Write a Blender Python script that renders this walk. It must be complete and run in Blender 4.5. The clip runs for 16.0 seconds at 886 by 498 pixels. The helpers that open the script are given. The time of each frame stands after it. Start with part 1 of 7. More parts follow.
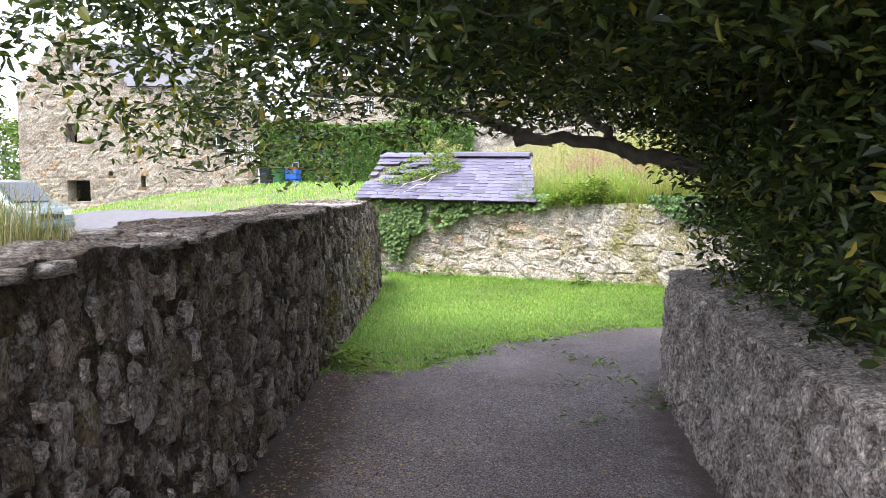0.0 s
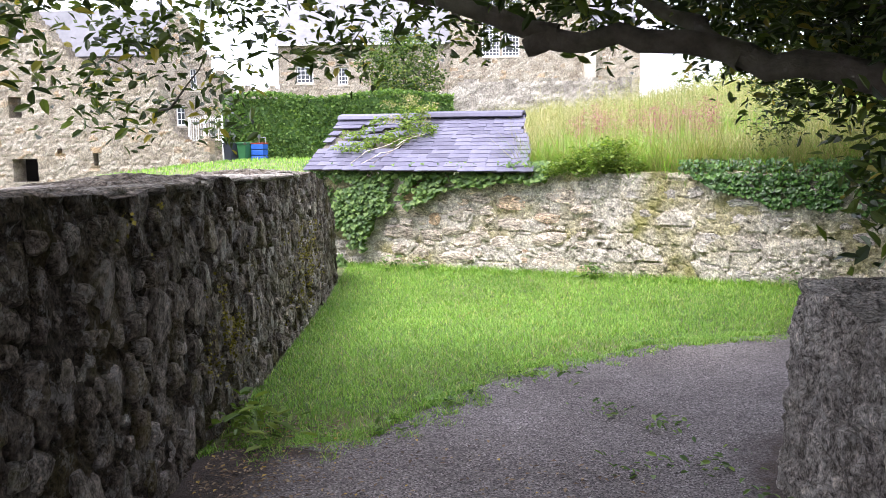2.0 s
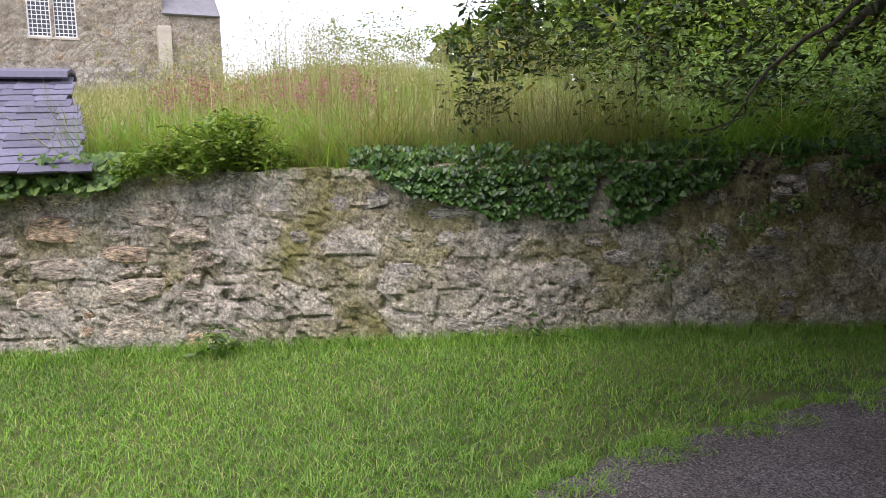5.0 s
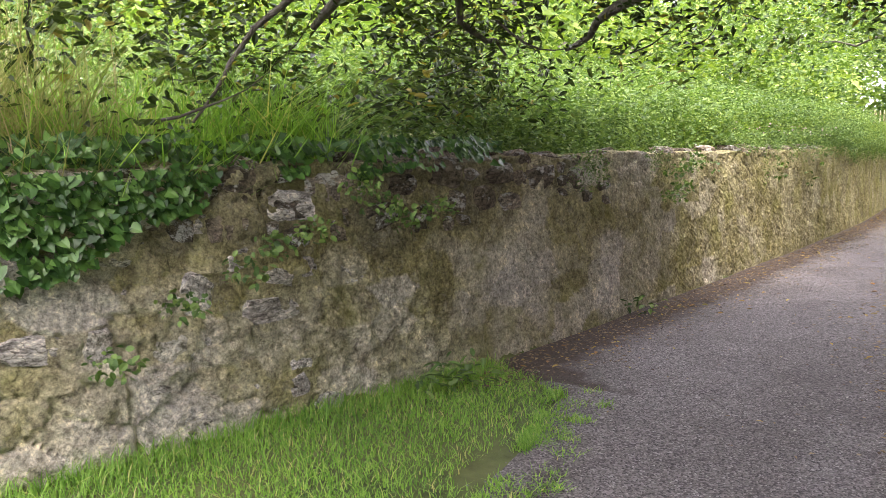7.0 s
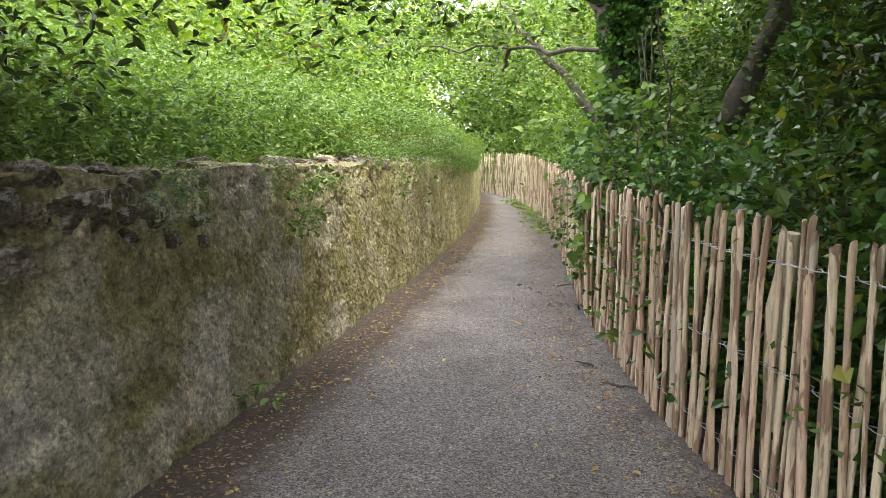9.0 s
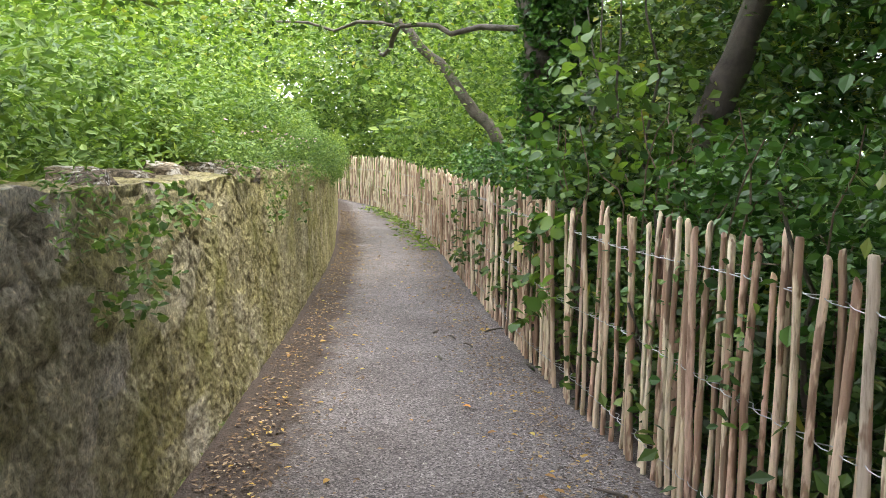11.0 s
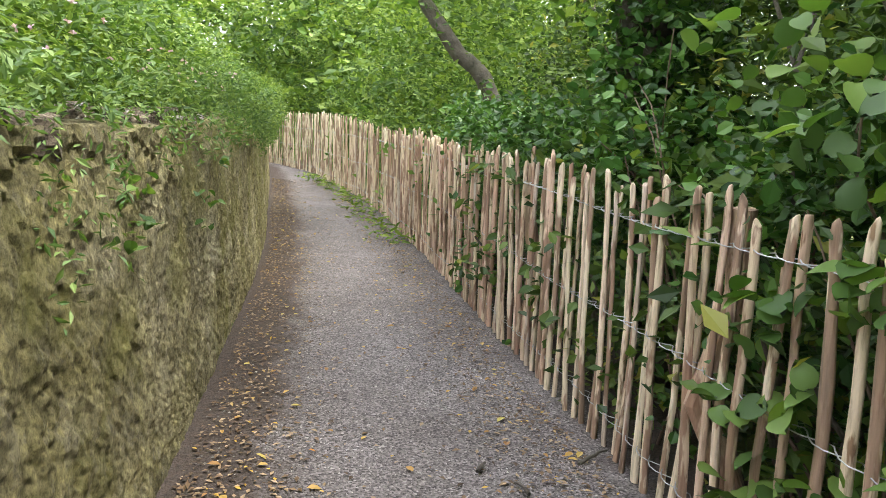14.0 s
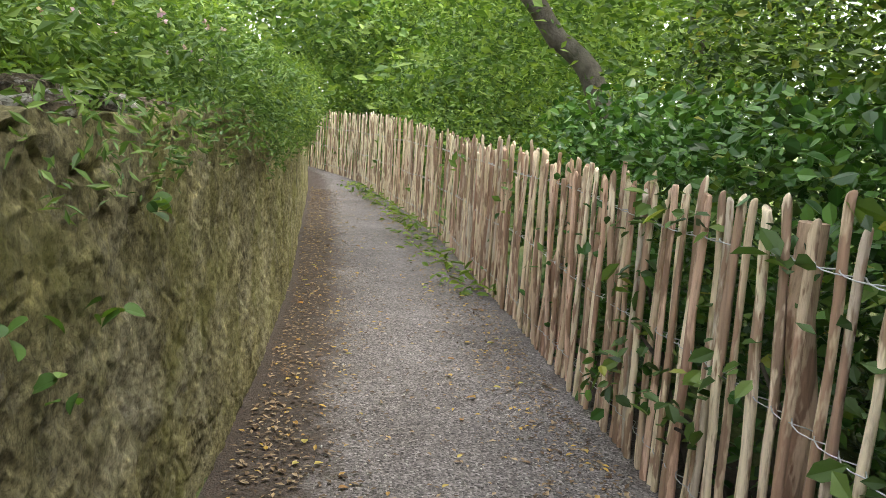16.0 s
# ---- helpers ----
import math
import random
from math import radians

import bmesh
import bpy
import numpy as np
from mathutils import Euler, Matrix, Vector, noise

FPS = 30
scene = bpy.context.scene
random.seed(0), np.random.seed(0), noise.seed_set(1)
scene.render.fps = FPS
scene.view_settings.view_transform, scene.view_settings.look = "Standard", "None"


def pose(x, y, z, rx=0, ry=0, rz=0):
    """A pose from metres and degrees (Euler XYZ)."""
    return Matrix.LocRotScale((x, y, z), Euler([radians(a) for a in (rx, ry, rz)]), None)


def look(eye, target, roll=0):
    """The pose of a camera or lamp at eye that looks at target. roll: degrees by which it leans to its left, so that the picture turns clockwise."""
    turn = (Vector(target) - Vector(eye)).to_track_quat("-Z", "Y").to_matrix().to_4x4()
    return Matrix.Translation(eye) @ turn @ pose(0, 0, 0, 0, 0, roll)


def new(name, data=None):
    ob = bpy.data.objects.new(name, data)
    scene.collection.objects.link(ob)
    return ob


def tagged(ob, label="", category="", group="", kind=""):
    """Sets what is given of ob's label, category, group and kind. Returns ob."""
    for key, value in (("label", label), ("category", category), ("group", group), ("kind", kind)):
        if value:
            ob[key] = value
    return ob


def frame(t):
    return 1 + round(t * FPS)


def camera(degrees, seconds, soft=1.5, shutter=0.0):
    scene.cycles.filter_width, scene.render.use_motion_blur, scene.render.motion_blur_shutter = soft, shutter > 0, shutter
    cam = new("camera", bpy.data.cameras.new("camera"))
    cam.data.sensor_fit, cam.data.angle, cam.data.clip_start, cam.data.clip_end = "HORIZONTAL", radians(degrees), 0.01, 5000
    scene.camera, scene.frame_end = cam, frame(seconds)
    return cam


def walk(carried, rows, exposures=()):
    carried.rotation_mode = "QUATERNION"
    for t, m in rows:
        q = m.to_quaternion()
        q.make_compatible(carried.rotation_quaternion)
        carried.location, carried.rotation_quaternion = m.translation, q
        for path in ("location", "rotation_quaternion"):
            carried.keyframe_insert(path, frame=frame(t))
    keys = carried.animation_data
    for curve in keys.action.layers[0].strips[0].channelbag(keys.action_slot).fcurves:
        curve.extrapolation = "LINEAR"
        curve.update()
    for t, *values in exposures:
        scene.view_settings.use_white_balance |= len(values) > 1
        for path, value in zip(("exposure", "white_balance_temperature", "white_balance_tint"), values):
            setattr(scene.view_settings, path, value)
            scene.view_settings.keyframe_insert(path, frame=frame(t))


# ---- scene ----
cam = camera(59.3, 16.0, soft=0.7)
PATH = [
    (0, (2.952, -1.464, 1.599), (2.208, 0.385, 1.433), 0.0),
    (0.5, (2.715, -0.852, 1.581), (1.97, 0.997, 1.417), -0.1),
    (1, (2.568, -0.214, 1.545), (1.837, 1.639, 1.371), -0.3),
    (1.5, (2.321, 0.375, 1.503), (1.605, 2.234, 1.324), -0.2),
    (2, (2.083, 1.0, 1.47), (1.385, 2.861, 1.245), -0.7),
    (2.5, (1.815, 1.577, 1.465), (1.113, 3.435, 1.225), -1.0),
    (3, (1.596, 2.187, 1.48), (0.963, 4.069, 1.24), -1.0),
    (3.2, (1.523, 2.449, 1.466), (0.899, 4.333, 1.221), -1.1),
    (5.3, (1.26, 5.054, 1.391), (1.743, 6.979, 1.145), -1.6),
    (5.5, (1.308, 5.302, 1.408), (1.894, 7.197, 1.155), -1.7),
    (6, (1.442, 5.888, 1.382), (2.423, 7.613, 1.134), -1.5),
    (6.5, (1.762, 6.358, 1.374), (3.053, 7.865, 1.125), -1.5),
    (7, (2.159, 6.786, 1.346), (3.684, 8.057, 1.101), -1.2),
    (7.5, (2.623, 7.172, 1.419), (4.36, 8.126, 1.152), 0.2),
    (8, (3.103, 7.446, 1.439), (4.95, 8.166, 1.177), 0.3),
    (8.5, (3.594, 7.685, 1.425), (5.54, 8.078, 1.183), -0.3),
    (9, (4.096, 7.906, 1.407), (6.053, 8.234, 1.16), 0.9),
    (9.5, (4.607, 8.12, 1.393), (6.571, 8.422, 1.163), 0.8),
    (10, (5.096, 8.326, 1.401), (7.079, 8.474, 1.189), 1.2),
    (10.2, (5.31, 8.396, 1.421), (7.296, 8.494, 1.21), 1.1),
    (12.3, (7.441, 8.885, 1.403), (9.399, 8.616, 1.095), 1.6),
    (12.5, (7.661, 8.897, 1.368), (9.616, 8.62, 1.053), 1.7),
    (13, (8.223, 8.935, 1.348), (10.175, 8.64, 1.024), 1.7),
    (13.5, (8.808, 8.976, 1.361), (10.758, 8.669, 1.039), 2.0),
    (13.8, (9.177, 8.96, 1.346), (11.13, 8.68, 1.018), 1.8),
    (14, (9.415, 8.988, 1.354), (11.371, 8.731, 1.026), 2.2),
    (14.3, (9.725, 9.051, 1.354), (11.68, 8.791, 1.022), 2.7),
    (14.4, (9.858, 9.066, 1.362), (11.814, 8.807, 1.035), 3.2),
    (14.5, (10.004, 9.066, 1.371), (11.96, 8.808, 1.045), 2.9),
    (15, (10.615, 9.068, 1.375), (12.573, 8.82, 1.046), 3.4),
    (15.5, (11.223, 9.096, 1.347), (13.186, 8.882, 1.028), 3.6),
    (16, (11.78, 9.086, 1.326), (13.748, 8.935, 1.005), 3.9),
]
EXPOSURES = [(0, 1.45, 6200, 17), (1.5, 1.5, 6200, 17), (2.2, 1.4, 6200, 17), (3.2, 1.1, 6250, 17), (5.3, 0.55, 6350, 20), (6.0, 0.95, 6400, 20), (6.5, 1.85, 6550, 20), (7.0, 2.42, 6750, 19), (7.5, 2.55, 6850, 16), (8.0, 2.45, 6900, 10), (9.0, 2.22, 6850, 8), (12.5, 2.15, 6600, 10), (15.0, 1.98, 6650, 7), (16, 1.8, 6750, 6)]
walk(cam, [(t, look(eye, target, roll)) for t, eye, target, roll in PATH], EXPOSURES)

# ---- world and light ----
world = bpy.data.worlds.new("overcast_sky")
scene.world = world
world.use_nodes = True
wn = world.node_tree
sky = wn.nodes.new("ShaderNodeTexSky")
sky.sky_type = "NISHITA"
sky.sun_disc = False
sky.sun_elevation = radians(58)
sky.sun_rotation = radians(200)
sky.air_density, sky.dust_density, sky.ozone_density = 1.0, 4.0, 1.0
cloud = wn.nodes.new("ShaderNodeMixRGB")
cloud.inputs[0].default_value = 0.75
cloud.inputs[2].default_value = (9.6, 9.7, 10.8, 1)
wn.links.new(sky.outputs[0], cloud.inputs[1])
wn.links.new(cloud.outputs[0], wn.nodes["Background"].inputs[0])
wn.nodes["Background"].inputs[1].default_value = 0.15
sun_data = bpy.data.lights.new("sun", "SUN")
sun_data.energy, sun_data.angle, sun_data.color = 2.2, radians(26), (1.0, 0.96, 0.9)
sun = new("sun", sun_data)
sun.matrix_world = look((0, 0, 30), (6, 13, 0))

# ---- numeric helpers ----
rng = np.random.default_rng(7)


def hash01(ix, iy, iz, seed):
    h = (ix.astype(np.int64) * 374761393 + iy.astype(np.int64) * 668265263 + iz.astype(np.int64) * 2147483647 + seed * 974634777) & 0xFFFFFFFF
    h = ((h ^ (h >> 13)) * 1274126177) & 0xFFFFFFFF
    h = ((h ^ (h >> 16)) * 2246822519) & 0xFFFFFFFF
    return ((h ^ (h >> 15)) & 0xFFFFFF) / float(0x1000000)


def vnoise(x, y, z=None, seed=0):
    """Smooth value noise from 0 to 1."""
    x, y = np.asarray(x, float), np.asarray(y, float)
    z = np.zeros_like(x) if z is None else np.asarray(z, float)
    ix, iy, iz = np.floor(x), np.floor(y), np.floor(z)
    fx, fy, fz = x - ix, y - iy, z - iz
    fx, fy, fz = (f * f * (3 - 2 * f) for f in (fx, fy, fz))
    out = 0
    for a in (0, 1):
        for b in (0, 1):
            for c in (0, 1):
                w = (fx if a else 1 - fx) * (fy if b else 1 - fy) * (fz if c else 1 - fz)
                out = out + w * hash01(ix + a, iy + b, iz + c, seed)
    return out


def fbm(x, y, z=None, seed=0, octaves=4):
    total, amp, scale = 0, 0.5, 1.0
    for k in range(octaves):
        total = total + amp * vnoise(np.asarray(x) * scale, np.asarray(y) * scale, None if z is None else np.asarray(z) * scale, seed + k)
        amp, scale = amp * 0.5, scale * 2.03
    return total


def worley(x, y, seed=0):
    """Nearest and second nearest cell distance, and the cell's random number."""
    ix, iy = np.floor(x), np.floor(y)
    d1 = np.full(x.shape, 9.0)
    d2 = np.full(x.shape, 9.0)
    cell = np.zeros(x.shape)
    zero = np.zeros_like(ix)
    for a in (-1, 0, 1):
        for b in (-1, 0, 1):
            cx, cy = ix + a, iy + b
            px = cx + 0.1 + 0.8 * hash01(cx, cy, zero, seed)
            py = cy + 0.1 + 0.8 * hash01(cx, cy, zero, seed + 1)
            d = np.hypot(x - px, y - py)
            r = hash01(cx, cy, zero, seed + 2)
            near = d < d1
            d2 = np.where(near, d1, np.minimum(d2, d))
            cell = np.where(near, r, cell)
            d1 = np.where(near, d, d1)
    return d1, d2, cell


def smooth(a, b, x):
    t = np.clip((np.asarray(x, float) - a) / (b - a), 0, 1)
    return t * t * (3 - 2 * t)


def mesh_of(name, verts, faces, mat=None, smooth_faces=False):
    """A mesh from arrays; all faces have the same number of corners."""
    verts, faces = np.asarray(verts, np.float32), np.asarray(faces, np.int32)
    me = bpy.data.meshes.new(name)
    n, k = faces.shape
    me.vertices.add(len(verts))
    me.vertices.foreach_set("co", verts.ravel())
    me.loops.add(n * k)
    me.loops.foreach_set("vertex_index", faces.ravel())
    me.polygons.add(n)
    me.polygons.foreach_set("loop_start", np.arange(0, n * k, k, dtype=np.int32))
    me.polygons.foreach_set("loop_total", np.full(n, k, np.int32))
    me.polygons.foreach_set("use_smooth", np.full(n, smooth_faces))
    me.update(calc_edges=True)
    me.validate()
    if mat:
        me.materials.append(mat)
    return me


def paint(me, name, values):
    at = me.attributes.new(name, "FLOAT", "POINT")
    at.data.foreach_set("value", np.asarray(values, np.float32))


def child(name, me, parent=None, label=""):
    ob = new(name, me)
    if parent is not None:
        ob.parent = parent
        ob.matrix_parent_inverse = parent.matrix_world.inverted() if parent.parent is None else Matrix()
    if label:
        ob["label"] = label
    return ob


def thing(name, at, label, category, group="", kind=""):
    ob = new(name)
    ob.empty_display_size = 0.2
    ob.matrix_world = Matrix.Translation(at)
    return tagged(ob, label, category, group, kind)


def part(name, bm, mat, parent, label=""):
    me = bpy.data.meshes.new(name)
    bm.to_mesh(me)
    bm.free()
    me.materials.append(mat)
    return child(name, me, parent, label)


def under(ob, parent, m=None):
    """Places ob, at the world pose m, beneath parent, which is an unrotated Empty."""
    ob.parent = parent
    ob.matrix_parent_inverse = Matrix.Translation(-parent.location)
    if m is not None:
        ob.matrix_basis = m
    return ob


def box_bm(x0, y0, z0, x1, y1, z1, bevel=0.0, bm=None):
    bm = bm or bmesh.new()
    made = bmesh.ops.create_cube(bm, size=1, matrix=Matrix.LocRotScale(((x0 + x1) / 2, (y0 + y1) / 2, (z0 + z1) / 2), None, (abs(x1 - x0), abs(y1 - y0), abs(z1 - z0))))
    if bevel:
        edges = list({e for v in made["verts"] for e in v.link_edges})
        bmesh.ops.bevel(bm, geom=edges, offset=bevel, segments=2, affect="EDGES", profile=0.5)
    return bm


def grid_faces(nu, nv):
    i, j = np.meshgrid(np.arange(nu - 1), np.arange(nv - 1), indexing="ij")
    a = (i * nv + j).ravel()
    return np.stack([a, a + nv, a + nv + 1, a + 1], 1)


def tube(points, radii, sides=8, seed=0, rough=0.12):
    """Verts and faces of a limb along points, with uneven girth."""
    P = np.asarray(points, float)
    n = len(P)
    T = np.gradient(P, axis=0)
    T /= np.linalg.norm(T, axis=1)[:, None] + 1e-9
    ref = np.array([0.13, 0.31, 0.94]) if abs(T[:, 2]).mean() < 0.8 else np.array([0.97, 0.2, 0.1])
    A = np.cross(T, ref)
    A /= np.linalg.norm(A, axis=1)[:, None] + 1e-9
    B = np.cross(T, A)
    ang = np.linspace(0, 2 * np.pi, sides, endpoint=False)
    R = np.asarray(radii, float)[:, None] * (1 + rough * (2 * vnoise(np.arange(n)[:, None] * 0.7 + np.zeros(sides), np.arange(sides)[None] * 1.3 + np.zeros((n, 1)), None, seed) - 1))
    V = P[:, None] + R[..., None] * (np.cos(ang)[None, :, None] * A[:, None] + np.sin(ang)[None, :, None] * B[:, None])
    F = []
    for i in range(n - 1):
        for j in range(sides):
            k = (j + 1) % sides
            F.append((i * sides + j, i * sides + k, (i + 1) * sides + k, (i + 1) * sides + j))
    return V.reshape(-1, 3), np.array(F)


def join(pieces):
    V, F, o = [], [], 0
    for v, f in pieces:
        V.append(v), F.append(np.asarray(f) + o)
        o += len(v)
    return np.concatenate(V), np.concatenate(F)


def bend(a, b, n, sag, seed):
    """A crooked line from a to b."""
    a, b = np.asarray(a, float), np.asarray(b, float)
    t = np.linspace(0, 1, n)[:, None]
    p = a + (b - a) * t
    d = np.linalg.norm(b - a)
    wob = np.stack([vnoise(t[:, 0] * 4 + seed, np.full(n, k * 7.1), None, seed) - 0.5 for k in range(3)], 1)
    p += wob * d * 0.12 * np.sin(np.pi * t)
    p[:, 2] += sag * np.sin(np.pi * t[:, 0])
    return p


def leaf_cloud(P, size, spread=0.35, flat=0.55, aspect=0.42, fold=0.25, detail=False, droop=0.0):
    """Verts and faces of one folded leaf at each point. flat: how far the blades lie level."""
    P = np.asarray(P, float)
    n = len(P)
    s = size * (1 + spread * (2 * rng.random(n) - 1))
    D = rng.normal(size=(n, 3))
    D[:, 2] = D[:, 2] * (1 - flat) - droop
    D /= np.linalg.norm(D, axis=1)[:, None] + 1e-9
    N = rng.normal(size=(n, 3)) * (1 - flat) + np.array([0, 0, 1.0]) * (0.25 + flat)
    S = np.cross(D, N)
    S /= np.linalg.norm(S, axis=1)[:, None] + 1e-9
    N = np.cross(S, D)
    sl, w = s[:, None], (s * aspect * 0.5)[:, None]
    if detail:
        up = N * (s * fold * 0.25)[:, None]
        V = np.stack([P, P + D * sl * 0.3 + S * w * 0.85 + up, P + D * sl * 0.68 + S * w * 0.8 + up * 0.6, P + D * sl - N * sl * 0.1,
                      P + D * sl * 0.68 - S * w * 0.8 + up * 0.6, P + D * sl * 0.3 - S * w * 0.85 + up], 1)
        b = np.arange(n)[:, None] * 6
        F = np.concatenate([b + np.array([[0, 1, 2, 3]]), b + np.array([[0, 3, 4, 5]])])
        return V.reshape(-1, 3), F
    up = N * (s * fold * 0.3)[:, None]
    V = np.stack([P, P + D * sl * 0.45 + S * w + up, P + D * sl, P + D * sl * 0.45 - S * w + up], 1)
    b = np.arange(n)[:, None] * 4
    return V.reshape(-1, 3), np.concatenate([b + np.array([[0, 1, 2]]), b + np.array([[0, 2, 3]])])


def round_leaves(P, size, spread=0.4):
    """Broad rounded leaves with a pointed tip, folded along the rib and drooping."""
    P = np.asarray(P, float)
    n = len(P)
    s = size * (1 + spread * (2 * rng.random(n) - 1))
    D = rng.normal(size=(n, 3))
    D[:, 2] = 0.35 * D[:, 2] - 0.25
    D /= np.linalg.norm(D, axis=1)[:, None]
    N = rng.normal(size=(n, 3)) * 0.5 + np.array([0, 0, 1.0])
    S = np.cross(D, N)
    S /= np.linalg.norm(S, axis=1)[:, None]
    N = np.cross(S, D)
    rim = [(0.0, 0.0), (0.04, 0.2), (0.2, 0.38), (0.42, 0.44), (0.64, 0.38), (0.83, 0.22), (1.0, 0.0)]
    rows = []
    for a, w in rim:
        rows.append(P + D * (a * s)[:, None] - N * (0.22 * a * a * s)[:, None])
    left = [r + S * (w * s)[:, None] + N * (w * 0.28 * s)[:, None] for r, (a, w) in zip(rows, rim)]
    right = [r - S * (w * s)[:, None] + N * (w * 0.28 * s)[:, None] for r, (a, w) in zip(rows, rim)]
    V = np.stack([*rows, *left[1:6], *right[1:6]], 1)
    b = np.arange(n)[:, None] * 17
    F = []
    for o in (7, 12):
        for i in range(1, 5):
            q = [i, i + 1, o + i, o + i - 1]
            F.append(b + np.array([q if o == 7 else q[::-1]]))
        F.append(b + np.array([[0, 1, o, o]])[:, :4] * 1)
        F.append(b + np.array([[5, 6, o + 4, o + 4]]))
    quads = np.concatenate([f for f in F if f[0, 2] != f[0, 3]])
    tris = np.concatenate([f[:, :3] for f in F if f[0, 2] == f[0, 3]])
    quads = np.concatenate([quads[:, [0, 1, 2]], quads[:, [0, 2, 3]], tris])
    return V.reshape(-1, 3), quads


def clumps(centres, radius, per, flat=0.6):
    """Points in loose round clumps about the centres, denser at the rim."""
    c = np.repeat(np.asarray(centres, float), per, axis=0)
    d = rng.normal(size=c.shape)
    d /= np.linalg.norm(d, axis=1)[:, None]
    r = np.cbrt(rng.random(len(c))) * np.repeat(np.broadcast_to(radius, len(centres)), per)
    off = d * r[:, None]
    off[:, 2] *= flat
    return c + off


def blade_field(X, Y, Z, height, width, lean=0.35, bend_over=0.5):
    """Grass blades: three-cornered strips, two faces each, that curve over."""
    n = len(X)
    h = height * (0.55 + 0.9 * rng.random(n))
    a = rng.random(n) * 2 * np.pi
    dx, dy = np.cos(a), np.sin(a)
    w = width * (0.7 + 0.6 * rng.random(n)) * 0.5
    l = lean * h * rng.random(n)
    p = np.stack([X, Y, Z], 1)
    side = np.stack([-dy * w, dx * w, 0 * w], 1)
    mid = p + np.stack([dx * l * 0.35, dy * l * 0.35, h * 0.55], 1)
    tip = p + np.stack([dx * l * (1 + bend_over), dy * l * (1 + bend_over), h], 1)
    V = np.stack([p - side, p + side, mid + side * 0.7, mid - side * 0.7, tip], 1).reshape(-1, 3)
    b = np.arange(n)[:, None] * 5
    F = np.concatenate([b + np.array([[0, 1, 2]]), b + np.array([[0, 2, 3]]), b + np.array([[3, 2, 4]])])
    return V, F


# ---- materials ----
def shader(name):
    m = bpy.data.materials.new(name)
    m.use_nodes = True
    nt = m.node_tree
    return m, nt, nt.nodes["Principled BSDF"]


def node(nt, kind, **inputs):
    n = nt.nodes.new(kind)
    for k, v in inputs.items():
        n.inputs[k.replace("_", " ")].default_value = v
    return n


def ramp(nt, src, stops):
    r = nt.nodes.new("ShaderNodeValToRGB")
    el = r.color_ramp.elements
    while len(el) < len(stops):
        el.new(0.5)
    for e, (pos, c) in zip(el, stops):
        e.position, e.color = pos, (*c, 1)
    nt.links.new(src, r.inputs[0])
    return r


def mixed(nt, fac, a, b, blend="MIX"):
    m = nt.nodes.new("ShaderNodeMixRGB")
    m.blend_type = blend
    for sock, v in zip(m.inputs, (fac, a, b)):
        if isinstance(v, (int, float)):
            sock.default_value = v
        elif isinstance(v, tuple):
            sock.default_value = (*v, 1)
        else:
            nt.links.new(v, sock)
    return m.outputs[0]


def coords(nt, kind="Object"):
    return nt.nodes.new("ShaderNodeTexCoord").outputs[kind]


def noise_tex(nt, vec, scale, detail=5, rough=0.6):
    n = node(nt, "ShaderNodeTexNoise", Scale=scale, Detail=detail, Roughness=rough)
    nt.links.new(vec, n.inputs["Vector"])
    return n.outputs[0]


def bumped(nt, bsdf, src, strength, distance):
    b = node(nt, "ShaderNodeBump", Strength=strength, Distance=distance)
    nt.links.new(src, b.inputs["Height"])
    nt.links.new(b.outputs[0], bsdf.inputs["Normal"])


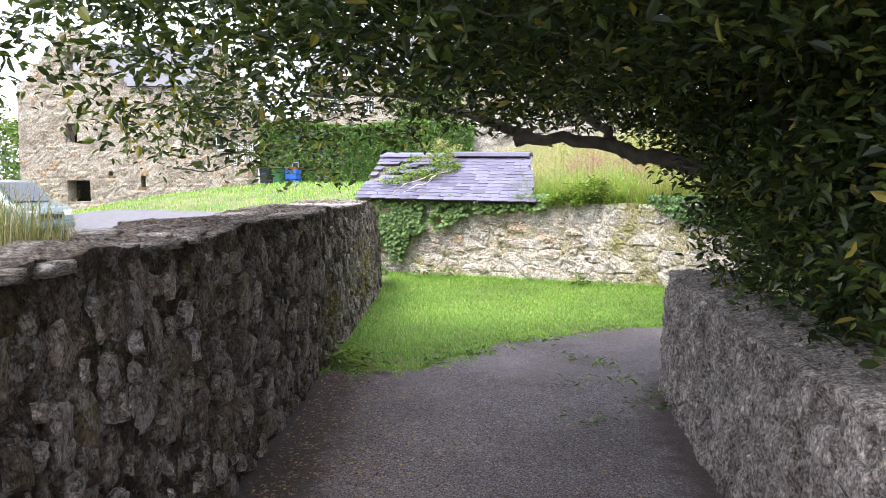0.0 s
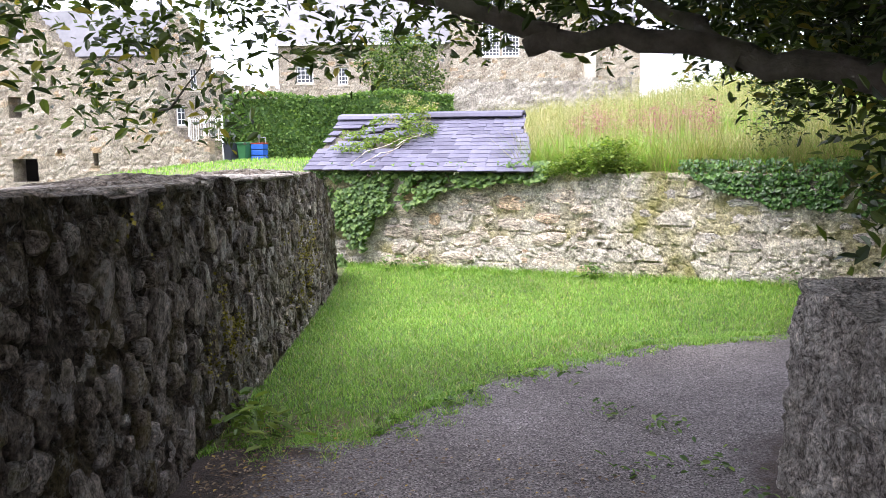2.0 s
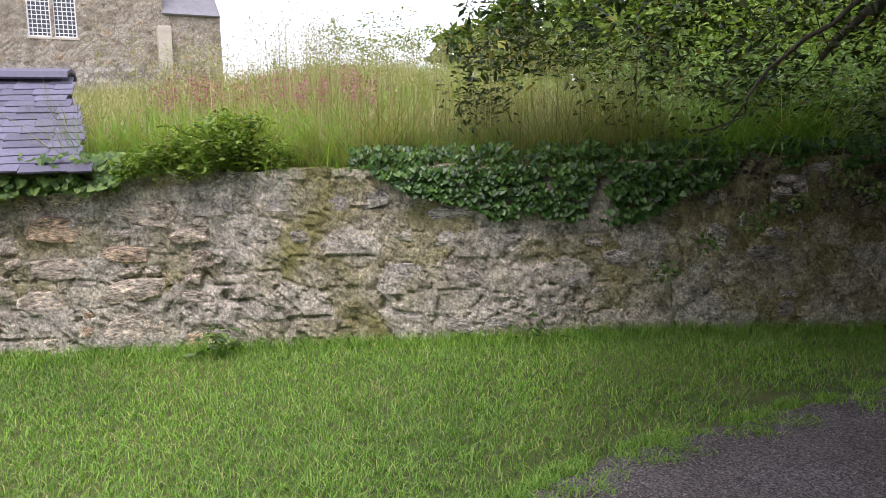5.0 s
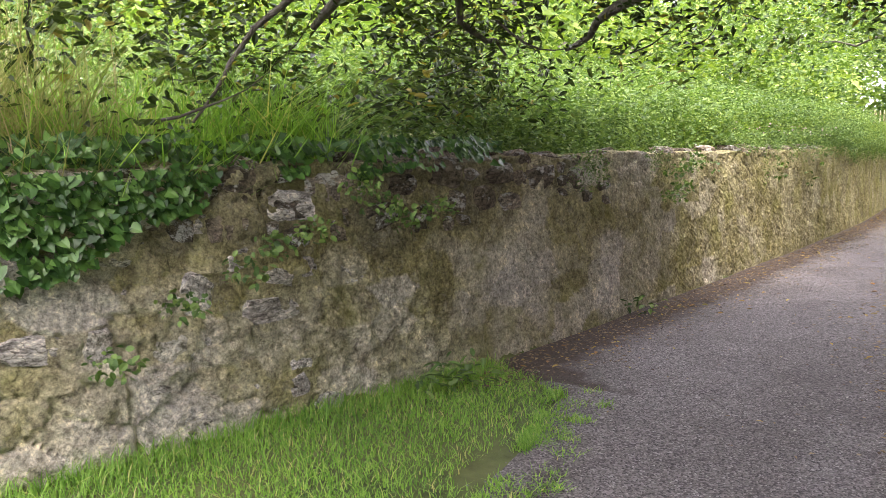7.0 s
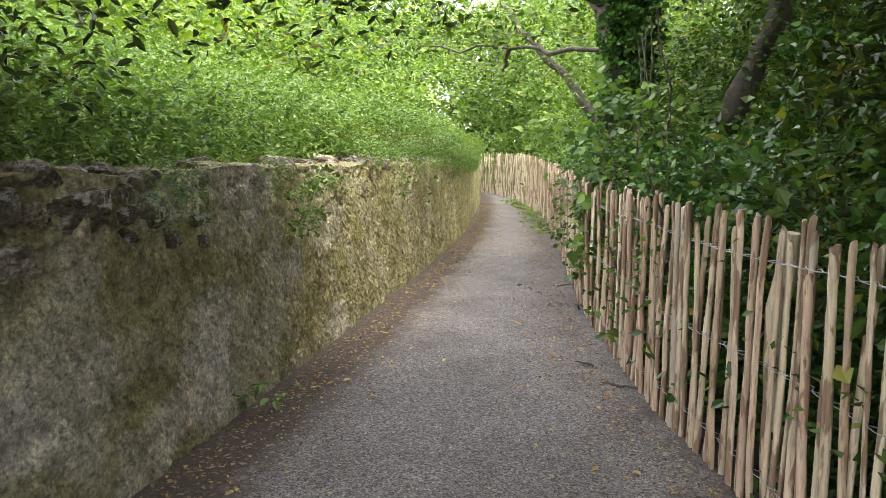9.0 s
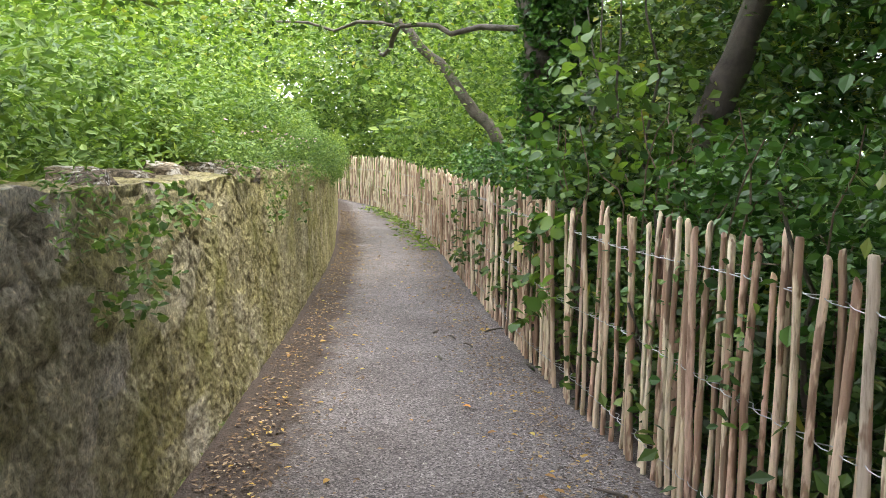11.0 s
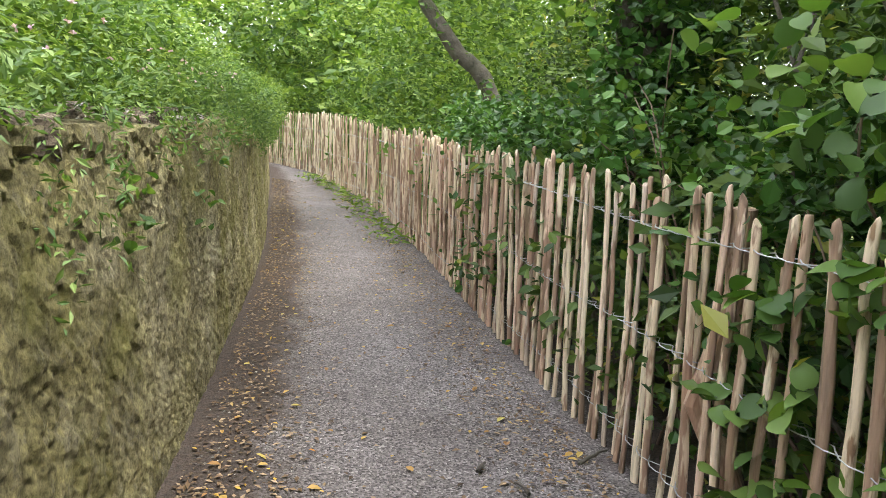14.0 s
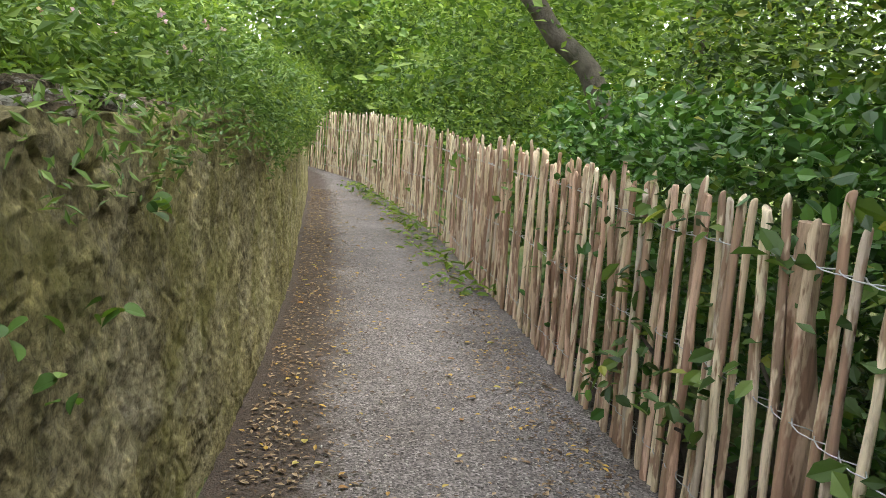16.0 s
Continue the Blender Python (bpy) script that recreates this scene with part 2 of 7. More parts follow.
def masonry(name, dark, mid, light, accent, lichen, moss, moss_amount=0.4, lichen_amount=0.35, tint=True, bump=0.012, pitted=0.7, grit=1.0):
    """Weathered stone: tint per stone, dark and lime stains, lichen spots and moss; crevice shade coloured into grain
    and pits.
    """
    m, nt, b = shader(name)
    v = coords(nt)
    if tint is False:
        # single stones are unit meshes: bring their grain to true size and give each its own stretch of it
        size = nt.nodes.new("ShaderNodeVectorMath")
        size.operation = "SCALE"
        size.inputs["Scale"].default_value = 0.16
        nt.links.new(v, size.inputs[0])
        apart = nt.nodes.new("ShaderNodeVectorMath")
        apart.operation = "MULTIPLY_ADD"
        nt.links.new(nt.nodes.new("ShaderNodeObjectInfo").outputs["Random"], apart.inputs[0])
        apart.inputs[1].default_value = (31.0, 17.0, 23.0)
        nt.links.new(size.outputs[0], apart.inputs[2])
        v = apart.outputs[0]
    big, fine = noise_tex(nt, v, 1.3, 4), noise_tex(nt, v, 48, 5, 0.7)
    if tint == "island":
        src = nt.nodes.new("ShaderNodeNewGeometry").outputs["Random Per Island"]
    elif tint:
        at = nt.nodes.new("ShaderNodeAttribute")
        at.attribute_name = "tint"
        src = at.outputs["Fac"]
    else:
        src = nt.nodes.new("ShaderNodeObjectInfo").outputs["Random"]
    base = ramp(nt, src, [(0.0, dark), (0.4, mid), (0.8, light), (1.0, accent)]).outputs[0]
    stain = ramp(nt, big, [(0.35, tuple(c * 0.75 for c in mid)), (0.65, light)]).outputs[0]
    base = mixed(nt, 0.25, base, stain)
    # stone grain, its contrast raised to carry crevice shade as well
    grain = ramp(nt, fine, [(0.36, (0.22, 0.21, 0.2)), (0.46, (0.8, 0.8, 0.79)), (0.55, (1.15, 1.14, 1.12)), (0.66, (1.9, 1.86, 1.78))]).outputs[0]
    base = mixed(nt, 0.9 * grit, base, grain, "MULTIPLY")
    crust = ramp(nt, noise_tex(nt, v, 17, 5, 0.7), [(0.4, (0.55, 0.53, 0.5)), (0.5, (1, 1, 1)), (0.62, (1.45, 1.43, 1.38))]).outputs[0]
    base = mixed(nt, 0.8 * grit, base, crust, "MULTIPLY")
    blot = ramp(nt, noise_tex(nt, v, 5.5, 9, 0.78), [(0.34, (0.4, 0.38, 0.36)), (0.48, (0.95, 0.95, 0.95)), (0.56, (1.1, 1.1, 1.09)), (0.68, (1.6, 1.58, 1.54))]).outputs[0]
    base = mixed(nt, 0.75, base, blot, "MULTIPLY")
    spots = noise_tex(nt, v, 9, 5, 0.75)
    lf = ramp(nt, spots, [(0.54, (0, 0, 0)), (0.59, (1, 1, 1))]).outputs[0]
    base = mixed(nt, mixed(nt, 1.0, lf, (lichen_amount,) * 3, "MULTIPLY"), base, lichen)
    mo = noise_tex(nt, v, 2.3, 6, 0.65)
    mf = ramp(nt, mo, [(0.5, (0, 0, 0)), (0.68, (1, 1, 1))]).outputs[0]
    if tint is True:
        mf = mixed(nt, 1.0, mf, ramp(nt, src, [(0.5, (1, 1, 1)), (0.8, (0.1, 0.1, 0.1))]).outputs[0], "MULTIPLY")
    base = mixed(nt, mixed(nt, 1.0, mf, (moss_amount,) * 3, "MULTIPLY"), base, moss)
    speck = ramp(nt, noise_tex(nt, v, 85, 4, 0.8), [(0.38, (0.3, 0.28, 0.26)), (0.47, (1, 1, 1)), (0.56, (1, 1, 1)), (0.66, (1.6, 1.57, 1.5))]).outputs[0]
    base = mixed(nt, 0.75 * grit, base, speck, "MULTIPLY")
    # small pits darkened in the colour, for the shade inside them
    pit_shade = ramp(nt, noise_tex(nt, v, 31, 2, 0.5), [(0.3, (0.14, 0.12, 0.1)), (0.36, (1, 1, 1))]).outputs[0]
    base = mixed(nt, pitted, base, pit_shade, "MULTIPLY")
    warp = nt.nodes.new("ShaderNodeVectorMath")
    warp.operation = "ADD"
    wob = node(nt, "ShaderNodeTexNoise", Scale=5.0, Detail=4.0)
    nt.links.new(v, wob.inputs["Vector"])
    nt.links.new(v, warp.inputs[0])
    nt.links.new(wob.outputs["Color"], warp.inputs[1])
    crack = nt.nodes.new("ShaderNodeTexVoronoi")
    crack.feature = "DISTANCE_TO_EDGE"
    crack.inputs["Scale"].default_value = 3.2
    nt.links.new(warp.outputs[0], crack.inputs["Vector"])
    line = ramp(nt, crack.outputs["Distance"], [(0.006, (0.25, 0.22, 0.19)), (0.03, (1, 1, 1))]).outputs[0]
    some = ramp(nt, noise_tex(nt, v, 2.0, 3), [(0.46, (0, 0, 0)), (0.56, (1, 1, 1))]).outputs[0]
    base = mixed(nt, mixed(nt, 1.0, some, (pitted,) * 3, "MULTIPLY"), base, mixed(nt, 1.0, base, line, "MULTIPLY"))
    crack2 = nt.nodes.new("ShaderNodeTexVoronoi")
    crack2.feature = "DISTANCE_TO_EDGE"
    crack2.inputs["Scale"].default_value = 8.5
    nt.links.new(warp.outputs[0], crack2.inputs["Vector"])
    line2 = ramp(nt, crack2.outputs["Distance"], [(0.01, (0.2, 0.18, 0.15)), (0.05, (1, 1, 1))]).outputs[0]
    some2 = ramp(nt, noise_tex(nt, v, 3.1, 4), [(0.44, (0, 0, 0)), (0.52, (1, 1, 1))]).outputs[0]
    base = mixed(nt, mixed(nt, 1.0, some2, (pitted,) * 3, "MULTIPLY"), base, mixed(nt, 1.0, base, line2, "MULTIPLY"))
    nt.links.new(base, b.inputs["Base Color"])
    b.inputs["Roughness"].default_value = 0.92
    b.inputs["Specular IOR Level"].default_value = 0.2
    rough = noise_tex(nt, v, 26, 9, 0.85)
    bumped(nt, b, rough, 1.0, bump * 2.2)
    return m


def leafy(name, dark, mid, light, rare=None, rough=0.45, glow=0.35):
    """Leaves: each one its own green; light passes through the blade."""
    m, nt, b = shader(name)
    r = nt.nodes.new("ShaderNodeNewGeometry").outputs["Random Per Island"]
    stops = [(0.0, dark), (0.5, mid), (0.93, light), (0.97, rare or light)]
    c = ramp(nt, r, stops).outputs[0]
    v = coords(nt)
    c = mixed(nt, 0.5, c, ramp(nt, noise_tex(nt, v, 0.9, 3), [(0.3, (0.6, 0.65, 0.6)), (0.7, (1.25, 1.2, 1.0))]).outputs[0], "MULTIPLY")
    nt.links.new(c, b.inputs["Base Color"])
    b.inputs["Roughness"].default_value = rough
    b.inputs["Specular IOR Level"].default_value = 0.35
    tr = nt.nodes.new("ShaderNodeBsdfTranslucent")
    nt.links.new(mixed(nt, 1.0, c, (1.5, 1.6, 0.6), "MULTIPLY"), tr.inputs[0])
    mx = nt.nodes.new("ShaderNodeMixShader")
    mx.inputs[0].default_value = glow
    nt.links.new(b.outputs[0], mx.inputs[1])
    nt.links.new(tr.outputs[0], mx.inputs[2])
    nt.links.new(mx.outputs[0], nt.nodes["Material Output"].inputs[0])
    return m


def plain(name, colour, rough=0.6, metal=0.0, scale=20, vary=0.25, bump=0.0, random=False):
    """One substance with two scales of wear."""
    m, nt, b = shader(name)
    v = coords(nt)
    c = mixed(nt, vary, colour, ramp(nt, noise_tex(nt, v, scale, 6), [(0.3, tuple(x * 0.45 for x in colour)), (0.7, tuple(min(1, x * 1.5) for x in colour))]).outputs[0])
    c = mixed(nt, vary, c, ramp(nt, noise_tex(nt, v, scale * 0.12, 3), [(0.3, tuple(x * 0.6 for x in colour)), (0.7, tuple(min(1, x * 1.3) for x in colour))]).outputs[0])
    if random:
        r = nt.nodes.new("ShaderNodeObjectInfo").outputs["Random"]
        c = mixed(nt, 0.8, c, ramp(nt, r, [(0, (0.6, 0.58, 0.6)), (1, (1.3, 1.3, 1.25))]).outputs[0], "MULTIPLY")
    nt.links.new(c, b.inputs["Base Color"])
    b.inputs["Roughness"].default_value, b.inputs["Metallic"].default_value = rough, metal
    if bump:
        bumped(nt, b, noise_tex(nt, v, scale * 1.7, 6), 0.8, bump)
    return m


def bark_material(name, dark, light):
    m, nt, b = shader(name)
    v = coords(nt)
    c = ramp(nt, noise_tex(nt, v, 9, 7, 0.7), [(0.3, dark), (0.7, light)]).outputs[0]
    c = mixed(nt, 0.35, c, ramp(nt, noise_tex(nt, v, 2.2, 4), [(0.45, dark), (0.7, (0.09, 0.11, 0.05))]).outputs[0])
    nt.links.new(c, b.inputs["Base Color"])
    b.inputs["Roughness"].default_value = 0.9
    bumped(nt, b, noise_tex(nt, v, 24, 8, 0.75), 1.0, 0.02)
    return m


def ground_material(name):
    m, nt, b = shader(name)
    v = coords(nt)
    soil = ramp(nt, noise_tex(nt, v, 14, 6), [(0.3, (0.05, 0.075, 0.02)), (0.7, (0.13, 0.17, 0.045))]).outputs[0]
    c = mixed(nt, ramp(nt, noise_tex(nt, v, 0.8, 5), [(0.45, (0, 0, 0)), (0.7, (0.8, 0.8, 0.8))]).outputs[0], soil, (0.2, 0.19, 0.07))
    nt.links.new(c, b.inputs["Base Color"])
    b.inputs["Roughness"].default_value = 0.95
    bumped(nt, b, noise_tex(nt, v, 40, 8, 0.8), 1.0, 0.02)
    return m


def gravel_material(name):
    """Trodden grit: pale chips in dark fines, brown leaf mould towards the edges."""
    m, nt, b = shader(name)
    v = coords(nt)
    vor = node(nt, "ShaderNodeTexVoronoi", Scale=125.0)
    nt.links.new(v, vor.inputs["Vector"])
    chips = ramp(nt, vor.outputs["Color"], [(0.15, (0.055, 0.049, 0.048)), (0.55, (0.178, 0.161, 0.156)), (0.8, (0.27, 0.248, 0.24)), (0.97, (0.47, 0.445, 0.42))]).outputs[0]
    patch = ramp(nt, noise_tex(nt, v, 1.1, 5, 0.6), [(0.35, (0.62, 0.58, 0.56)), (0.7, (1.15, 1.13, 1.13))]).outputs[0]
    c = mixed(nt, 0.8, chips, patch, "MULTIPLY")
    at = nt.nodes.new("ShaderNodeAttribute")
    at.attribute_name = "mould"
    ed = ramp(nt, mixed(nt, 0.5, at.outputs["Fac"], noise_tex(nt, v, 5, 6, 0.7)), [(0.36, (0, 0, 0)), (0.56, (0.95, 0.95, 0.95))]).outputs[0]
    mould = ramp(nt, noise_tex(nt, v, 60, 5), [(0.3, (0.025, 0.018, 0.014)), (0.7, (0.085, 0.06, 0.045))]).outputs[0]
    c = mixed(nt, ed, c, mould)
    nt.links.new(c, b.inputs["Base Color"])
    b.inputs["Roughness"].default_value = 0.9
    bumped(nt, b, mixed(nt, 0.5, vor.outputs["Distance"], noise_tex(nt, v, 45, 7, 0.8)), 1.0, 0.012)
    return m


def picket_wood(name):
    """Cleft chestnut: pale wood, pinkish heart and strips of brown bark, along the stake."""
    m, nt, b = shader(name)
    r = nt.nodes.new("ShaderNodeObjectInfo").outputs["Random"]
    v = coords(nt)
    off = nt.nodes.new("ShaderNodeVectorMath")
    off.operation = "ADD"
    nt.links.new(v, off.inputs[0])
    sc = nt.nodes.new("ShaderNodeVectorMath")
    sc.operation = "SCALE"
    sc.inputs[0].default_value = (17.0, 31.0, 53.0)
    nt.links.new(r, sc.inputs["Scale"])
    nt.links.new(sc.outputs[0], off.inputs[1])
    mp = nt.nodes.new("ShaderNodeMapping")
    mp.inputs["Scale"].default_value = (1, 1, 0.09)
    nt.links.new(off.outputs[0], mp.inputs[0])
    mp2 = nt.nodes.new("ShaderNodeMapping")
    mp2.inputs["Scale"].default_value = (1, 1, 0.22)
    nt.links.new(off.outputs[0], mp2.inputs[0])
    wood = ramp(nt, r, [(0.0, (0.46, 0.32, 0.23)), (0.2, (0.62, 0.5, 0.36)), (0.6, (0.76, 0.66, 0.5)), (0.82, (0.61, 0.41, 0.31)), (1.0, (0.48, 0.43, 0.36))]).outputs[0]
    grain = ramp(nt, noise_tex(nt, mp.outputs[0], 75, 6, 0.7), [(0.3, (0.4, 0.36, 0.32)), (0.48, (0.95, 0.93, 0.9)), (0.7, (1.2, 1.18, 1.14))]).outputs[0]
    c = mixed(nt, 0.85, wood, grain, "MULTIPLY")
    knot = ramp(nt, noise_tex(nt, mp2.outputs[0], 34, 3, 0.5), [(0.29, (0.3, 0.2, 0.14)), (0.36, (1, 1, 1))]).outputs[0]
    c = mixed(nt, 0.9, c, knot, "MULTIPLY")
    barkf = ramp(nt, noise_tex(nt, mp2.outputs[0], 11, 4, 0.6), [(0.5, (0, 0, 0)), (0.54, (1, 1, 1))]).outputs[0]
    bark = ramp(nt, noise_tex(nt, mp.outputs[0], 40, 5), [(0.3, (0.13, 0.075, 0.05)), (0.7, (0.36, 0.21, 0.14))]).outputs[0]
    c = mixed(nt, mixed(nt, 1.0, barkf, (0.85, 0.85, 0.85), "MULTIPLY"), c, bark)
    nt.links.new(c, b.inputs["Base Color"])
    b.inputs["Roughness"].default_value = 0.75
    bumped(nt, b, noise_tex(nt, mp.outputs[0], 60, 6), 0.7, 0.006)
    return m


M_wall_left = masonry("old_rubble_stone", (0.03, 0.023, 0.017), (0.09, 0.07, 0.053), (0.27, 0.235, 0.2), (0.58, 0.55, 0.51), (0.62, 0.6, 0.56), (0.24, 0.2, 0.05), 0.3, 0.4, bump=0.02)
M_wall_back = masonry("lime_rendered_stone", (0.09, 0.078, 0.045), (0.355, 0.322, 0.145), (0.58, 0.535, 0.435), (0.68, 0.635, 0.58), (0.58, 0.55, 0.49), (0.26, 0.255, 0.075), 0.75, 0.14, bump=0.014, pitted=0.35, grit=0.7)
M_wall_right = masonry("grey_rubble_stone", (0.17, 0.155, 0.14), (0.34, 0.31, 0.28), (0.5, 0.47, 0.43), (0.4, 0.37, 0.33), (0.5, 0.48, 0.44), (0.13, 0.12, 0.06), 0.25, 0.4)
STONE_TONES = ((0.08, 0.062, 0.048), (0.22, 0.185, 0.155), (0.42, 0.375, 0.335), (0.6, 0.57, 0.53), (0.64, 0.62, 0.58), (0.3, 0.25, 0.04))
M_stone_loose = masonry("dark_wall_stone", *STONE_TONES, 0.4, 0.5, tint=False, bump=0.02)
M_stone_fill = masonry("small_wall_stone", *STONE_TONES, 0.25, 0.4, tint="island")
M_stone_buff = masonry("buff_sandstone", (0.5, 0.44, 0.37), (0.62, 0.54, 0.45), (0.7, 0.63, 0.55), (0.62, 0.38, 0.19), (0.58, 0.55, 0.48), (0.3, 0.27, 0.15), 0.2, 0.2, tint=False)
M_castle = masonry("pale_building_stone", (0.26, 0.22, 0.17), (0.42, 0.37, 0.3), (0.52, 0.48, 0.41), (0.44, 0.29, 0.15), (0.6, 0.58, 0.53), (0.35, 0.32, 0.22), 0.2, 0.25, bump=0.04)
M_ground = ground_material("turf_soil")
M_gravel = gravel_material("grit_path")
M_grass = leafy("lawn_grass", (0.105, 0.225, 0.04), (0.2, 0.38, 0.07), (0.33, 0.5, 0.12), (0.54, 0.5, 0.24), 0.6, 0.32)
M_hay = leafy("tall_dry_grass", (0.15, 0.19, 0.06), (0.3, 0.3, 0.13), (0.46, 0.41, 0.25), (0.46, 0.36, 0.27), 0.7, 0.2)
M_bay = leafy("evergreen_leaf", (0.014, 0.026, 0.007), (0.034, 0.057, 0.014), (0.105, 0.145, 0.034), (0.26, 0.22, 0.045), 0.42, 0.24)
M_nettle = leafy("nettle_leaf", (0.05, 0.1, 0.03), (0.11, 0.19, 0.055), (0.2, 0.29, 0.09), None, 0.55, 0.28)
M_fresh = leafy("bright_foliage", (0.065, 0.115, 0.022), (0.135, 0.215, 0.04), (0.25, 0.33, 0.075), None, 0.55, 0.32)
M_wood_leaf = leafy("woodland_leaf", (0.02, 0.045, 0.012), (0.06, 0.11, 0.025), (0.15, 0.22, 0.052), (0.28, 0.28, 0.06), 0.5, 0.28)
M_far_leaf = leafy("far_leaf", (0.04, 0.085, 0.02), (0.11, 0.19, 0.045), (0.24, 0.33, 0.085), None, 0.55, 0.3)
M_hazel = leafy("hazel_leaf", (0.04, 0.09, 0.023), (0.09, 0.17, 0.042), (0.18, 0.28, 0.075), None, 0.5, 0.32)
M_ivy = leafy("ivy_leaf", (0.018, 0.055, 0.012), (0.045, 0.12, 0.025), (0.11, 0.22, 0.05), None, 0.35, 0.2)
M_litter = leafy("fallen_leaf", (0.05, 0.032, 0.022), (0.17, 0.11, 0.065), (0.36, 0.27, 0.18), (0.46, 0.3, 0.06), 0.7, 0.05)
M_yellow = leafy("yellow_fallen_leaf", (0.26, 0.13, 0.05), (0.42, 0.26, 0.08), (0.45, 0.4, 0.12), (0.5, 0.22, 0.05), 0.6, 0.15)
M_bark = bark_material("grey_brown_bark", (0.04, 0.032, 0.026), (0.21, 0.18, 0.15))
M_twig = bark_material("dark_twig_bark", (0.03, 0.024, 0.018), (0.1, 0.08, 0.06))
M_slate = plain("purple_slate", (0.115, 0.112, 0.165), 0.7, 0, 14, 0.5, 0.004, True)
M_slate_old = plain("weathered_roof_slate", (0.17, 0.17, 0.185), 0.75, 0, 3, 0.5, 0.01)
M_picket = picket_wood("cleft_chestnut")
M_wire = plain("galvanised_wire", (0.5, 0.51, 0.53), 0.45, 0.9, 60, 0.3)
M_dark = plain("dark_interior", (0.02, 0.018, 0.016), 0.9)
M_white = plain("white_paint", (0.78, 0.78, 0.76), 0.5, 0, 8, 0.15)
M_tar = plain("car_park_tarmac", (0.11, 0.11, 0.115), 0.9, 0, 30, 0.4, 0.006)

# ---- plan of the walls ----
WALL_X = np.array([-60, -3.0, -1.0, 0.6, 2.0, 3.5, 5.0, 7.0, 10.0, 13.0, 15.5, 17.3, 21.0, 25.0, 28.8, 32.0, 40.0, 80.0])
WALL_Y = np.array([10.2, 10.15, 10.15, 10.08, 9.9, 9.78, 9.68, 9.6, 9.6, 9.62, 9.68, 9.76, 10.07, 10.42, 10.85, 11.5, 14.5, 34.0])
FENCE_X = np.array([3.3, 4.4, 6.0, 7.46, 8.48, 10.3, 11.5, 13.0, 15.2, 17.2, 20.2, 22.8, 27.8, 30.8, 32.5, 34.0])
FENCE_Y = np.array([5.3, 6.25, 6.85, 7.21, 7.45, 7.7, 7.83, 7.92, 8.07, 8.19, 8.42, 8.78, 9.7, 10.75, 11.7, 13.2])


def wall_y(x):
    return np.interp(x, WALL_X, WALL_Y)


def fence_y(x):
    return np.interp(x, FENCE_X, FENCE_Y)


def terrain(x, y):
    """Height of the ground: a level lane, a bank held by the long wall, a lawn that rises to the ruin."""
    x, y = np.asarray(x, float), np.asarray(y, float)
    d = y - wall_y(x)
    low = 0.10 * smooth(-2.0, -0.1, d) * smooth(6.3, 3.5, x) - 0.0
    east = 1.12 + (0.1 + 0.035 * smooth(-2.5, 2.5, x)) * np.clip(d - 0.45, 0, 17.5)
    west = -0.15 + 1.8 * smooth(8, 36, y) * smooth(-30, -20, x) - 0.85 * smooth(-3, -8, x) * smooth(20, 11, y)
    west = west - 0.5 * smooth(-12, -16, x) * smooth(26, 19, y)
    w = smooth(-5.2, -3.6, x)
    high = west * (1 - w) + east * w
    step = smooth(0.08, 0.4, d)
    left_of_wall = (x < 1.2 - 0.386 * (y - 0.0) - 0.35)
    lowland = np.where(left_of_wall & (d < 0.2), west, low)
    south = -0.25 * smooth(0.6, 4, fence_y(x) - y) * smooth(5, 9, x)
    far = 6.0 * smooth(60, 220, np.hypot(x, y))
    h = lowland * (1 - step) + high * step + south
    return h + 0.04 * (fbm(x * 0.6, y * 0.6, None, 5) - 0.5) * smooth(0.3, 1.5, np.abs(d)) + far * 0.4


# ---- ground: one sheet to the horizon ----
def build_ground():
    gx = np.concatenate([-np.geomspace(900, 12, 34), np.arange(-11.8, 36, 0.22), np.geomspace(36.5, 900, 34)])
    gv = np.concatenate([-np.geomspace(900, 11, 30), np.arange(-10.8, 3.4, 0.2), np.geomspace(3.6, 900, 44)])
    X, Vv = np.meshgrid(gx, gv, indexing="ij")
    Y = wall_y(np.clip(X, -60, 34)) + Vv
    Z = terrain(X, Y)
    me = mesh_of("ground", np.stack([X, Y, Z], -1).reshape(-1, 3), grid_faces(len(gx), len(gv)), M_ground, True)
    tagged(new("ground", me), "rough green turf over dark soil, rising behind the walls", "ground", kind="structure")


build_ground()

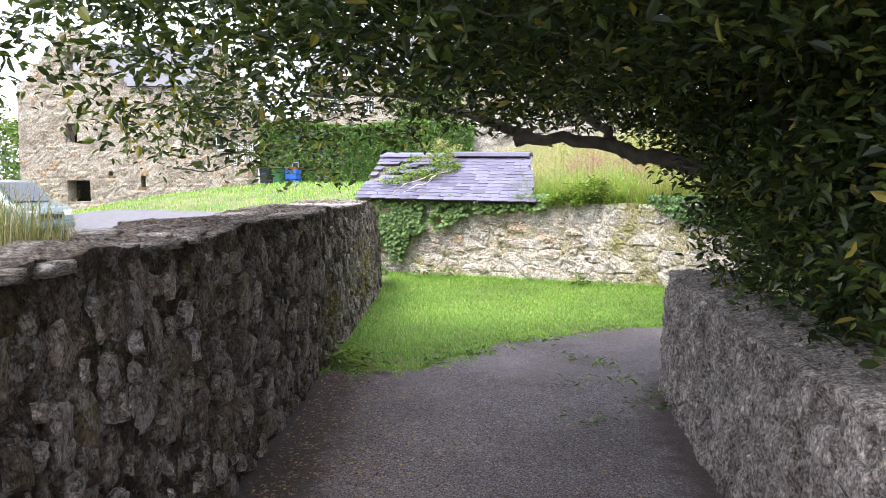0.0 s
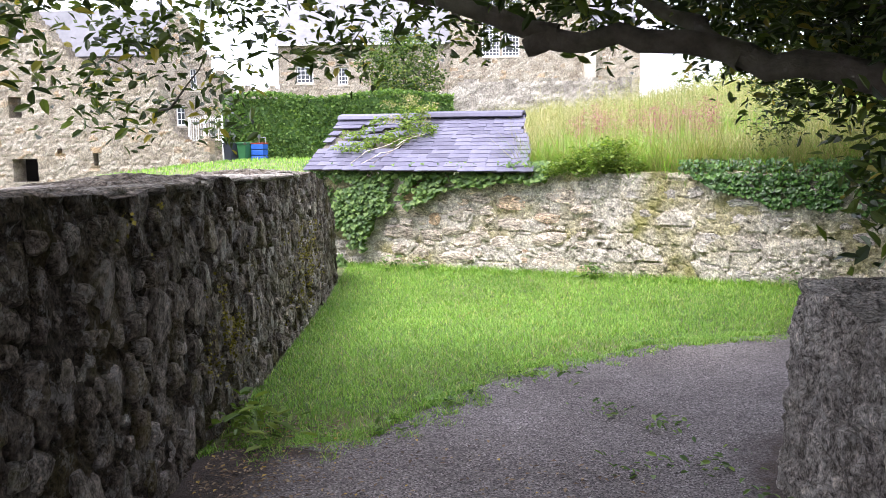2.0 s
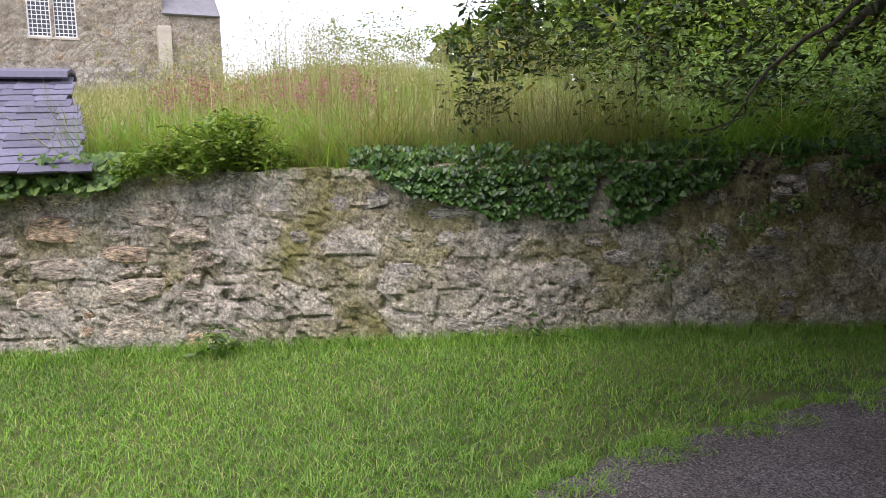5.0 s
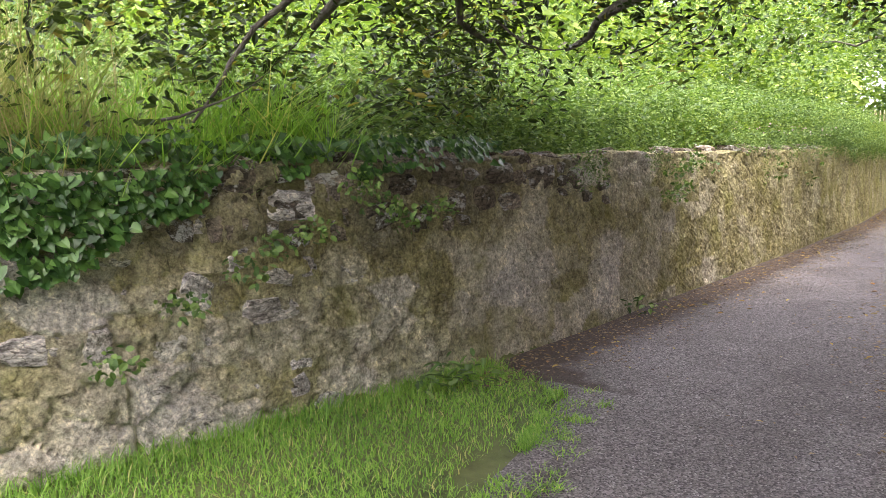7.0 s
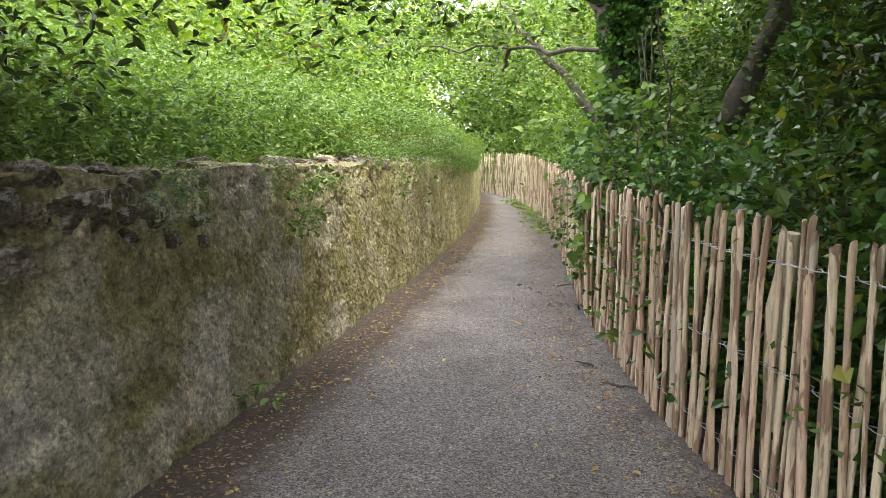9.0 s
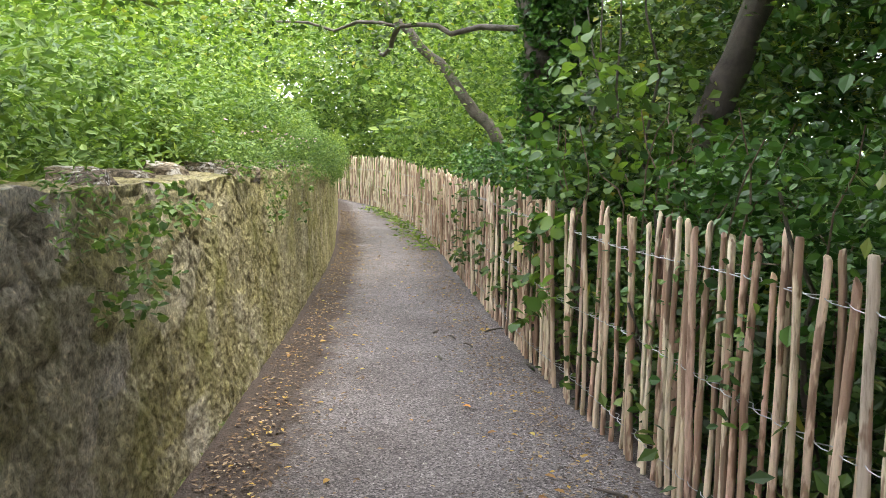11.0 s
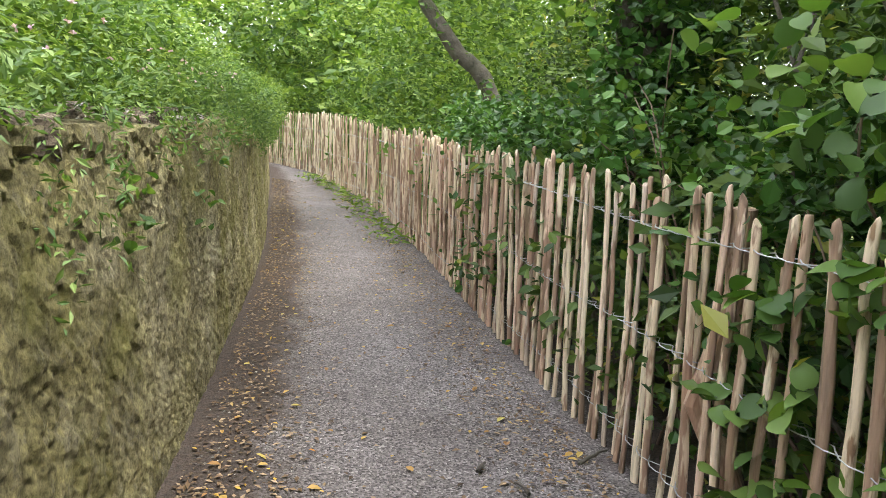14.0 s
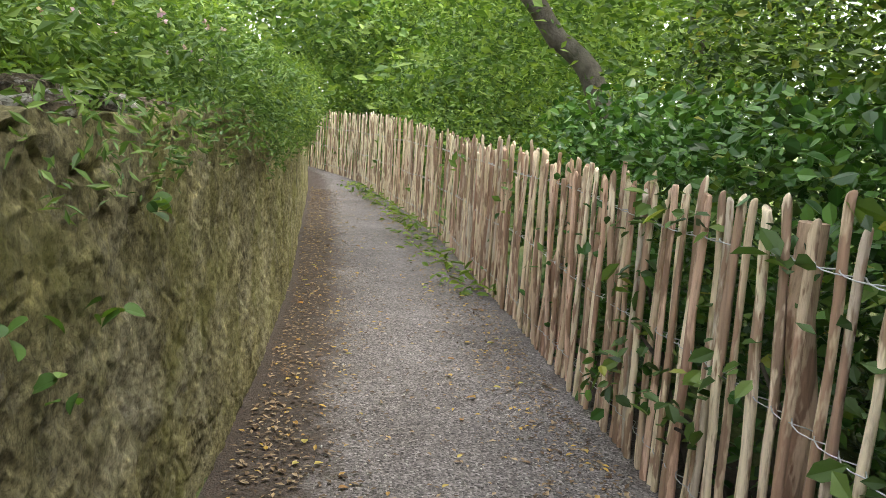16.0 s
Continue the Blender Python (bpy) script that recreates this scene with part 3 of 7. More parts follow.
# ---- gravel lane ----
def build_lane():
    """The trodden lane: its left rim follows the wall foot and then the lawn's curve."""
    L = np.array([(3.4, -6), (1.7, -1.6), (0.35, 1.9), (-0.5, 4.15), (0.25, 4.55), (0.45, 5.6), (0.85, 6.55), (1.45, 7.25), (2.1, 7.75), (2.8, 8.08), (3.7, 8.36), (4.9, 8.68), (5.75, 9.0), (6.1, 9.72), (8, 9.72), (11, 9.72), (15, 9.8), (18, 9.95), (21, 10.2), (25, 10.55), (28.8, 11.0), (31, 11.6), (33, 13.6)])
    R = np.array([(5.6, -6), (4.4, -1.6), (3.35, 1.9), (2.75, 4.1), (2.7, 4.6), (2.75, 5.0), (2.9, 5.1), (3.1, 5.2), (3.25, 5.3), (3.6, 5.5), (4.4, 6.3), (5.4, 6.7), (6.2, 6.5), (6.9, 6.6), (8.6, 6.95), (11, 7.25), (15, 7.5), (18, 7.75), (21, 8.0), (25, 8.6), (28.8, 9.5), (31, 10.4), (33, 11.8)])
    t = np.linspace(0, len(L) - 1, 420)
    idx = np.arange(len(L))
    l = np.stack([np.interp(t, idx, L[:, k]) for k in (0, 1)], 1)
    r = np.stack([np.interp(t, idx, R[:, k]) for k in (0, 1)], 1)
    s = np.linspace(0, 1, 46)
    P = l[:, None] * (1 - s[None, :, None]) + r[:, None] * s[None, :, None]
    rag = 0.16 * (fbm(P[..., 0] * 2.2, P[..., 1] * 2.2, None, 9) - 0.47)
    P[:, 0] += np.stack([rag[:, 0], rag[:, 0]], 1)
    Z = terrain(P[..., 0], P[..., 1]) + 0.022 + 0.02 * (fbm(P[..., 0] * 1.5, P[..., 1] * 1.5, None, 3) - 0.5) + 0.006 * vnoise(P[..., 0] * 14, P[..., 1] * 14, None, 4)
    edge = np.minimum(s, 1 - s)[None] + 0 * Z
    Z = Z - 0.035 * smooth(0.05, 0.0, edge)
    me = mesh_of("path", np.concatenate([P, Z[..., None]], -1).reshape(-1, 3), grid_faces(len(t), len(s)), M_gravel, True)
    width = np.linalg.norm(l - r, axis=1)[:, None]
    lawn_edge = (s[None] < 0.5) & (P[..., 1] > 4.3) & (P[..., 0] < 5.9)
    paint(me, "mould", (smooth(0.85, 0.1, edge * width) * np.where(lawn_edge, 0.25, 1.0)).ravel())
    tagged(new("path", me), "grey grit path with leaf litter along its edges", "path", kind="structure")


build_lane()


# ---- walls ----
def build_wall(name, line, height, thick, label, mat, cell=(0.3, 0.16), relief=0.03, res=0.03, face_side=1, batter=0.04, relief_fn=None, seed=1, ragged=0.06, low=-0.15, rubble=0.0, holes=(), age=None, head=0.5, calm=None):
    """A thick rubble wall along line (its lane-side foot), with stones modelled in the surface."""
    line = np.asarray(line, float)
    seg = np.hypot(*np.diff(line, axis=0).T)
    cum = np.concatenate([[0], np.cumsum(seg)])
    u = np.linspace(0, cum[-1], max(2, int(cum[-1] / res)))
    base = np.stack([np.interp(u, cum, line[:, k]) for k in (0, 1)], 1)
    T = np.gradient(base, axis=0)
    k = 25
    T = np.stack([np.convolve(np.pad(T[:, i], k, mode="edge"), np.ones(2 * k + 1) / (2 * k + 1), "valid") for i in (0, 1)], 1)
    T /= np.linalg.norm(T, axis=1)[:, None]
    Nn = np.stack([T[:, 1], -T[:, 0]], 1) * face_side
    H = height(u) if callable(height) else np.full(len(u), height)
    H = H + ragged * (fbm(u * 1.7, u * 0 + seed, None, seed) - 0.47) * 2 + 0.03 * (vnoise(u * 5, u * 0, None, seed + 3) - 0.5)
    nf = int((1.4 - low) / res)
    nt_ = max(6, int(thick / (res * 1.6)))
    prof = []
    for i in range(nf):
        prof.append((0.0, i / (nf - 1), 0))
    for i in range(1, nt_ + 1):
        prof.append((i / nt_, 1.0, 1))
    for i in range(1, 6):
        prof.append((1.0, 1 - i / 5, 2))
    prof = np.array(prof)
    back, up, kind = prof[:, 0], prof[:, 1], prof[:, 2]
    Zl = low + (H[:, None] - low) * up[None]
    inset = back[None] * thick + batter * up[None] * (kind[None] == 0)
    inset = np.where(kind[None] == 1, batter + back[None] * (thick - batter), inset)
    S = np.where(kind == 0, up * 1.4, np.where(kind == 1, 1.4 + back * thick, 1.4 + thick + (1 - up)))
    uu, ss = u[:, None] + 0 * Zl, S[None] + 0 * Zl
    wx, wy = 0.25 * (fbm(uu * 2.5, ss * 2.5, None, seed + 20) - 0.47), 0.25 * (fbm(uu * 2.5, ss * 2.5, None, seed + 30) - 0.47)
    d1, d2, cid = worley((uu + wx * 0.55) / cell[0], (ss + wy * 0.5) / cell[1], seed)
    e1, e2, small = worley((uu + wx * 0.3) / 0.07, (ss + wy * 0.3) / 0.055, seed + 50)
    joint = smooth(0.0, 0.09, d2 - d1)
    stone = smooth(0.1, 0.2, d2 - d1 + 0.25 * (fbm(uu * 9, ss * 9, None, seed + 60) - 0.47)) * (cid > 1 - rubble)
    amp = relief * (relief_fn(uu, ss) if relief_fn else 1.0)
    grit = fbm(uu * 11, ss * 11, None, seed + 5)
    bits = smooth(0.0, 0.25, e2 - e1) * small
    out = amp * (joint * (0.35 + 0.5 * cid) - 0.6) * (1 - rubble) + rubble * (relief * 0.75 * stone * (0.6 + 0.5 * cid) + 0.022 * bits * (1 - stone)) + 0.05 * (grit - 0.47) * (1 - 0.55 * stone) + 0.05 * (fbm(uu * 1.2, ss * 1.2, None, seed + 8) - 0.5) + 0.014 * (vnoise(uu * 33, ss * 33, None, seed + 6) - 0.5)
    if calm:
        out = out * calm(uu)
    pits = smooth(0.75, 0.81, vnoise(uu * 27, ss * 21, None, seed + 9)) * smooth(0.35, 0.6, fbm(uu * 1.6, ss * 1.6, None, seed + 90))
    out = out - 0.02 * pits * (1 - stone) * (calm(uu) ** 2 if calm else 1.0)
    for hu, hs, hw, hh, deep in holes:
        out = out - deep * np.exp(-((uu - hu) / hw) ** 2 - ((ss - hs) / hh) ** 2)
    out = out + 0.007 * (np.random.default_rng(seed).random(out.shape) - 0.5) * (1 - 0.5 * stone)
    crown = np.sin(np.pi * back)[None] * 0.012
    side = np.where(kind[None] == 1, 0.25 * (1 - 2 * back[None]), np.where(kind[None] == 2, -1.0, 1.0))
    lift = np.where(kind[None] == 1, 1.0, 0.0)
    off = side * out - inset
    X = base[:, 0][:, None] + Nn[:, 0][:, None] * off
    Y = base[:, 1][:, None] + Nn[:, 1][:, None] * off
    Z = Zl + lift * (out * 0.7 + crown)
    V = np.stack([X, Y, Z], -1)
    me = mesh_of(name, V.reshape(-1, 3), grid_faces(len(u), len(prof))[:, ::(1 if face_side < 0 else -1)], mat, False)
    bm = bmesh.new()
    bm.from_mesh(me)
    bm.verts.ensure_lookup_table()
    m = len(prof)
    for start in (0, (len(u) - 1) * m):
        bm.faces.new([bm.verts[start + j] for j in range(m)])
    bm.to_mesh(me)
    bm.free()
    patch = np.clip(fbm(uu * 3, ss * 3, None, seed + 40) * 1.25, 0, 1)
    blotch = (0.4 * cid + 0.6 * patch) * (1 - rubble) + rubble * (stone * (0.45 + 0.5 * cid) + (1 - stone) * (0.03 + 0.3 * small * patch))
    blotch = np.where(kind[None] == 1, head * (1 + patch), blotch)
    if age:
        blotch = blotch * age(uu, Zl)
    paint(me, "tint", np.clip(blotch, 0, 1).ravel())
    return tagged(new(name, me), label, "wall", kind="structure")


def left_height(u):
    """Lane wall from behind the start to the corner: its ruined far end slopes down."""
    return np.interp(u, [0, 2.5, 12.2, 13.6, 14.6, 15.2], [1.35, 1.355, 1.37, 1.365, 1.25, 0.9])


LEFT_A, LEFT_B = np.array([3.05, -4.9]), np.array([-2.62, 9.9])
left_dir = (LEFT_B - LEFT_A) / np.linalg.norm(LEFT_B - LEFT_A)
wall_left = build_wall("wall_west", [LEFT_A, LEFT_A + left_dir * 15.3], left_height, 0.74, "dark lichened rubble stone wall beside the lane", M_wall_left, (0.15, 0.17), 0.034, 0.022, 1, 0.05, None, 3, 0.05, -0.2, 0.5)


def back_relief(u, s):
    x = u - 3.4
    stone = smooth(5.0, 3.0, x) * 0.55 + 0.2 + 0.9 * smooth(1.1, 1.22, s) * smooth(2.5, 4.0, x)
    return stone


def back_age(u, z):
    """Pale lime by the shed; olive, algae-stained render along the lane; a darker band high on the wall, x 3.2 to 7.4.
    """
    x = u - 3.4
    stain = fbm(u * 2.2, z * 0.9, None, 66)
    dark_band = smooth(3.2, 4.6, x) * smooth(7.4, 5.4, x) * smooth(0.72, 0.98, z + 0.5 * (stain - 0.47))
    return np.interp(x, [0.6, 4.2, 6.0, 8.5, 9.8, 11.0, 20], [1.9, 1.25, 1.15, 1.05, 0.88, 0.63, 0.6]) * (1 - 0.78 * dark_band) * (0.7 + 0.65 * stain)


BACK_LINE = [(x, float(wall_y(x))) for x in np.concatenate([[-3.4], np.arange(-3, 34, 0.5)])]
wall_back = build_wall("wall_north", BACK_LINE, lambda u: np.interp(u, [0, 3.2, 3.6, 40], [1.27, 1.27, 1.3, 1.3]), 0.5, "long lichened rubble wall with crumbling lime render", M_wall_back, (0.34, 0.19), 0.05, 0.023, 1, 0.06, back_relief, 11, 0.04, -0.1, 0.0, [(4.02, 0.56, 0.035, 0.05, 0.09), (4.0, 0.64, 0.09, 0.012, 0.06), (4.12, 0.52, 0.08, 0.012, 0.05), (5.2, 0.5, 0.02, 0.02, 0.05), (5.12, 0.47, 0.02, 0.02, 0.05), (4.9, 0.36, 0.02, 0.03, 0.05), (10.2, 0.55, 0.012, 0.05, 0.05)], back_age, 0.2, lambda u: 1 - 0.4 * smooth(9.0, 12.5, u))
RIGHT_LINE = [(4.9, -5.0), (4.2, -2.6), (3.4, 0.4), (2.83, 2.6), (2.42, 4.15), (2.3, 4.6), (2.36, 4.72)]
wall_right = build_wall("wall_east", RIGHT_LINE, 0.92, 0.5, "grey lichened stone wall overhung by dark evergreen branches", M_wall_right, (0.26, 0.17), 0.04, 0.02, -1, 0.05, None, 21, 0.05, -0.15, 0.45)


# ---- fallen or wall-bound plants: helpers ----
def stuff(name, V, F, mat, label, category):
    return tagged(new(name, mesh_of(name, V, F, mat)), label, category, kind="stuff")


def sample(n, lo, hi, keep):
    """n points in a box that satisfy keep(x, y, z)."""
    got, total = [], 0
    while total < n:
        p = np.asarray(lo) + rng.random((n * 2, 3)) * (np.asarray(hi) - np.asarray(lo))
        p = p[keep(p[:, 0], p[:, 1], p[:, 2])]
        if len(p) == 0:
            break
        got.append(p)
        total += len(p)
    return np.concatenate(got)[:n]


LANE = np.array([(3.6, -4), (2.95, -1.5), (2.3, 0.4), (1.52, 2.45), (1.2, 3.8), (1.26, 5.05), (1.75, 6.35), (2.6, 7.15), (4.1, 7.9), (5.3, 8.4), (7.4, 8.85), (10, 9.0), (12, 9.05), (18, 9.05), (24, 9.6)])


def lane_gap(x, y):
    """Distance on plan from the line walked."""
    best = np.full(np.shape(x), 99.0)
    for a, b in zip(LANE, LANE[1:]):
        ab = b - a
        t = np.clip(((x - a[0]) * ab[0] + (y - a[1]) * ab[1]) / (ab @ ab), 0, 1)
        best = np.minimum(best, np.hypot(x - a[0] - t * ab[0], y - a[1] - t * ab[1]))
    return best


def twigs(starts, ends, r, seed):
    return join([tube(bend(a, b, 6, -0.05, seed + i), np.linspace(r, r * 0.25, 6), 4, seed + i) for i, (a, b) in enumerate(zip(starts, ends))])


def tree(name, label, limbs, crowns, bark, group="", twig_from=None):
    """A tree: trunk and limbs (point lists with radii), crowns of separate leaves."""
    root = thing(name, limbs[0][0][0], label, "tree", group)
    for i, (pts, r0, r1) in enumerate(limbs):
        p = np.concatenate([bend(a, b, 7, 0.0, i * 5 + k)[(1 if k else 0):] for k, (a, b) in enumerate(zip(pts, pts[1:]))])
        v, f = tube(p, np.linspace(r0, r1, len(p)), 12 if i == 0 else 9, i + 3, 0.22)
        under(new("trunk" if i == 0 else "limb", mesh_of("limb", v, f, bark, True)), root)
    for k, (V, F, mat) in enumerate(crowns):
        under(new("crown", mesh_of("crown", V, F, mat)), root)
    if twig_from is not None:
        tagged(under(new("twig_growth", mesh_of("twig_growth", *twig_from, M_twig, True)), root), kind="stuff")
    return root


# ---- evergreen tree over the start of the lane ----
def lane_tree_keep(x, y, z):
    over_wall = smooth(-0.12, 0.25, x - (2.36 + 0.27 * (4.5 - y)))
    west = smooth(0.55, -0.7, x) * smooth(1.2, 2.6, y)
    floor = 1.95 - 0.5 * west + 0.2 * fbm(x * 1.5, y * 1.5, None, 2) - 1.18 * over_wall * smooth(5.2, 4.2, y)
    floor = np.maximum(floor, np.where(lane_gap(x, y) < 0.55, 1.93, 0))
    floor = floor + 0.35 * smooth(1.4, -0.5, y)
    edge = (x > -1.5 + 0.35 * np.abs(y - 3.8)) & (y < 5.35 + 0.5 * smooth(1.0, 3.0, x) * 3 + 0.35 * np.sin(x * 3))
    gaps = fbm(x * 1.9, y * 1.9, z * 1.9, 8) + 0.22 * smooth(0.4, 1.6, x)
    return (z > floor) & edge & (gaps > 0.43 - 0.07 * smooth(0.2, 0.5, z - floor))


lt = sample(8200, (-1.6, -0.7, 0.7), (5.6, 6.8, 4.2), lane_tree_keep)
lt = np.concatenate([lt, sample(3600, (1.2, 0.4, 0.8), (5.0, 6.4, 3.0), lane_tree_keep)])
ltp = clumps(lt, 0.18, 14, 0.7)
ltp = ltp[(ltp[:, 2] > 1.72) | (lane_gap(ltp[:, 0], ltp[:, 1]) > 0.85)]
lt_core2 = clumps(sample(1500, (-0.6, 0.0, 2.45), (4.6, 5.2, 3.7), lambda x, y, z: fbm(x * 1.6, y * 1.6, z * 1.6, 8) + 0.1 * smooth(0.2, 1.6, x) > 0.47), 0.26, 11, 0.8)
lt_core = clumps(sample(1500, (2.5, 0.0, 0.9), (5.2, 5.4, 3.4), lambda x, y, z: x > 2.75 + 0.27 * (4.5 - y)), 0.3, 10, 0.8)
lane_limbs = [
    ([(3.75, 3.9, -0.05), (3.5, 3.95, 0.9), (3.2, 4.0, 1.45)], 0.2, 0.15),
    ([(3.2, 4.0, 1.5), (2.5, 3.98, 1.73), (1.9, 4.03, 1.89), (1.36, 4.05, 1.94)], 0.06, 0.038),
    ([(1.42, 4.05, 1.95), (1.05, 4.02, 2.08), (0.3, 4.2, 2.3), (-0.6, 4.1, 2.35)], 0.04, 0.012),
    ([(1.4, 4.05, 1.94), (1.3, 4.03, 1.9)], 0.045, 0.036),
    ([(3.2, 4.0, 1.4), (3.0, 3.2, 2.3), (2.2, 2.2, 2.7), (1.2, 1.6, 2.8)], 0.1, 0.02),
    ([(2.1, 4.02, 1.81), (1.7, 4.5, 2.14), (1.5, 4.6, 2.5)], 0.04, 0.012),
    ([(3.4, 3.95, 1.2), (4.0, 3.0, 2.4), (4.2, 1.4, 3.0)], 0.12, 0.03),
    ([(3.2, 4.0, 1.45), (3.0, 4.9, 2.1), (2.4, 5.8, 2.5)], 0.07, 0.015),
]
pick = rng.choice(len(lt), 420, replace=False)
lt_twigs = twigs(lt[pick], lt[pick] + np.array([0.35, -0.05, 0.12]) + rng.normal(size=(420, 3)) * 0.16, 0.007, 3)
spray = clumps(sample(150, (0.5, 4.9, 1.62), (3.1, 5.5, 2.5), lambda x, y, z: (z > 2.06 - 0.1 * smooth(1.2, 1.7, x) - 0.3 * smooth(1.7, 2.5, x)) & (fbm(x * 2, y * 2, z * 2, 37) > 0.47 - 0.1 * smooth(1.0, 2.4, x))), 0.15, 12, 0.8)
ltp = np.concatenate([ltp, spray])
low = ltp[:, 2] < 2.15
V, F = leaf_cloud(ltp[low], 0.064, 0.4, 0.45, 0.44, 0.3, True, 0.15)
V4, F4 = leaf_cloud(ltp[~low], 0.066, 0.4, 0.45, 0.46, 0.3, False, 0.15)
V2, F2 = leaf_cloud(np.concatenate([lt_core, lt_core2]), 0.085, 0.4, 0.3, 0.45)
# unseen layer of large leaves, added above the crown to shade the lane
shade_topA = clumps(sample(520, (0.4, 0.6, 3.4), (6.5, 5.6, 5.2), lambda x, y, z: fbm(x, y, z, 29) > 0.4), 0.4, 12)
V3, F3 = leaf_cloud(shade_topA, 0.16, 0.4, 0.6, 0.5)
tree("evergreen_oak", "dark evergreen tree leaning over a stone wall and lane", lane_limbs, [(V, F, M_bay), (V2, F2, M_bay), (V3, F3, M_bay), (V4, F4, M_bay)], M_bark, "lane trees", lt_twigs)


# ---- second evergreen, over the bend ----
def bend_tree_keep(x, y, z):
    d = y - wall_y(x)
    floor = 1.98 + 0.25 * fbm(x * 1.3, y * 1.3, None, 12) - 0.55 * smooth(-0.9, 0.2, d)
    floor = floor - 1.2 * smooth(0.1, 0.6, fence_y(x) - y) * smooth(3.2, 4.2, x)
    left = 1.5 + 0.16 * (y - 5) + 0.5 * (fbm(y * 1.5, z * 1.5, None, 4) - 0.5)
    right = 8.6 - 0.6 * smooth(9, 11, y)
    gaps = fbm(x * 1.7, y * 1.7, z * 1.7, 18) + 0.16 * smooth(8.5, 6.0, y) - 0.12 * smooth(5.5, 8.5, x)
    return (z > floor) & (x > left) & (x < right) & (gaps > 0.43) & (d < 1.3)


bt = sample(8200, (1.8, 4.8, 0.6), (8.8, 11.2, 4.0), bend_tree_keep)
btp = clumps(bt, 0.18, 13, 0.7)
btp = btp[(btp[:, 2] > 1.8) | (lane_gap(btp[:, 0], btp[:, 1]) > 0.9)]
bend_limbs = [
    ([(5.3, 5.4, -0.1), (5.1, 5.6, 1.2), (4.8, 6.0, 2.2)], 0.2, 0.14),
    ([(4.8, 6.0, 2.2), (4.6, 7.4, 2.5), (4.6, 8.8, 2.35), (4.9, 9.9, 2.0)], 0.1, 0.018),
    ([(4.8, 6.0, 2.2), (5.8, 7.4, 2.6), (6.8, 9.0, 2.3), (7.4, 9.9, 2.1)], 0.09, 0.015),
    ([(4.6, 8.6, 2.36), (5.6, 9.5, 2.05), (6.6, 9.9, 2.0)], 0.03, 0.01),
    ([(4.8, 6.0, 2.2), (3.8, 7.0, 2.7), (3.0, 8.0, 2.6)], 0.08, 0.02),
    ([(4.6, 8.8, 2.35), (4.3, 9.6, 1.9), (4.1, 9.8, 1.5)], 0.02, 0.006),
]
pick = rng.choice(len(bt), 380, replace=False)
bt_twigs = twigs(bt[pick], bt[pick] + np.array([0.0, -0.4, 0.15]) + rng.normal(size=(380, 3)) * 0.16, 0.008, 9)
low = btp[:, 2] < 2.1
V, F = leaf_cloud(btp[low], 0.062, 0.4, 0.5, 0.42, 0.3, True, 0.1)
V5, F5 = leaf_cloud(btp[~low], 0.064, 0.4, 0.5, 0.44, 0.3, False, 0.1)
# large leaves above the view, added only to cast shade on wall and bend
top = clumps(sample(1000, (2.6, 4.6, 3.6), (8.4, 10.8, 5.4), lambda x, y, z: fbm(x, y, z, 19) > 0.4), 0.4, 12)
bt_core = clumps(sample(340, (4.2, 5.6, 2.5), (6.0, 10.2, 3.7), lambda x, y, z: fbm(x * 1.7, y * 1.7, z * 1.7, 18) > 0.45), 0.26, 11, 0.8)
Vc, Fc = leaf_cloud(bt_core, 0.085, 0.4, 0.3, 0.45)
Vt, Ft = leaf_cloud(top, 0.16, 0.4, 0.6, 0.5)
tree("evergreen_oak", "evergreen tree with drooping branches above a wall", bend_limbs, [(V, F, M_bay), (Vc, Fc, M_bay), (Vt, Ft, M_bay), (V5, F5, M_bay)], M_bark, "lane trees", bt_twigs)

# ---- lawn ----
LAWN = [(-0.5, 4.25), (0.22, 4.6), (0.45, 5.6), (0.85, 6.55), (1.45, 7.25), (2.1, 7.75), (2.8, 8.08), (3.7, 8.36), (4.9, 8.68), (5.75, 9.0)]


def lawn_side(x, y):
    """Above zero on the lawn, below on the lane: metres from its curved rim."""
    lx, ly = np.array([p[0] for p in LAWN]), np.array([p[1] for p in LAWN])
    return np.where(y < 5.6, np.interp(y, ly, lx) - x, y - np.interp(x, lx, ly))


n = 300000
gx, gy = -2.9 + rng.random(n) * 9.2, 4.1 + rng.random(n) * 6.1
left_x = LEFT_A[0] + (gy - LEFT_A[1]) * left_dir[0] / left_dir[1]
rag = 0.6 * (fbm(gx * 2.5, gy * 2.5, None, 31) - 0.47)
ok = (lawn_side(gx, gy) + rag > 0) & (gx > left_x + 0.03) & (gy < wall_y(gx) + 0.02) & (gx < 6.0)
thin = smooth(0.0, 0.5, lawn_side(gx, gy) + rag)
ok &= rng.random(n) < 0.5 + 0.5 * thin
gx, gy = gx[ok], gy[ok]
tall = 1 + 1.3 * smooth(0.35, 0.0, wall_y(gx) - gy) + 0.5 * (fbm(gx * 1.5, gy * 1.5, None, 33) - 0.4)
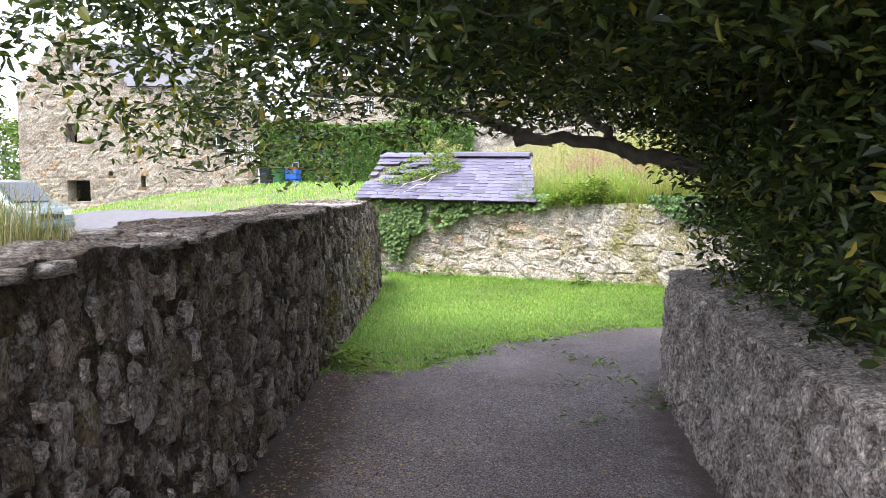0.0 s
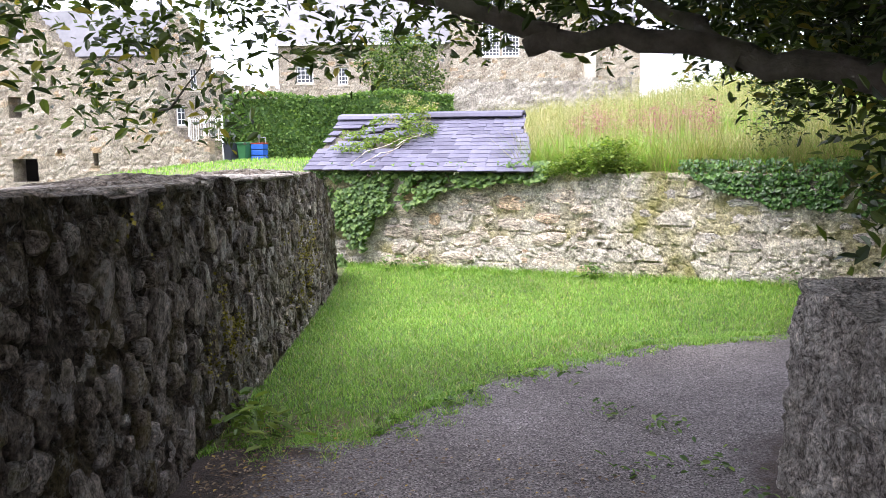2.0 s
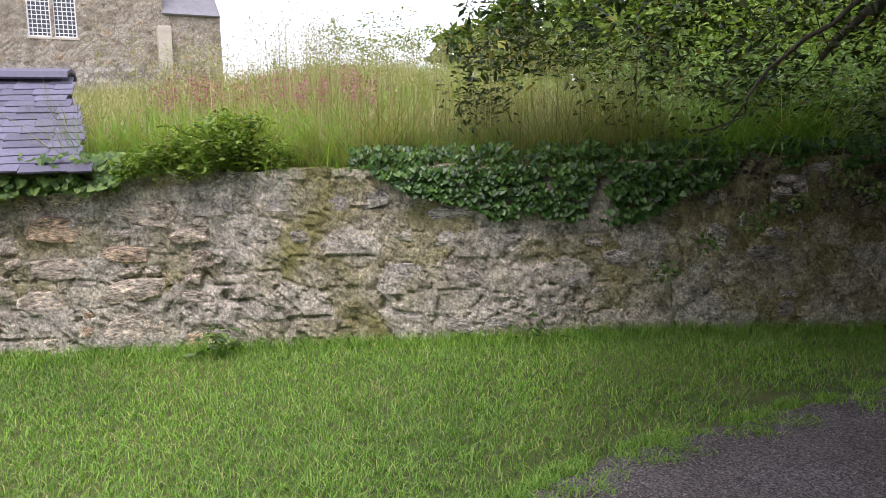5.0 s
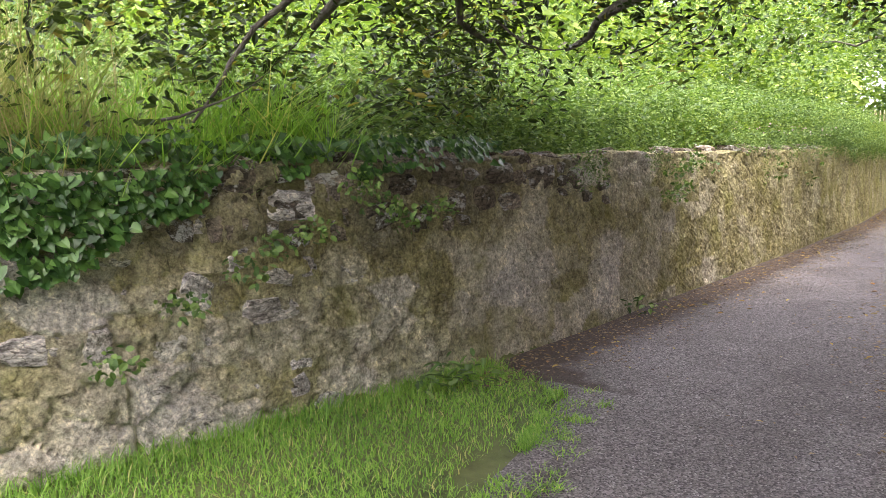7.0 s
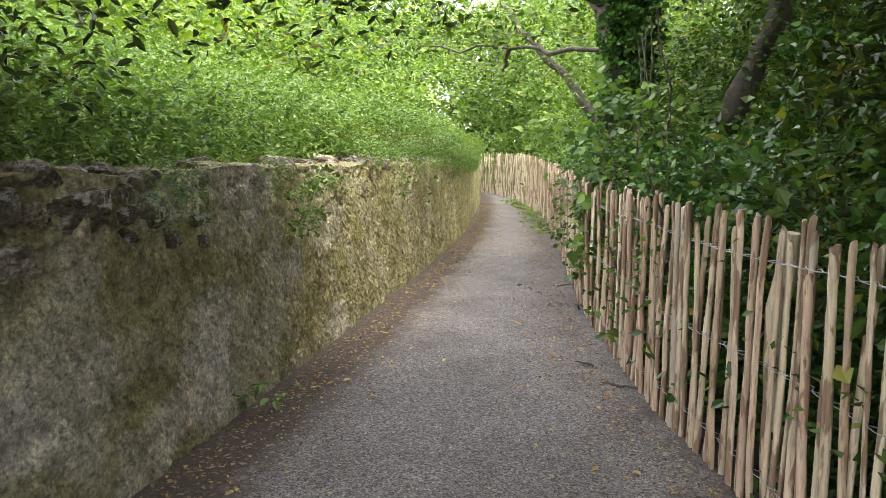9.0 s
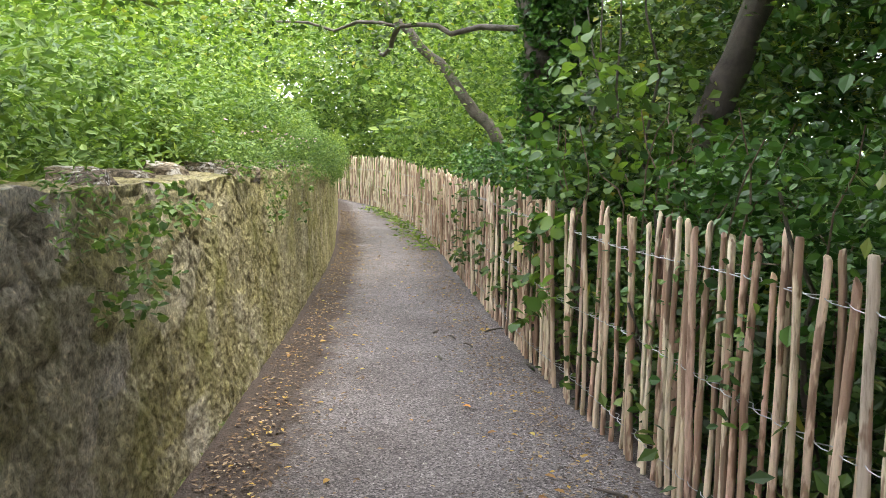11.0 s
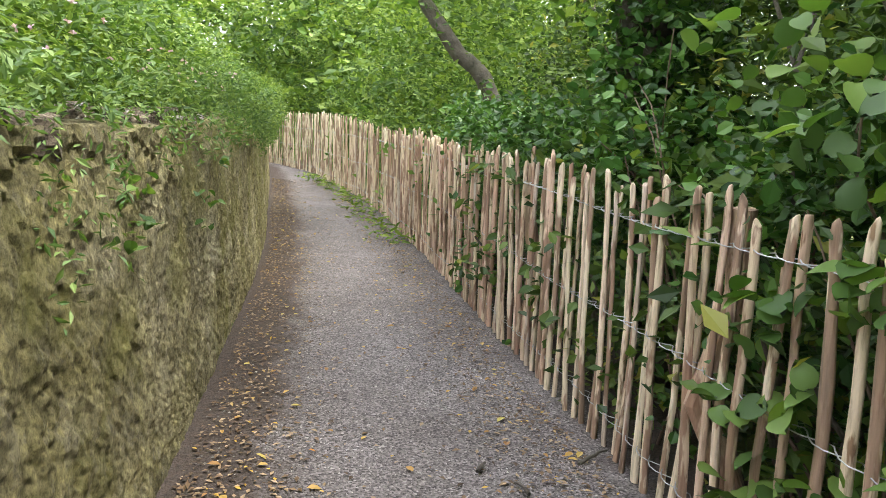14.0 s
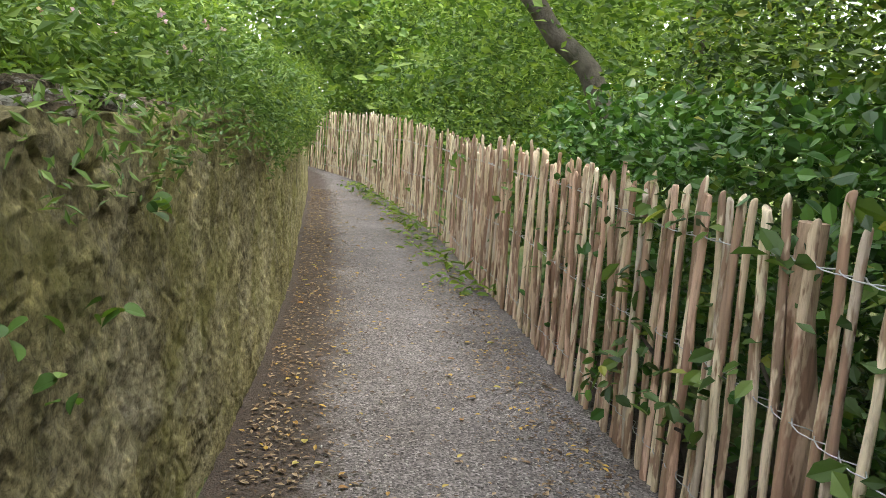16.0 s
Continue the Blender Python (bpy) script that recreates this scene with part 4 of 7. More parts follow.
# straggling tufts over the rim of the lane
ti = rng.random(260) * (len(LAWN) - 1)
tx = np.interp(ti, np.arange(len(LAWN)), [p[0] for p in LAWN]) + rng.random(260) ** 2 * 0.3 * np.where(ti < 4, 1, 0.6)
ty = np.interp(ti, np.arange(len(LAWN)), [p[1] for p in LAWN]) - rng.random(260) ** 2 * 0.28
tx, ty = np.repeat(tx, 70) + rng.normal(size=18200) * 0.035, np.repeat(ty, 70) + rng.normal(size=18200) * 0.035
gx, gy, tall = np.concatenate([gx, tx]), np.concatenate([gy, ty]), np.concatenate([tall, 0.9 + 0 * tx])
V, F = blade_field(gx, gy, terrain(gx, gy) - 0.005 + 0.015 * (lawn_side(gx, gy) < 0), 0.036 * tall, 0.0055, 1.3)
stuff("lawn_grass", V, F, M_grass, "short bright green mown lawn grass", "grass")


def weed_patch(name, spots, leaf, n, mat, label, spread=0.12, h=0.12):
    """Low broad-leaved weeds in tufts on the ground."""
    s = np.array(spots, float)
    c = np.repeat(s, n, axis=0)
    p = np.stack([c[:, 0] + rng.normal(size=len(c)) * spread, c[:, 1] + rng.normal(size=len(c)) * spread, 0 * c[:, 0]], 1)
    p[:, 2] = terrain(p[:, 0], p[:, 1]) + 0.02 + rng.random(len(p)) * h
    V, F = leaf_cloud(p, leaf, 0.5, 0.7, 0.45, 0.3, True)
    return stuff(name, V, F, mat, label, "weeds")


weed_patch("dock_weeds", [(-0.42, 4.35), (-0.3, 4.42), (-0.15, 4.4), (-0.5, 4.6), (-0.4, 4.5)], 0.085, 20, M_fresh, "broad-leaved green weeds at the foot of a wall")
weed_patch("path_weeds", [(2.02, 4.75), (1.95, 3.6), (1.7, 4.6), (1.8, 5.2), (2.3, 4.45), (2.35, 4.1), (1.4, 5.4), (0.75, 5.9), (0.35, 4.8), (0.6, 5.3), (1.0, 6.1)], 0.045, 30, M_nettle, "small green weeds growing through grit", 0.09, 0.05)
weed_patch("wall_foot_weeds", [(0.6, 9.9), (0.58, 9.85), (2.6, 9.7), (5.4, 9.45), (5.5, 9.42), (5.3, 9.5), (7.9, 9.5), (-1.6, 9.95), (-2.0, 9.9)], 0.07, 26, M_nettle, "green weeds at the foot of a stone wall", 0.07, 0.16)
weed_patch("fence_foot_weeds", [(x, float(fence_y(x)) + 0.12 + 0.1 * ((i * 7) % 3)) for i, x in enumerate(np.arange(17.5, 27, 0.3))], 0.09, 14, M_fresh, "bright green weeds along the foot of a paling fence", 0.1, 0.1)

# ---- fallen leaves, twigs and chips on the lane ----
n = 30000
u = rng.random(n)
lx = np.where(rng.random(n) < 0.72, 5.5 + rng.random(n) * 20, 0.0)
edge_side = rng.random(n) < 0.55
off = np.abs(rng.normal(size=n)) * 0.26
ly = np.where(edge_side, wall_y(lx) - 0.05 - off, fence_y(lx) + 0.1 + off)
spread_in = rng.random(n) < 0.06
ly = np.where(spread_in, fence_y(lx) + rng.random(n) * (wall_y(lx) - fence_y(lx)), ly)
early = lx == 0
ey = -2.5 + rng.random(n) * 7.2
el = LEFT_A[0] + (ey - LEFT_A[1]) * left_dir[0] / left_dir[1]
lx = np.where(early, np.where(rng.random(n) < 0.7, el + 0.08 + np.abs(rng.normal(size=n)) * 0.4, el + 0.3 + rng.random(n) * 2.0), lx)
ly = np.where(early, ey, ly)
P = np.stack([lx, ly, terrain(lx, ly) + 0.034], 1)
V, F = leaf_cloud(P, 0.022, 0.8, 0.9, 0.5, 0.3)
stuff("leaf_litter", V, F, M_litter, "fallen yellow and brown leaves on the path", "leaf litter")
n = 340
yx = 6.0 + rng.random(n) * 16
ye = np.abs(rng.normal(size=n)) * 0.3
yy = np.where(rng.random(n) < 0.55, wall_y(yx) - 0.12 - ye, fence_y(yx) + 0.15 + ye)
V, F = leaf_cloud(np.stack([yx, yy, terrain(yx, yy) + 0.037], 1), 0.038, 0.5, 0.9, 0.6, 0.35, True)
stuff("yellow_leaves", V, F, M_yellow, "freshly fallen yellow and orange leaves on the path edges", "leaf litter")
n = 14000
cx = np.where(rng.random(n) < 0.6, 3.0 + rng.random(n) * 14, rng.random(n) * 3.2 - 0.2)
cy = np.where(cx > 3.2, fence_y(cx) + 0.05 + rng.random(n) * (wall_y(cx) - fence_y(cx) - 0.1), -2 + rng.random(n) * 9.5)
lane_ok = (lawn_side(cx, cy) < 0.05) | (cx > 6)
cx, cy = cx[lane_ok], cy[lane_ok]
sz = 0.003 + 0.006 * rng.random(len(cx)) ** 2
base = np.array([(1, 0, 0), (-0.5, 0.87, 0), (-0.5, -0.87, 0), (0.1, 0.05, 0.8)])
rot = rng.random(len(cx)) * 6.28
bx = base[None, :, 0] * np.cos(rot)[:, None] - base[None, :, 1] * np.sin(rot)[:, None]
by = base[None, :, 0] * np.sin(rot)[:, None] + base[None, :, 1] * np.cos(rot)[:, None]
V = np.stack([cx[:, None] + bx * sz[:, None], cy[:, None] + by * sz[:, None], (terrain(cx, cy) + 0.024)[:, None] + base[None, :, 2] * sz[:, None]], -1).reshape(-1, 3)
b4 = np.arange(len(cx))[:, None] * 4
F = np.concatenate([b4 + np.array([[0, 1, 3]]), b4 + np.array([[1, 2, 3]]), b4 + np.array([[2, 0, 3]])])
M_chip = leafy("stone_chip", (0.08, 0.075, 0.072), (0.15, 0.143, 0.14), (0.26, 0.25, 0.235), (0.5, 0.48, 0.44), 0.9, 0.0)
stuff("gravel", V, F, M_chip, "pale stone chips lying loose on the path", "gravel")
for i, (x, y, a, l) in enumerate([(12.02, 8.32, 0.3, 0.1), (12.2, 8.44, -0.5, 0.09), (11.76, 8.22, 0.5, 0.12), (11.39, 8.44, 0.2, 0.09), (12.27, 7.97, -0.9, 0.2), (9.2, 7.8, 0.9, 0.14), (8.74, 7.6, 1.2, 0.22), (11.2, 7.85, 0.2, 0.16)]):
    p = bend((x - l / 2 * math.cos(a), y - l / 2 * math.sin(a), 0.035), (x + l / 2 * math.cos(a), y + l / 2 * math.sin(a), 0.035), 7, 0.005, i)
    tagged(new("stick", mesh_of("stick", *tube(p, np.linspace(0.009, 0.005, 7), 6, i), M_bark, True)), "short fallen stick lying on the path", "stick", "fallen sticks")

# ---- bank behind the long wall ----
n = 95000
hx = -6.0 + rng.random(n) * 9.6 + 1.0 * rng.random(n) ** 3
hd = 0.3 + 17 * rng.random(n) ** 1.8
hy = wall_y(hx) + hd
keep = (hx > -0.3 - 0.4 * hd) & (fbm(hx * 0.9, hy * 0.9, None, 51) > 0.36)
hx, hy, hd = hx[keep], hy[keep], hd[keep]
V, F = blade_field(hx, hy, terrain(hx, hy) - 0.02, 0.28 + 0.62 * fbm(hx * 1.1, hy * 1.1, None, 52), 0.008, 0.75, 0.8)
stuff("tall_grass", V, F, M_hay, "tall pale seeding grass on a bank above the wall", "grass")
n = 42000
hx = -0.4 + rng.random(n) * 5.6
hy = wall_y(hx) + 0.3 + 16 * rng.random(n) ** 2
V, F = blade_field(hx, hy, terrain(hx, hy) - 0.02, 0.22 + 0.45 * fbm(hx * 0.9, hy * 0.9, None, 53), 0.012, 0.8, 0.8)
stuff("bank_grass", V, F, M_grass, "green rank grass between taller dry stems", "grass")
# seed heads and pink spires
sx = -0.3 + rng.random(900) * 4.4
sy = wall_y(sx) + 0.4 + rng.random(900) ** 1.7 * 10
sh = 0.6 + 0.5 * rng.random(900) + 0.25 * (np.abs(sx - 1.2) < 0.35)
head = clumps(np.stack([sx, sy, terrain(sx, sy) + sh], 1), 0.075, 22, 2.4)
V, F = leaf_cloud(head, 0.024, 0.4, 0.2, 0.4)
Vs, Fs = blade_field(np.repeat(sx, 2), np.repeat(sy, 2), terrain(np.repeat(sx, 2), np.repeat(sy, 2)), np.repeat(sh, 2), 0.007, 0.06, 0.2)
V, F = join([(V, F), (Vs, Fs)])
stuff("grass_seed_heads", V, F, M_hay, "feathery buff seed heads of tall grass", "grass")
sx = -0.1 + rng.random(150) * 2.0
sy = wall_y(sx) + 0.7 + rng.random(150) * 3.5
M_pink = leafy("pink_flower", (0.2, 0.06, 0.12), (0.36, 0.12, 0.22), (0.5, 0.22, 0.34), None, 0.6, 0.3)
V, F = leaf_cloud(clumps(np.stack([sx, sy, terrain(sx, sy) + 0.5 + 0.25 * rng.random(150)], 1), 0.06, 40, 2.6), 0.02, 0.4, 0.2, 0.7)
stuff("pink_flower_spires", V, F, M_pink, "faded pink flower spires among tall grass", "flowers")
# overgrown mound on the skyline of the bank
c = sample(420, (0.2, 28.5, 1.5), (13.0, 34.0, 6.0), lambda x, y, z: z < 4.6 + 1.3 * smooth(0.2, 2.6, x) - 0.5 * vnoise(x * 0.9, y * 0.9, None, 58))
V, F = leaf_cloud(clumps(c, 0.5, 60), 0.11, 0.4, 0.6, 0.6, 0.3)
stuff("ivy_mound", V, F, M_fresh, "rounded mound overgrown with bright green creeper", "bushes")
# bramble and low plants on the wall head
c = sample(95, (-0.1, 10.0, 1.3), (1.05, 10.4, 1.68), lambda x, y, z: z < 1.4 + 0.3 * smooth(-0.1, 0.75, x) * smooth(1.15, 0.8, x))
V, F = leaf_cloud(clumps(c, 0.11, 46), 0.042, 0.4, 0.6, 0.6, 0.3, True)
tagged(new("bramble_bush", mesh_of("bramble_bush", V, F, M_fresh)), "low bright green bramble on the wall head", "bush")


def nettles(name, n, x0, x1, d0, d1, height, leaf, mat, label):
    """Upright leafy stems on the bank: leaves in whorls up each stem."""
    x = x0 + rng.random(n) * (x1 - x0)
    d = d0 + (d1 - d0) * rng.random(n) ** 1.5
    y = wall_y(x) + d
    h = height(x, d) * (0.75 + 0.5 * rng.random(n))
    k = 15
    f = rng.random((n, k)) * 0.85 + 0.15
    ang = rng.random((n, k)) * 6.28
    r = 0.09 * (1.15 - f) + 0.02
    P = np.stack([x[:, None] + np.cos(ang) * r, y[:, None] + np.sin(ang) * r, terrain(x, y)[:, None] + f * h[:, None]], -1).reshape(-1, 3)
    V, F = leaf_cloud(P, leaf, 0.4, 0.55, 0.45, 0.3, False, 0.25)
    return stuff(name, V, F, mat, label, "nettles")


nettles("nettles", 11500, 4.5, 24, 0.42, 5.5, lambda x, d: 0.55 + 0.2 * smooth(7, 11, x) + 0.1 * d, 0.056, M_nettle, "thick green nettles crowding the bank above the wall")
nettles("nettles", 5600, 10.5, 19.5, 0.42, 1.4, lambda x, d: 0.5 + 0.25 * smooth(14, 18, x), 0.036, M_fresh, "bright green feathery plants spilling over the wall head")

# plants spilling over the wall head and trailing down its lane face
c = sample(1050, (10.6, 9.3, 1.3), (21.5, 10.8, 1.9), lambda x, y, z: (y - wall_y(x) > 0.05 - 0.2 * smooth(12.8, 16, x)) & (y - wall_y(x) < 0.55) & (z < 1.38 + 0.42 * fbm(x * 1.3, y * 2, None, 62) * smooth(-0.2, 0.3, y - wall_y(x)) + 0.12 * smooth(12, 16, x)) & (fbm(x * 2.2, x * 0, None, 63) > 0.4 - 0.2 * smooth(13.5, 15, x)))
V, F = leaf_cloud(clumps(c, 0.1, 42), 0.034, 0.5, 0.45, 0.42, 0.3, False, 0.3)
stuff("wall_head_plants", V, F, M_nettle, "small-leaved green plants spilling over the wall head", "plants")
c = sample(420, (15.0, 9.3, 1.2), (21.5, 10.8, 2.1), lambda x, y, z: (np.abs(y - wall_y(x) - 0.12) < 0.24) & (z < 1.45 + 0.5 * smooth(15.5, 17.5, x) * fbm(x * 1.5, y * 2, None, 64)))
V, F = leaf_cloud(clumps(c, 0.12, 46), 0.03, 0.5, 0.35, 0.3, 0.3, False, 0.3)
stuff("feathery_plants", V, F, M_fresh, "bright yellow-green feathery plants on the wall head", "plants")


def strands(name, spans, mat, label):
    """Limp stems hanging down the wall with small whorled leaves."""
    P = []
    for x0, x1, count, drop in spans:
        for _ in range(count):
            x, L = x0 + (x1 - x0) * rng.random(), drop * (0.35 + 0.65 * rng.random())
            k = int(L / 0.011)
            f = np.linspace(0, 1, k)
            sway = 0.1 * rng.normal() * f + 0.03 * np.sin(f * 7 + rng.random() * 6)
            xs = x + sway
            zs = 1.36 - L * f
            P.append(np.stack([xs, wall_y(xs) - 0.05 - 0.05 * rng.random() - 0.04 * np.sin(f * 3.0) + 0.05 * (1 - f), zs], 1))
    P = np.concatenate(P)
    P += rng.normal(size=P.shape) * 0.012
    V, F = leaf_cloud(P, 0.027, 0.5, 0.35, 0.32, 0.3, False, 0.35)
    return stuff(name, V, F, mat, label, "plants")


strands("trailing_plants", [(10.9, 11.5, 9, 0.5), (11.7, 12.5, 14, 0.22), (12.7, 13.1, 9, 0.22), (13.2, 15.0, 50, 0.22), (15.0, 20.5, 260, 0.32), (6.9, 7.3, 26, 0.3), (8.1, 8.4, 16, 0.22)], M_nettle, "limp green stems trailing down the wall face")
sprig = np.array([(11.95, 9.5, 1.12), (12.0, 9.5, 1.0), (11.6, 9.5, 0.98), (12.9, 9.5, 1.0), (13.05, 9.5, 0.85), (13.3, 9.5, 0.92), (13.6, 9.5, 1.1), (9.6, 9.48, 1.2), (9.7, 9.48, 1.12)])
sprig[:, 1] = wall_y(sprig[:, 0]) - 0.02
V, F = round_leaves(clumps(sprig, 0.05, 5), 0.04)
stuff("bramble_sprigs", V, F, M_hazel, "small bramble sprigs rooted in wall joints", "plants")
fx = 10.3 + rng.random(60) * 6
M_lilac = leafy("lilac_petal", (0.4, 0.25, 0.42), (0.55, 0.38, 0.58), (0.65, 0.5, 0.68), None, 0.6, 0.3)
V, F = leaf_cloud(np.repeat(np.stack([fx, wall_y(fx) - 0.02 + 0.3 * rng.random(60), 1.48 + 0.12 * rng.random(60)], 1), 5, axis=0), 0.014, 0.2, 0.3, 0.8)
stuff("lilac_flowers", V, F, M_lilac, "tiny lilac flowers among the wall head plants", "flowers")
c = np.array([(5.05, 9.6, 1.1), (5.2, 9.58, 1.0), (8.6, 9.52, 1.15), (8.7, 9.5, 1.02), (8.55, 9.52, 0.95), (8.9, 9.52, 1.2), (9.0, 9.52, 1.25), (4.6, 9.6, 1.0), (4.4, 9.62, 0.95), (4.2, 9.62, 0.85), (3.9, 9.64, 0.75), (4.9, 9.6, 1.2), (3.6, 9.66, 0.55), (5.45, 9.56, 1.05)])
V, F = leaf_cloud(clumps(c, 0.12, 60), 0.032, 0.4, 0.4, 0.8, 0.2, True, 0.4)
stuff("wall_plants", V, F, M_nettle, "small round-leaved plants rooted in the wall joints", "plants")


def ivy_on(name, n, x0, x1, keep, label, leaf=0.075, out=0.05, mat=None):
    """Ivy leaves shingled over the lane face and head of the long wall."""
    x = x0 + rng.random(n * 3) * (x1 - x0)
    z = 0.05 + rng.random(n * 3) * 1.45
    ok = keep(x, z)
    x, z = x[ok][:n], z[ok][:n]
    y = wall_y(x) - out * rng.random(len(x)) - 0.02 + 0.06 * np.clip(z, 0, 1.3) + np.where(z > 1.3, rng.random(len(x)) * 0.4, 0)
    z = np.minimum(z, 1.36 + 0.1 * rng.random(len(x)))
    k = len(x)
    s = leaf * (0.55 + 0.8 * rng.random(k))
    ang = rng.normal(size=k) * 0.5
    tilt = rng.normal(size=k) * 0.35
    # five-pointed outline, fan from the stalk
    shape = np.array([(0, 0), (-0.52, 0.12), (-0.33, -0.38), (0, -0.75), (0.33, -0.38), (0.52, 0.12)])
    px = shape[None, :, 0] * np.cos(ang)[:, None] - shape[None, :, 1] * np.sin(ang)[:, None]
    pz = shape[None, :, 0] * np.sin(ang)[:, None] + shape[None, :, 1] * np.cos(ang)[:, None]
    px, pz = px * s[:, None], pz * s[:, None]
    lean = 0.45 + 0.3 * rng.random(k)
    V = np.stack([x[:, None] + px, y[:, None] - 0.01 + pz * lean[:, None] + px * tilt[:, None] - 0.012 * np.abs(shape[None, :, 0]), z[:, None] + pz * 0.85], -1).reshape(-1, 3)
    b = np.arange(k)[:, None] * 6
    F = np.concatenate([b + np.array([[0, 1, 2, 3]]), b + np.array([[0, 3, 4, 5]])])
    return stuff(name, V, F, mat or M_ivy, label, "ivy")


def ivy_mid(x, z):
    low = np.interp(x, [1.6, 1.9, 2.5, 3.0, 3.5, 3.85, 4.2, 6.5], [1.28, 1.1, 0.98, 0.9, 0.9, 1.08, 1.26, 1.3]) + 0.18 * (fbm(x * 4, x * 0, None, 71) - 0.5)
    return (z > low) & (fbm(x * 5, z * 5, None, 72) > 0.3 + 0.2 * smooth(3.9, 4.6, x))


def ivy_corner(x, z):
    low = np.interp(x, [-3.3, -2.8, -2.45, -2.25, -1.6, -1.2, -0.7, 0.0], [0.7, 0.1, 0.15, 0.82, 0.95, 1.14, 1.2, 1.25]) + 0.14 * (fbm(x * 5, x * 0, None, 74) - 0.5)
    return (z > low) & (fbm(x * 5, z * 5, None, 75) > 0.33 + 0.2 * smooth(0.9, 0.4, z))


ivy_on("ivy", 8200, 1.5, 6.2, ivy_mid, "dark glossy ivy hanging over the wall head", 0.048)
ivy_on("ivy", 6500, -3.3, 0.0, ivy_corner, "green ivy filling a wall corner below the roof", 0.055, 0.16, M_hazel)

# ---- woodland behind the fence ----
def wood_keep(x, y, z):
    d = fence_y(x) - y
    top = 1.2 + 1.6 * smooth(0.1, 1.4, d) + 3.2 * smooth(0.8, 4, d)
    g = fbm(x * 0.8, y * 0.8, z * 0.8, 81)
    hollow = (x > 8.4) & (x < 10.9) & (z > 0.9) & (d < 3.4)
    return ~hollow & ~((x > 10) & (x < 13.8) & (y > 6.0) & (z > 1.75)) & (d > 0.12) & (z < top * (0.75 + 0.5 * vnoise(x * 0.7, y * 0.7, None, 82))) & (g > 0.43)


wp = sample(5200, (5.6, 3.5, 0.0), (17.5, 9.0, 4.6), wood_keep)
V, F = leaf_cloud(clumps(wp, 0.25, 24, 0.75), 0.06, 0.45, 0.45, 0.55)
stuff("woodland_undergrowth", V, F, M_wood_leaf, "small-leaved green undergrowth pressing on the fence", "undergrowth")
wp = sample(3000, (5.6, 1.5, 0.0), (15, 9.0, 5.6), wood_keep)
V, F = leaf_cloud(clumps(wp, 0.32, 18, 0.75), 0.1, 0.45, 0.45, 0.55)
stuff("woodland_undergrowth", V, F, M_wood_leaf, "dense mixed green undergrowth behind the paling fence", "undergrowth")
wp = sample(5200, (14.5, 1.5, 0.0), (36, 13.0, 5.6), wood_keep)
V, F = leaf_cloud(clumps(wp, 0.3, 18, 0.75), 0.09, 0.45, 0.45, 0.5)
stuff("woodland_undergrowth", V, F, M_far_leaf, "sunlit bright green undergrowth further along the fence", "undergrowth")
wp = sample(3600, (5.8, 2.5, 0.0), (18, 9.0, 1.5), lambda x, y, z: (fence_y(x) - y > 0.1) & (fence_y(x) - y < 1.6) & (fbm(x * 1.2, y * 1.2, z * 1.2, 84) > 0.42))
V, F = leaf_cloud(clumps(wp, 0.2, 15, 0.8), 0.052, 0.45, 0.4, 0.8, 0.25, True)
stuff("ground_ivy", V, F, M_ivy, "dark ivy and bramble leaves behind the pickets", "ivy")


def bush(name, label, pts, per, radius, leaf, mat, aspect=0.8, stems=(), detail=True):
    root = thing(name, (float(pts[:, 0].mean()), float(pts[:, 1].mean()), float(terrain(pts[:, 0].mean(), pts[:, 1].mean()))), label, "bush")
    cp = clumps(pts, radius, per, 0.8)
    V, F = round_leaves(cp, leaf) if aspect >= 0.8 else leaf_cloud(cp, leaf, 0.45, 0.6, aspect, 0.25, detail, 0.1)
    under(new("foliage", mesh_of("foliage", V, F, mat, aspect >= 0.8)), root)
    if not stems:
        k = rng.choice(len(pts), min(6, len(pts)), replace=False)
        stems = [((pts[i, 0] + 0.1, pts[i, 1] - 0.3, float(terrain(pts[i, 0], pts[i, 1]))), tuple(pts[i])) for i in k]
    for i, (a, b) in enumerate(stems):
        under(new("stem", mesh_of("stem", *tube(bend(a, b, 8, 0.05, i), np.linspace(0.018, 0.006, 8), 6, i), M_bark, True)), root)
    return root


hz = sample(46, (10.4, 6.6, 1.0), (12.0, 8.0, 2.0), lambda x, y, z: (y < fence_y(x) + 0.16 * smooth(1.15, 1.6, z)) & (z > 1.05 + 0.15 * np.abs(x - 11.0)))
bush("hazel_bush", "hazel bush with broad fresh green leaves behind the fence", hz, 14, 0.2, 0.075, M_hazel, 0.82, [((11.5 + 0.2 * i, 7.0, 0), (10.8 + 0.5 * i, 7.3, 2.6)) for i in range(5)])
hz = sample(26, (10.5, 7.5, 0.3), (11.5, 8.0, 1.15), lambda x, y, z: np.abs(y - fence_y(x)) < 0.09)
bush("bramble_bush", "broad green leaves pushing through the paling gaps", hz, 6, 0.09, 0.085, M_hazel, 0.8)
hz = sample(36, (12.8, 7.7, 0.3), (15.0, 8.2, 1.3), lambda x, y, z: np.abs(y - fence_y(x)) < 0.1)
bush("bramble_bush", "green bramble sprays caught on the fence", hz, 7, 0.09, 0.075, M_wood_leaf, 0.6)
hz = sample(28, (8.4, 7.1, 0.4), (10.6, 7.7, 1.35), lambda x, y, z: np.abs(y - fence_y(x)) < 0.08)
bush("bramble_bush", "thin green sprays twining through the fence", hz, 5, 0.08, 0.045, M_hazel, 0.6)

